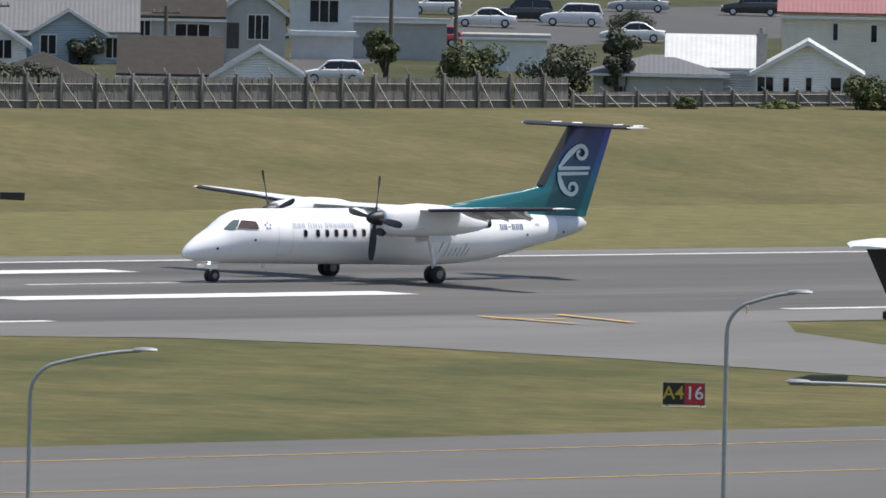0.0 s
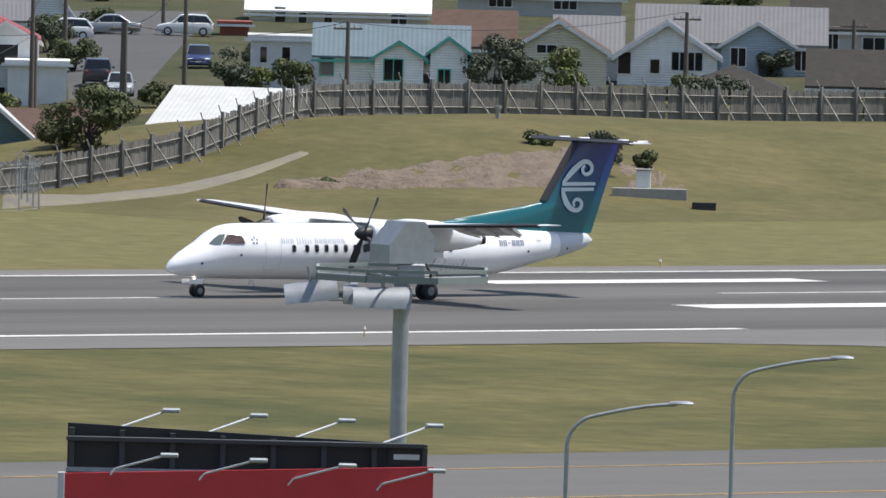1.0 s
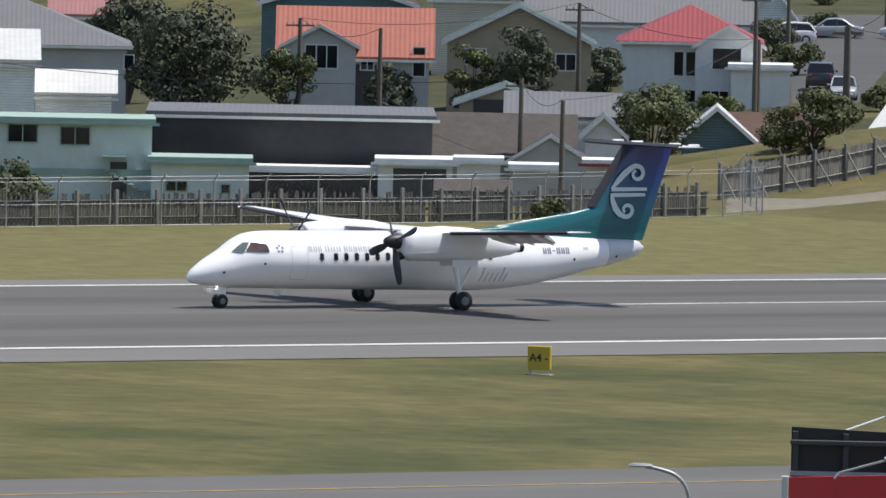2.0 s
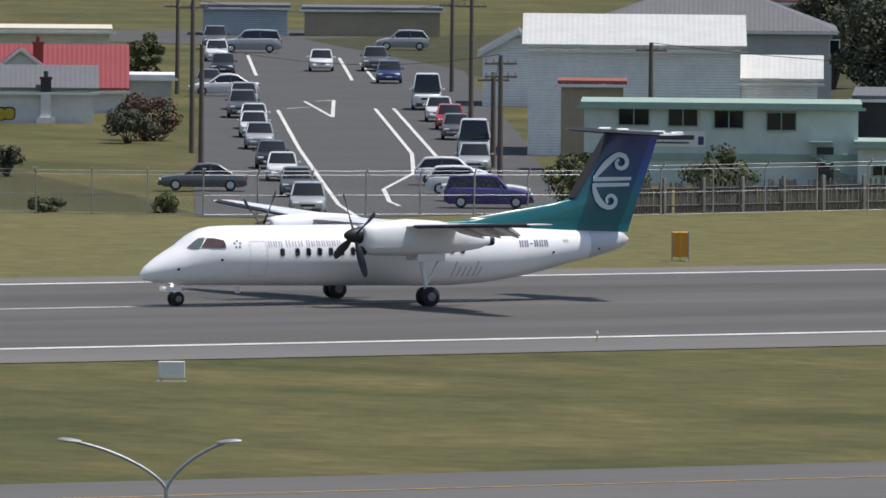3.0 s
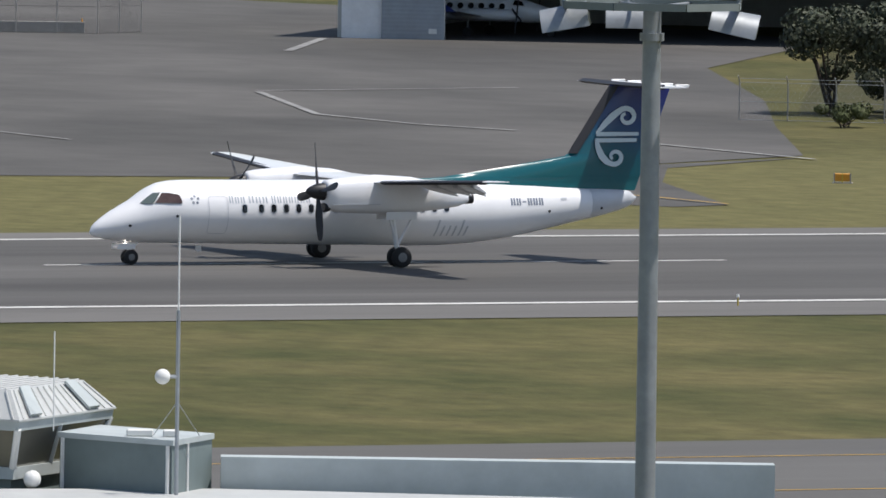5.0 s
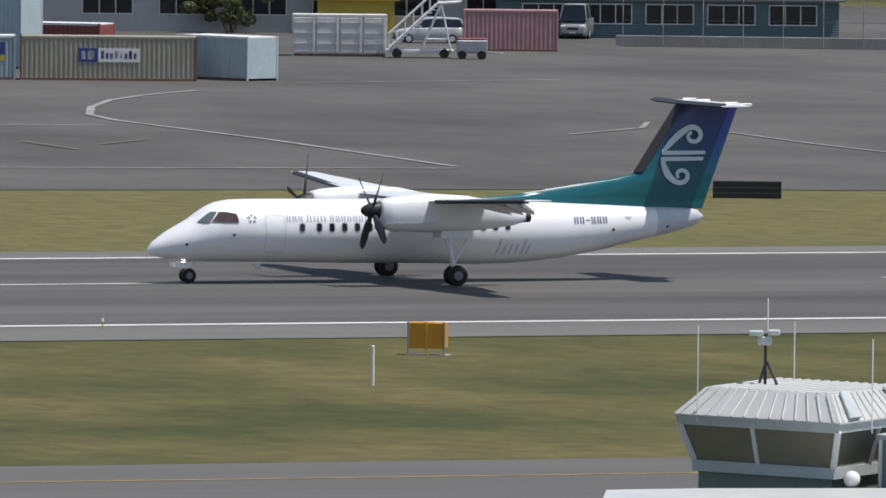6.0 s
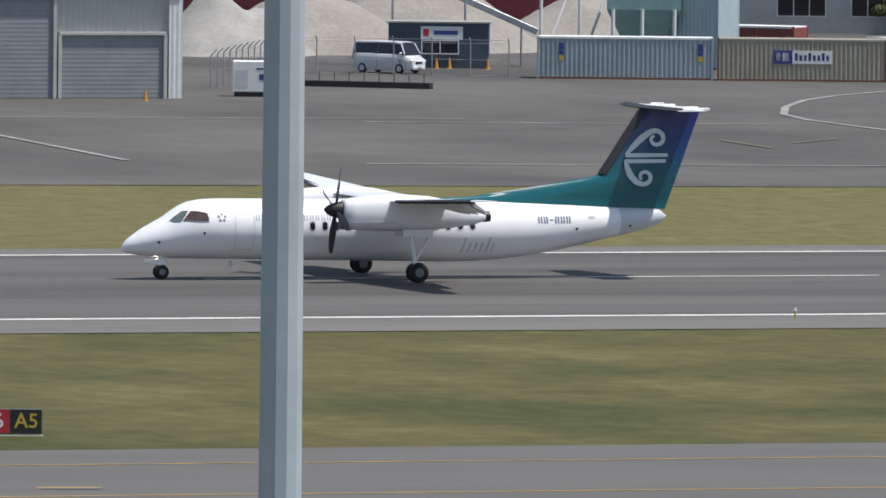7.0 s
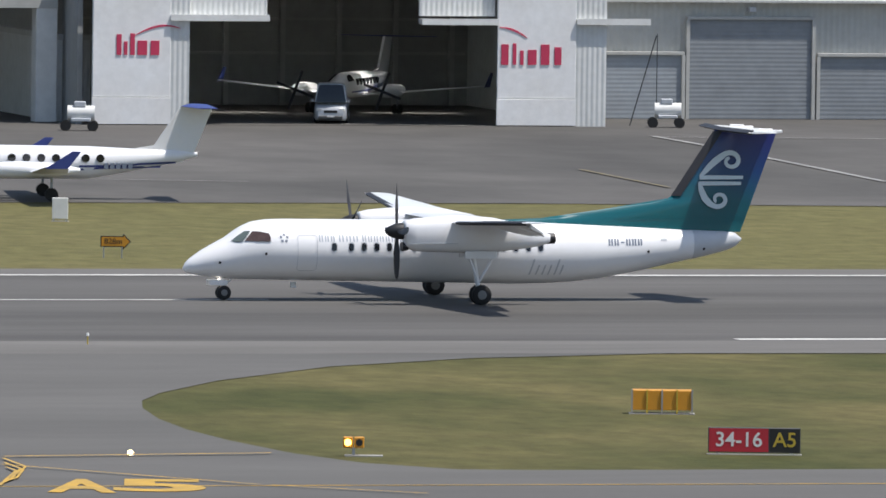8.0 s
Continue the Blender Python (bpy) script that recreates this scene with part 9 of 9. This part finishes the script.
    slab(bm, [(8.2, 0.5), (20.5, -2.0), (20.5, -18), (-1.5, -18), (-1.5, -2.0), (0.8, -1.0)], 6.5, 6.56)
    part("roof", bm, CAB_ROOF, t2, "pale membrane roof")


control_cab()


def waiting_aircraft():
    """Only the tail of this one shows, dark with a white tailplane."""
    top = thing("parked_airliner", pose(359.1, 398.7, 0.03, 0, 0, -47), "black-tailed airliner waiting on the taxiway link", "aircraft")
    bm = bmesh.new()
    loft(bm, [[(u, w * math.sin(2 * math.pi * i / 20), c + h * math.cos(2 * math.pi * i / 20)) for i in range(20)]
              for u, c, w, h in ((0.6, 2.6, 0.15, 0.15), (1.5, 2.55, 0.4, 0.4), (4, 2.4, 0.9, 0.95), (8, 2.1, 1.25, 1.25), (24, 2.1, 1.25, 1.25), (27, 1.9, 0.8, 0.8), (28, 1.8, 0.1, 0.1))])
    part("fuselage", bm, BLACK, top, smooth=50)
    bm = bmesh.new()
    slab(bm, [(-0.15, 5.3), (1.9, 5.3), (4.6, 3.0), (1.1, 2.6)], -0.12, 0.12, pose(0, 0, 0, 90))
    part("tail_fin", bm, BLACK, top, "black tail fin")
    bm = bmesh.new()
    loft(bm, [foil(q, -0.9 + 0.12 * abs(q), 2.4 - 0.2 * abs(q), 5.42, 0.16) for q in (-4.6, 0, 4.6)])
    part("tailplane", bm, FUSELAGE_WHITE, top, "white tailplane", smooth=40)
    for q in (-2, 2):
        bm = bmesh.new()
        rod(bm, (13, q, 2.2), (13, q, 0.4), 0.1, n=8)
        rod(bm, (13, q - 0.3, 0.42), (13, q + 0.3, 0.42), 0.42, n=16)
        part("main_gear", bm, RUBBER, top)
    bm = bmesh.new()
    rod(bm, (24, 0, 1.6), (24, 0, 0.3), 0.08, n=8)
    rod(bm, (24, -0.2, 0.3), (24, 0.2, 0.3), 0.3, n=14)
    part("nose_gear", bm, RUBBER, top)


waiting_aircraft()


# ---- painted lines, roads and the cutting ----
ROUGH = material("rank_grass", (0.055, 0.055, 0.024), 0.9, spot=0.4, scale=0.9, fine=6, bump=0.8, second=(0.08, 0.07, 0.036), second_scale=0.12, second_mix=0.8, spec=0.15, dist=0.1)
GARDEN = material("rough_garden_grass", (0.042, 0.048, 0.02), 0.9, spot=0.35, scale=0.8, fine=6, bump=0.7, second=(0.075, 0.065, 0.038), second_scale=0.15, second_mix=0.8, spec=0.15, dist=0.08)


def ground_letter(words, x, y, yaw, w, h):
    """A tall letter painted flat on the asphalt."""
    top = thing("painted_letter", pose(x, y, 0.052, 0, 0, yaw), "tall yellow letter painted on the taxiway", "marking", kind="structure")
    ob = text_mesh(words, 1.0, Matrix.Identity(4), YELLOW_LINE, top, thick=0.002, bold=0.03)
    d = ob.dimensions if ob.dimensions.x else Vector((0.6, 0.7, 0))
    xs = [v.co.x for v in ob.data.vertices]
    ys = [v.co.y for v in ob.data.vertices]
    ob.data.transform(Matrix.Diagonal((w / (max(xs) - min(xs)), h / (max(ys) - min(ys)), 1, 1)))


def concrete_pit(x, y, z, yaw):
    top = thing("concrete_wall", pose(x, y, z, 0, 0, yaw), "low grey concrete headwall with a white box", "wall")
    part("wall", boxes(((-1.8, 0, -0.6), (2.3, 0.5, 0.55)), bevel=0.03), CONCRETE, top)
    part("box", boxes(((-0.5, 0.6, -0.4), (0.3, 1.3, 1.5)), bevel=0.04), WALL_PALE, top)
    part("cap", boxes(((-0.56, 0.54, 1.5), (0.36, 1.36, 1.58)), bevel=0.02), CONCRETE, top)


def slatted_barrier(x, y, z, yaw, L, tall):
    top = thing("barrier", pose(x, y, z, 0, 0, yaw), "low black slatted barrier lying on the grass", "barrier")
    part("body", boxes(((-L / 2, -0.3, 0), (L / 2, 0.3, tall)), bevel=0.03), BLACK, top)
    for h in (tall * 0.3, tall * 0.63, tall * 0.96):
        part("slat", boxes(((-L / 2, -0.33, h - 0.03), (L / 2, -0.3, h + 0.03))), CHARCOAL, top)


def vent_post(x, y, z):
    top = thing("vent_pipe", pose(x, y, z), "short concrete vent pipe with a cap on the mound", "pipe")
    bm = bmesh.new()
    rod(bm, (0, 0, -0.3), (0, 0, 0.6), 0.14, n=10)
    part("pipe", bm, CONCRETE, top, smooth=40)
    bm = bmesh.new()
    rod(bm, (0, 0, 0.6), (0, 0, 0.75), 0.2, n=10)
    part("cap", bm, CONCRETE, top, smooth=40)


draped("rough_field", [(300, 619), (315, 606), (316, 588), (312, 579), (318, 569.5), (325, 565)], [(372, 760), (374, 735), (376, 715), (372, 690), (352, 640), (331, 580)], ROUGH, 0.02,
       "rank olive grass behind the wire fence", "grass", 20)
draped("garden_ground", [(396, 608), (440, 607.5), (500, 607.5), (640, 608)], [(500, 860), (560, 880), (620, 880), (760, 880)], GARDEN, 0.04,
       "rough dark garden grass between the houses", "grass", 40)

# apron and roads
flat_shape("apron", [(-300.0, 566.0), (-300.0, 1000.0), (200.0, 1000.0), (330.0, 900.0), (362.0, 790.0), (360.0, 735.0), (330.0, 690.0), (310.6, 642.1), (294.6, 607.6), (280.1, 574.6), (248.9, 552.8), (223.3, 558.7), (180.0, 563.5), (144.0, 568.0)], APRON, 0.03, "grey asphalt apron with painted lines", "apron")
flat_shape("apron_link", [(241.0, 535.2), (249.1, 523.9), (252.4, 525.3), (259.6, 547.4), (266.7, 561.8), (278.9, 572.1), (250.2, 555.0)], APRON, 0.026, "grey asphalt link to the apron", "taxiway")
flat_shape("street", [(322.5, 561.7), (326.2, 560.1), (330.7, 558.4), (342.0, 561.0), (352.0, 575.0), (398.4, 655.3), (503.9, 841.0), (520.0, 880.0), (470.0, 880.0), (484.5, 843.0), (399.3, 694.7), (347.1, 604.7)], ROAD, 0.03, "grey asphalt suburban street with parked cars", "road")

# lines on the street
painted("painted_line", [(411.33, 706.36), (377.29, 645.49), (377.49, 645.39), (411.53, 706.26)], WHITE_LINE, "worn white painted line on the street", 0.0507)
painted("painted_line", [(377.29, 645.49), (350.06, 596.21), (350.26, 596.11), (377.49, 645.39)], WHITE_LINE, "worn white painted line on the street", 0.0514)
painted("painted_line", [(350.06, 596.21), (337.05, 572.62), (337.25, 572.52), (350.26, 596.11)], WHITE_LINE, "worn white painted line on the street", 0.0521)
painted("painted_line", [(337.05, 572.62), (329.56, 557.97), (329.76, 557.87), (337.25, 572.52)], WHITE_LINE, "worn white painted line on the street", 0.0528)
painted("painted_line", [(418.92, 707.26), (379.23, 636.13), (379.43, 636.03), (419.12, 707.16)], WHITE_LINE, "worn white painted line on the street", 0.0535)
painted("painted_line", [(379.23, 636.14), (363.42, 609.43), (363.62, 609.31), (379.43, 636.02)], WHITE_LINE, "worn white painted line on the street", 0.0542)
painted("painted_line", [(363.43, 609.43), (350.02, 590.00), (350.20, 589.88), (363.61, 609.31)], WHITE_LINE, "worn white painted line on the street", 0.0549)
painted("painted_line", [(350.01, 590.00), (341.61, 575.26), (341.81, 575.14), (350.21, 589.88)], WHITE_LINE, "worn white painted line on the street", 0.0556)
painted("painted_line", [(341.61, 575.25), (339.08, 569.97), (339.28, 569.87), (341.81, 575.15)], WHITE_LINE, "worn white painted line on the street", 0.0563)
painted("painted_line", [(420.16, 707.05), (377.42, 630.31), (377.62, 630.21), (420.36, 706.95)], WHITE_LINE, "worn white painted line on the street", 0.0570)
painted("painted_line", [(421.82, 721.01), (407.63, 693.30), (407.83, 693.20), (422.02, 720.91)], WHITE_LINE, "worn white painted line on the street", 0.0577)
painted("painted_line", [(407.83, 693.19), (425.21, 722.63), (425.01, 722.75), (407.63, 693.31)], WHITE_LINE, "worn white painted line on the street", 0.0584)
painted("painted_line", [(425.04, 722.78), (422.61, 720.93), (422.75, 720.75), (425.18, 722.60)], WHITE_LINE, "worn white painted line on the street", 0.0591)
painted("painted_line", [(472.54, 815.83), (447.56, 771.53), (447.76, 771.41), (472.74, 815.71)], WHITE_LINE, "worn white painted line on the street", 0.0598)
painted("painted_line", [(475.91, 808.55), (448.50, 760.24), (448.70, 760.12), (476.11, 808.43)], WHITE_LINE, "worn white painted line on the street", 0.0605)
painted("painted_line", [(470.13, 795.73), (450.14, 760.00), (450.34, 759.90), (470.33, 795.63)], WHITE_LINE, "worn white painted line on the street", 0.0612)
painted("painted_line", [(413.27, 708.07), (416.50, 710.78), (416.36, 710.96), (413.13, 708.25)], WHITE_LINE, "worn white painted line on the street", 0.0619)

# lines on the apron
painted("painted_line", [(197.28, 640.70), (220.82, 636.11), (220.90, 636.55), (197.36, 641.14)], WORN_WHITE, "worn white painted line on the apron", 0.0626)
painted("painted_line", [(242.94, 684.62), (237.46, 677.90), (237.80, 677.62), (243.28, 684.34)], WORN_WHITE, "worn white painted line on the apron", 0.0633)
painted("painted_line", [(237.44, 677.88), (232.78, 670.43), (233.16, 670.19), (237.82, 677.64)], WORN_WHITE, "worn white painted line on the apron", 0.0640)
painted("painted_line", [(232.77, 670.40), (228.31, 660.62), (228.71, 660.44), (233.17, 670.22)], WORN_WHITE, "worn white painted line on the apron", 0.0647)
painted("painted_line", [(228.30, 660.61), (224.63, 650.28), (225.05, 650.12), (228.72, 660.45)], WORN_WHITE, "worn white painted line on the apron", 0.0654)
painted("painted_line", [(224.62, 650.24), (223.38, 642.40), (223.82, 642.32), (225.06, 650.16)], WORN_WHITE, "worn white painted line on the apron", 0.0661)
painted("painted_line", [(223.38, 642.37), (223.13, 632.34), (223.57, 632.32), (223.82, 642.35)], WORN_WHITE, "worn white painted line on the apron", 0.0668)
painted("painted_line", [(223.13, 632.33), (222.83, 616.68), (223.27, 616.68), (223.57, 632.33)], WORN_WHITE, "worn white painted line on the apron", 0.0675)
painted("painted_line", [(222.83, 616.69), (220.76, 584.06), (221.20, 584.04), (223.27, 616.67)], WORN_WHITE, "worn white painted line on the apron", 0.0682)
painted("painted_line", [(180.94, 587.85), (220.36, 581.86), (220.44, 582.36), (181.02, 588.35)], WORN_WHITE, "worn white painted line on the apron", 0.0689)
painted("painted_line", [(253.14, 695.52), (271.04, 699.37), (270.98, 699.67), (253.08, 695.82)], WORN_WHITE, "worn white painted line on the apron", 0.0696)
painted("painted_line", [(172.61, 649.83), (172.27, 638.53), (172.71, 638.51), (173.05, 649.81)], WORN_WHITE, "worn white painted line on the apron", 0.0703)
painted("painted_line", [(172.27, 638.53), (169.45, 592.56), (169.89, 592.54), (172.71, 638.51)], WORN_WHITE, "worn white painted line on the apron", 0.0710)
painted("painted_line", [(172.48, 648.32), (204.39, 644.79), (204.43, 645.19), (172.52, 648.72)], WORN_WHITE, "worn white painted line on the apron", 0.0717)
painted("painted_line", [(286.72, 656.26), (304.05, 659.91), (303.97, 660.31), (286.64, 656.66)], WORN_WHITE, "worn white painted line on the apron", 0.0724)
painted("painted_line", [(285.84, 654.94), (276.00, 624.70), (276.42, 624.56), (286.26, 654.80)], WORN_WHITE, "worn white painted line on the apron", 0.0731)
painted("painted_line", [(275.99, 624.63), (275.93, 611.88), (276.37, 611.88), (276.43, 624.63)], WORN_WHITE, "worn white painted line on the apron", 0.0738)
painted("painted_line", [(275.93, 611.83), (277.84, 603.56), (278.28, 603.66), (276.37, 611.93)], WORN_WHITE, "worn white painted line on the apron", 0.0745)
painted("painted_line", [(264.79, 659.06), (261.19, 649.68), (261.47, 649.58), (265.07, 658.96)], WORN_WHITE, "worn white painted line on the apron", 0.0752)
painted("painted_line", [(261.19, 649.69), (254.02, 634.61), (254.30, 634.49), (261.47, 649.57)], WORN_WHITE, "worn white painted line on the apron", 0.0759)
painted("painted_line", [(254.02, 634.60), (251.18, 625.90), (251.46, 625.80), (254.30, 634.50)], WORN_WHITE, "worn white painted line on the apron", 0.0766)
painted("painted_line", [(251.17, 625.86), (249.73, 608.46), (250.03, 608.44), (251.47, 625.84)], WORN_WHITE, "worn white painted line on the apron", 0.0773)
painted("painted_line", [(249.73, 608.45), (249.45, 594.46), (249.75, 594.46), (250.03, 608.45)], WORN_WHITE, "worn white painted line on the apron", 0.0780)
painted("painted_line", [(251.69, 636.77), (248.49, 629.46), (248.77, 629.34), (251.97, 636.65)], WORN_WHITE, "worn white painted line on the apron", 0.0787)
painted("painted_line", [(248.52, 629.50), (241.37, 621.63), (241.59, 621.43), (248.74, 629.30)], WORN_WHITE, "worn white painted line on the apron", 0.0794)
painted("painted_line", [(315.57, 717.37), (327.51, 739.12), (326.99, 739.40), (315.05, 717.65)], WORN_WHITE, "worn white painted line on the apron", 0.0801)
painted("painted_line", [(277.84, 596.26), (278.08, 569.55), (278.48, 569.55), (278.24, 596.26)], WORN_WHITE, "worn white painted line on the apron", 0.0808)
painted("painted_line", [(153.38, 667.51), (166.85, 662.38), (166.93, 662.62), (153.46, 667.75)], WORN_WHITE, "worn white painted line on the apron", 0.0815)
painted("painted_line", [(127.29, 593.24), (135.70, 590.51), (135.78, 590.75), (127.37, 593.48)], WORN_WHITE, "worn white painted line on the apron", 0.0822)
painted("guide_line", [(245.22, 614.84), (247.14, 613.47), (247.78, 614.37), (245.86, 615.74)], WORN_YELLOW, "faded yellow painted line on asphalt", 0.0829)
painted("guide_line", [(240.14, 549.47), (253.56, 551.87), (253.52, 552.11), (240.10, 549.71)], WORN_YELLOW, "faded yellow painted line on asphalt", 0.0836)
painted("guide_line", [(241.38, 546.59), (250.43, 543.43), (250.51, 543.67), (241.46, 546.83)], WORN_YELLOW, "faded yellow painted line on asphalt", 0.0843)
painted("guide_line", [(251.39, 539.29), (252.24, 525.31), (252.48, 525.33), (251.63, 539.31)], YELLOW_LINE, "faded yellow painted line on asphalt", 0.0850)
painted("guide_line", [(209.14, 615.52), (208.69, 605.57), (208.93, 605.55), (209.38, 615.50)], WORN_YELLOW, "faded yellow painted line on asphalt", 0.0857)
painted("guide_line", [(212.27, 611.61), (216.52, 617.08), (216.32, 617.24), (212.07, 611.77)], WORN_YELLOW, "faded yellow painted line on asphalt", 0.0864)
painted("guide_line", [(156.94, 606.09), (156.03, 584.92), (156.27, 584.90), (157.18, 606.07)], WORN_YELLOW, "faded yellow painted line on asphalt", 0.0871)
painted("guide_line", [(76.91, 378.87), (86.49, 380.25), (86.45, 380.49), (76.87, 379.11)], YELLOW_LINE, "faded yellow painted line on asphalt", 0.0878)
painted("guide_line", [(75.86, 374.94), (82.25, 364.52), (82.37, 364.60), (75.98, 375.02)], YELLOW_LINE, "faded yellow painted line on asphalt", 0.0885)
painted("guide_line", [(82.57, 364.22), (86.79, 359.93), (86.89, 360.03), (82.67, 364.32)], YELLOW_LINE, "faded yellow painted line on asphalt", 0.0892)
painted("guide_line", [(76.65, 378.12), (76.47, 373.80), (76.57, 373.80), (76.75, 378.12)], YELLOW_LINE, "faded yellow painted line on asphalt", 0.0899)
painted("guide_line", [(76.47, 373.81), (74.96, 368.24), (75.06, 368.22), (76.57, 373.79)], YELLOW_LINE, "faded yellow painted line on asphalt", 0.0906)
painted("guide_line", [(74.96, 368.25), (73.80, 365.54), (73.90, 365.50), (75.06, 368.21)], YELLOW_LINE, "faded yellow painted line on asphalt", 0.0913)
painted("guide_line", [(76.20, 375.82), (76.07, 372.68), (76.17, 372.68), (76.30, 375.82)], YELLOW_LINE, "faded yellow painted line on asphalt", 0.0920)
painted("guide_line", [(76.07, 372.70), (74.65, 367.71), (74.75, 367.67), (76.17, 372.66)], YELLOW_LINE, "faded yellow painted line on asphalt", 0.0927)
painted("guide_line", [(74.65, 367.71), (73.68, 365.00), (73.78, 364.96), (74.75, 367.67)], YELLOW_LINE, "faded yellow painted line on asphalt", 0.0934)
painted("guide_line", [(75.76, 373.55), (75.67, 371.57), (75.77, 371.57), (75.86, 373.55)], YELLOW_LINE, "faded yellow painted line on asphalt", 0.0941)
painted("guide_line", [(75.67, 371.59), (74.35, 367.17), (74.45, 367.13), (75.77, 371.55)], YELLOW_LINE, "faded yellow painted line on asphalt", 0.0948)
painted("guide_line", [(74.35, 367.17), (73.57, 364.45), (73.67, 364.41), (74.45, 367.13)], YELLOW_LINE, "faded yellow painted line on asphalt", 0.0955)
painted("guide_line", [(379.77, 447.05), (379.41, 440.29), (379.85, 440.27), (380.21, 447.03)], YELLOW_LINE, "faded yellow painted line on asphalt", 0.0962)
painted("guide_line", [(384.43, 447.41), (382.79, 440.43), (383.23, 440.33), (384.87, 447.31)], YELLOW_LINE, "faded yellow painted line on asphalt", 0.0969)
painted("guide_line", [(378.98, 445.02), (382.01, 443.64), (382.15, 443.96), (379.12, 445.34)], YELLOW_LINE, "faded yellow painted line on asphalt", 0.0976)
painted("guide_line", [(258.99, 498.88), (260.68, 498.97), (260.66, 499.37), (258.97, 499.28)], YELLOW_LINE, "faded yellow painted line on asphalt", 0.0983)
painted("guide_line", [(97.21, 353.16), (99.27, 352.85), (99.31, 353.09), (97.25, 353.40)], YELLOW_LINE, "faded yellow painted line on asphalt", 0.0990)

# long letters painted on the taxiway
ground_letter("A", 76.31, 364.33, -12.7, 2.23, 6.66)
ground_letter("5", 78.98, 364.48, -13.0, 2.99, 6.13)

# bare clay cutting and dirt track on the bank
draped("clay_cutting", [(424.4, 574.2), (425.7, 572.0), (427.5, 570.6), (429.4, 569.2), (431.8, 568.6), (433.6, 567.2), (436.1, 566.6), (438.5, 566.0)], [(426.2, 576.6), (428.6, 576.0), (431.7, 576.2), (434.8, 576.4), (437.8, 576.6), (440.9, 576.8), (444.6, 577.7), (448.3, 578.7)], CLAY, 0.16, "bare brown clay cutting in the grass bank", "bank", 10, 0.4)
draped("clay_cutting_end", [(439.9, 563.7), (441.5, 563.7), (443.1, 563.7), (444.8, 563.6)], [(449.7, 576.3), (450.7, 575.5), (448.7, 570.8), (446.0, 565.2)], CLAY, 0.06, "bare brown clay cutting in the grass bank", "bank", 8, 0.5)
draped("dirt_track", [(402.5, 569.0), (412.7, 574.0), (419.4, 575.4), (426.5, 578.9), (433.9, 583.4)], [(414.6, 586.2), (416.1, 580.2), (421.6, 580.0), (427.5, 581.8), (433.9, 584.5)], DIRT, 0.12, "worn dirt track up the grass mound", "track", 4)
draped("hill_street", [(537.5, 652.0), (562.2, 670.5), (585.4, 686.2), (603.0, 694.9), (626.4, 703.6)], [(566.0, 686.8), (616.1, 734.9), (643.7, 754.8), (663.9, 765.1), (686.9, 771.6)], ROAD, 0.05, "grey asphalt hill street with parked cars", "road", 10)
draped("side_street", [(467.2, 645.7), (485.2, 668.5), (532.9, 729.0), (561.6, 766.2)], [(466.7, 653.5), (493.1, 691.1), (516.8, 725.8), (544.0, 765.4)], ROAD, 0.05, "grey asphalt side street", "road", 10)
concrete_pit(440.5, 561.9, 0.83, -38.1)
vent_post(451.1, 589.1, 4.16)
slatted_barrier(222.7, 550.1, 0.00, -21, 3.2, 0.80)
slatted_barrier(285.1, 555.1, 0.00, -27, 3.2, 0.80)
slatted_barrier(440.6, 556.8, 0.41, -37, 1.3, 0.40)


# ---- what moves ----
def motions():
    walk(AIRLINER, [(t, pose(x - spline(DRIFT, t), LANE, 0.045, 0, 0, spline(YAW, t))) for t, x in TAXI])
    # blade angles at the half seconds, and turning on between them
    marks = [-8, 2, -32, -6, 18, 5, 30, 0, -14, 20, 10, 2, -38, 2, -21, 26, 3]
    rows, angle = [], marks[0]
    for i in range(16):
        step = (marks[i + 1] - angle) % 90 + 180
        for k in range(5):
            rows.append((i * 0.5 + k * 0.1, angle + step * k / 5))
        angle += step
    rows.append((8.0, angle))
    for hub, s, lag in zip(PROPS, (-1, 1), (0, 25)):
        walk(hub, [(t, pose(8.15, 3.94 * s, 3.05, -a - lag)) for t, a in rows])


motions()
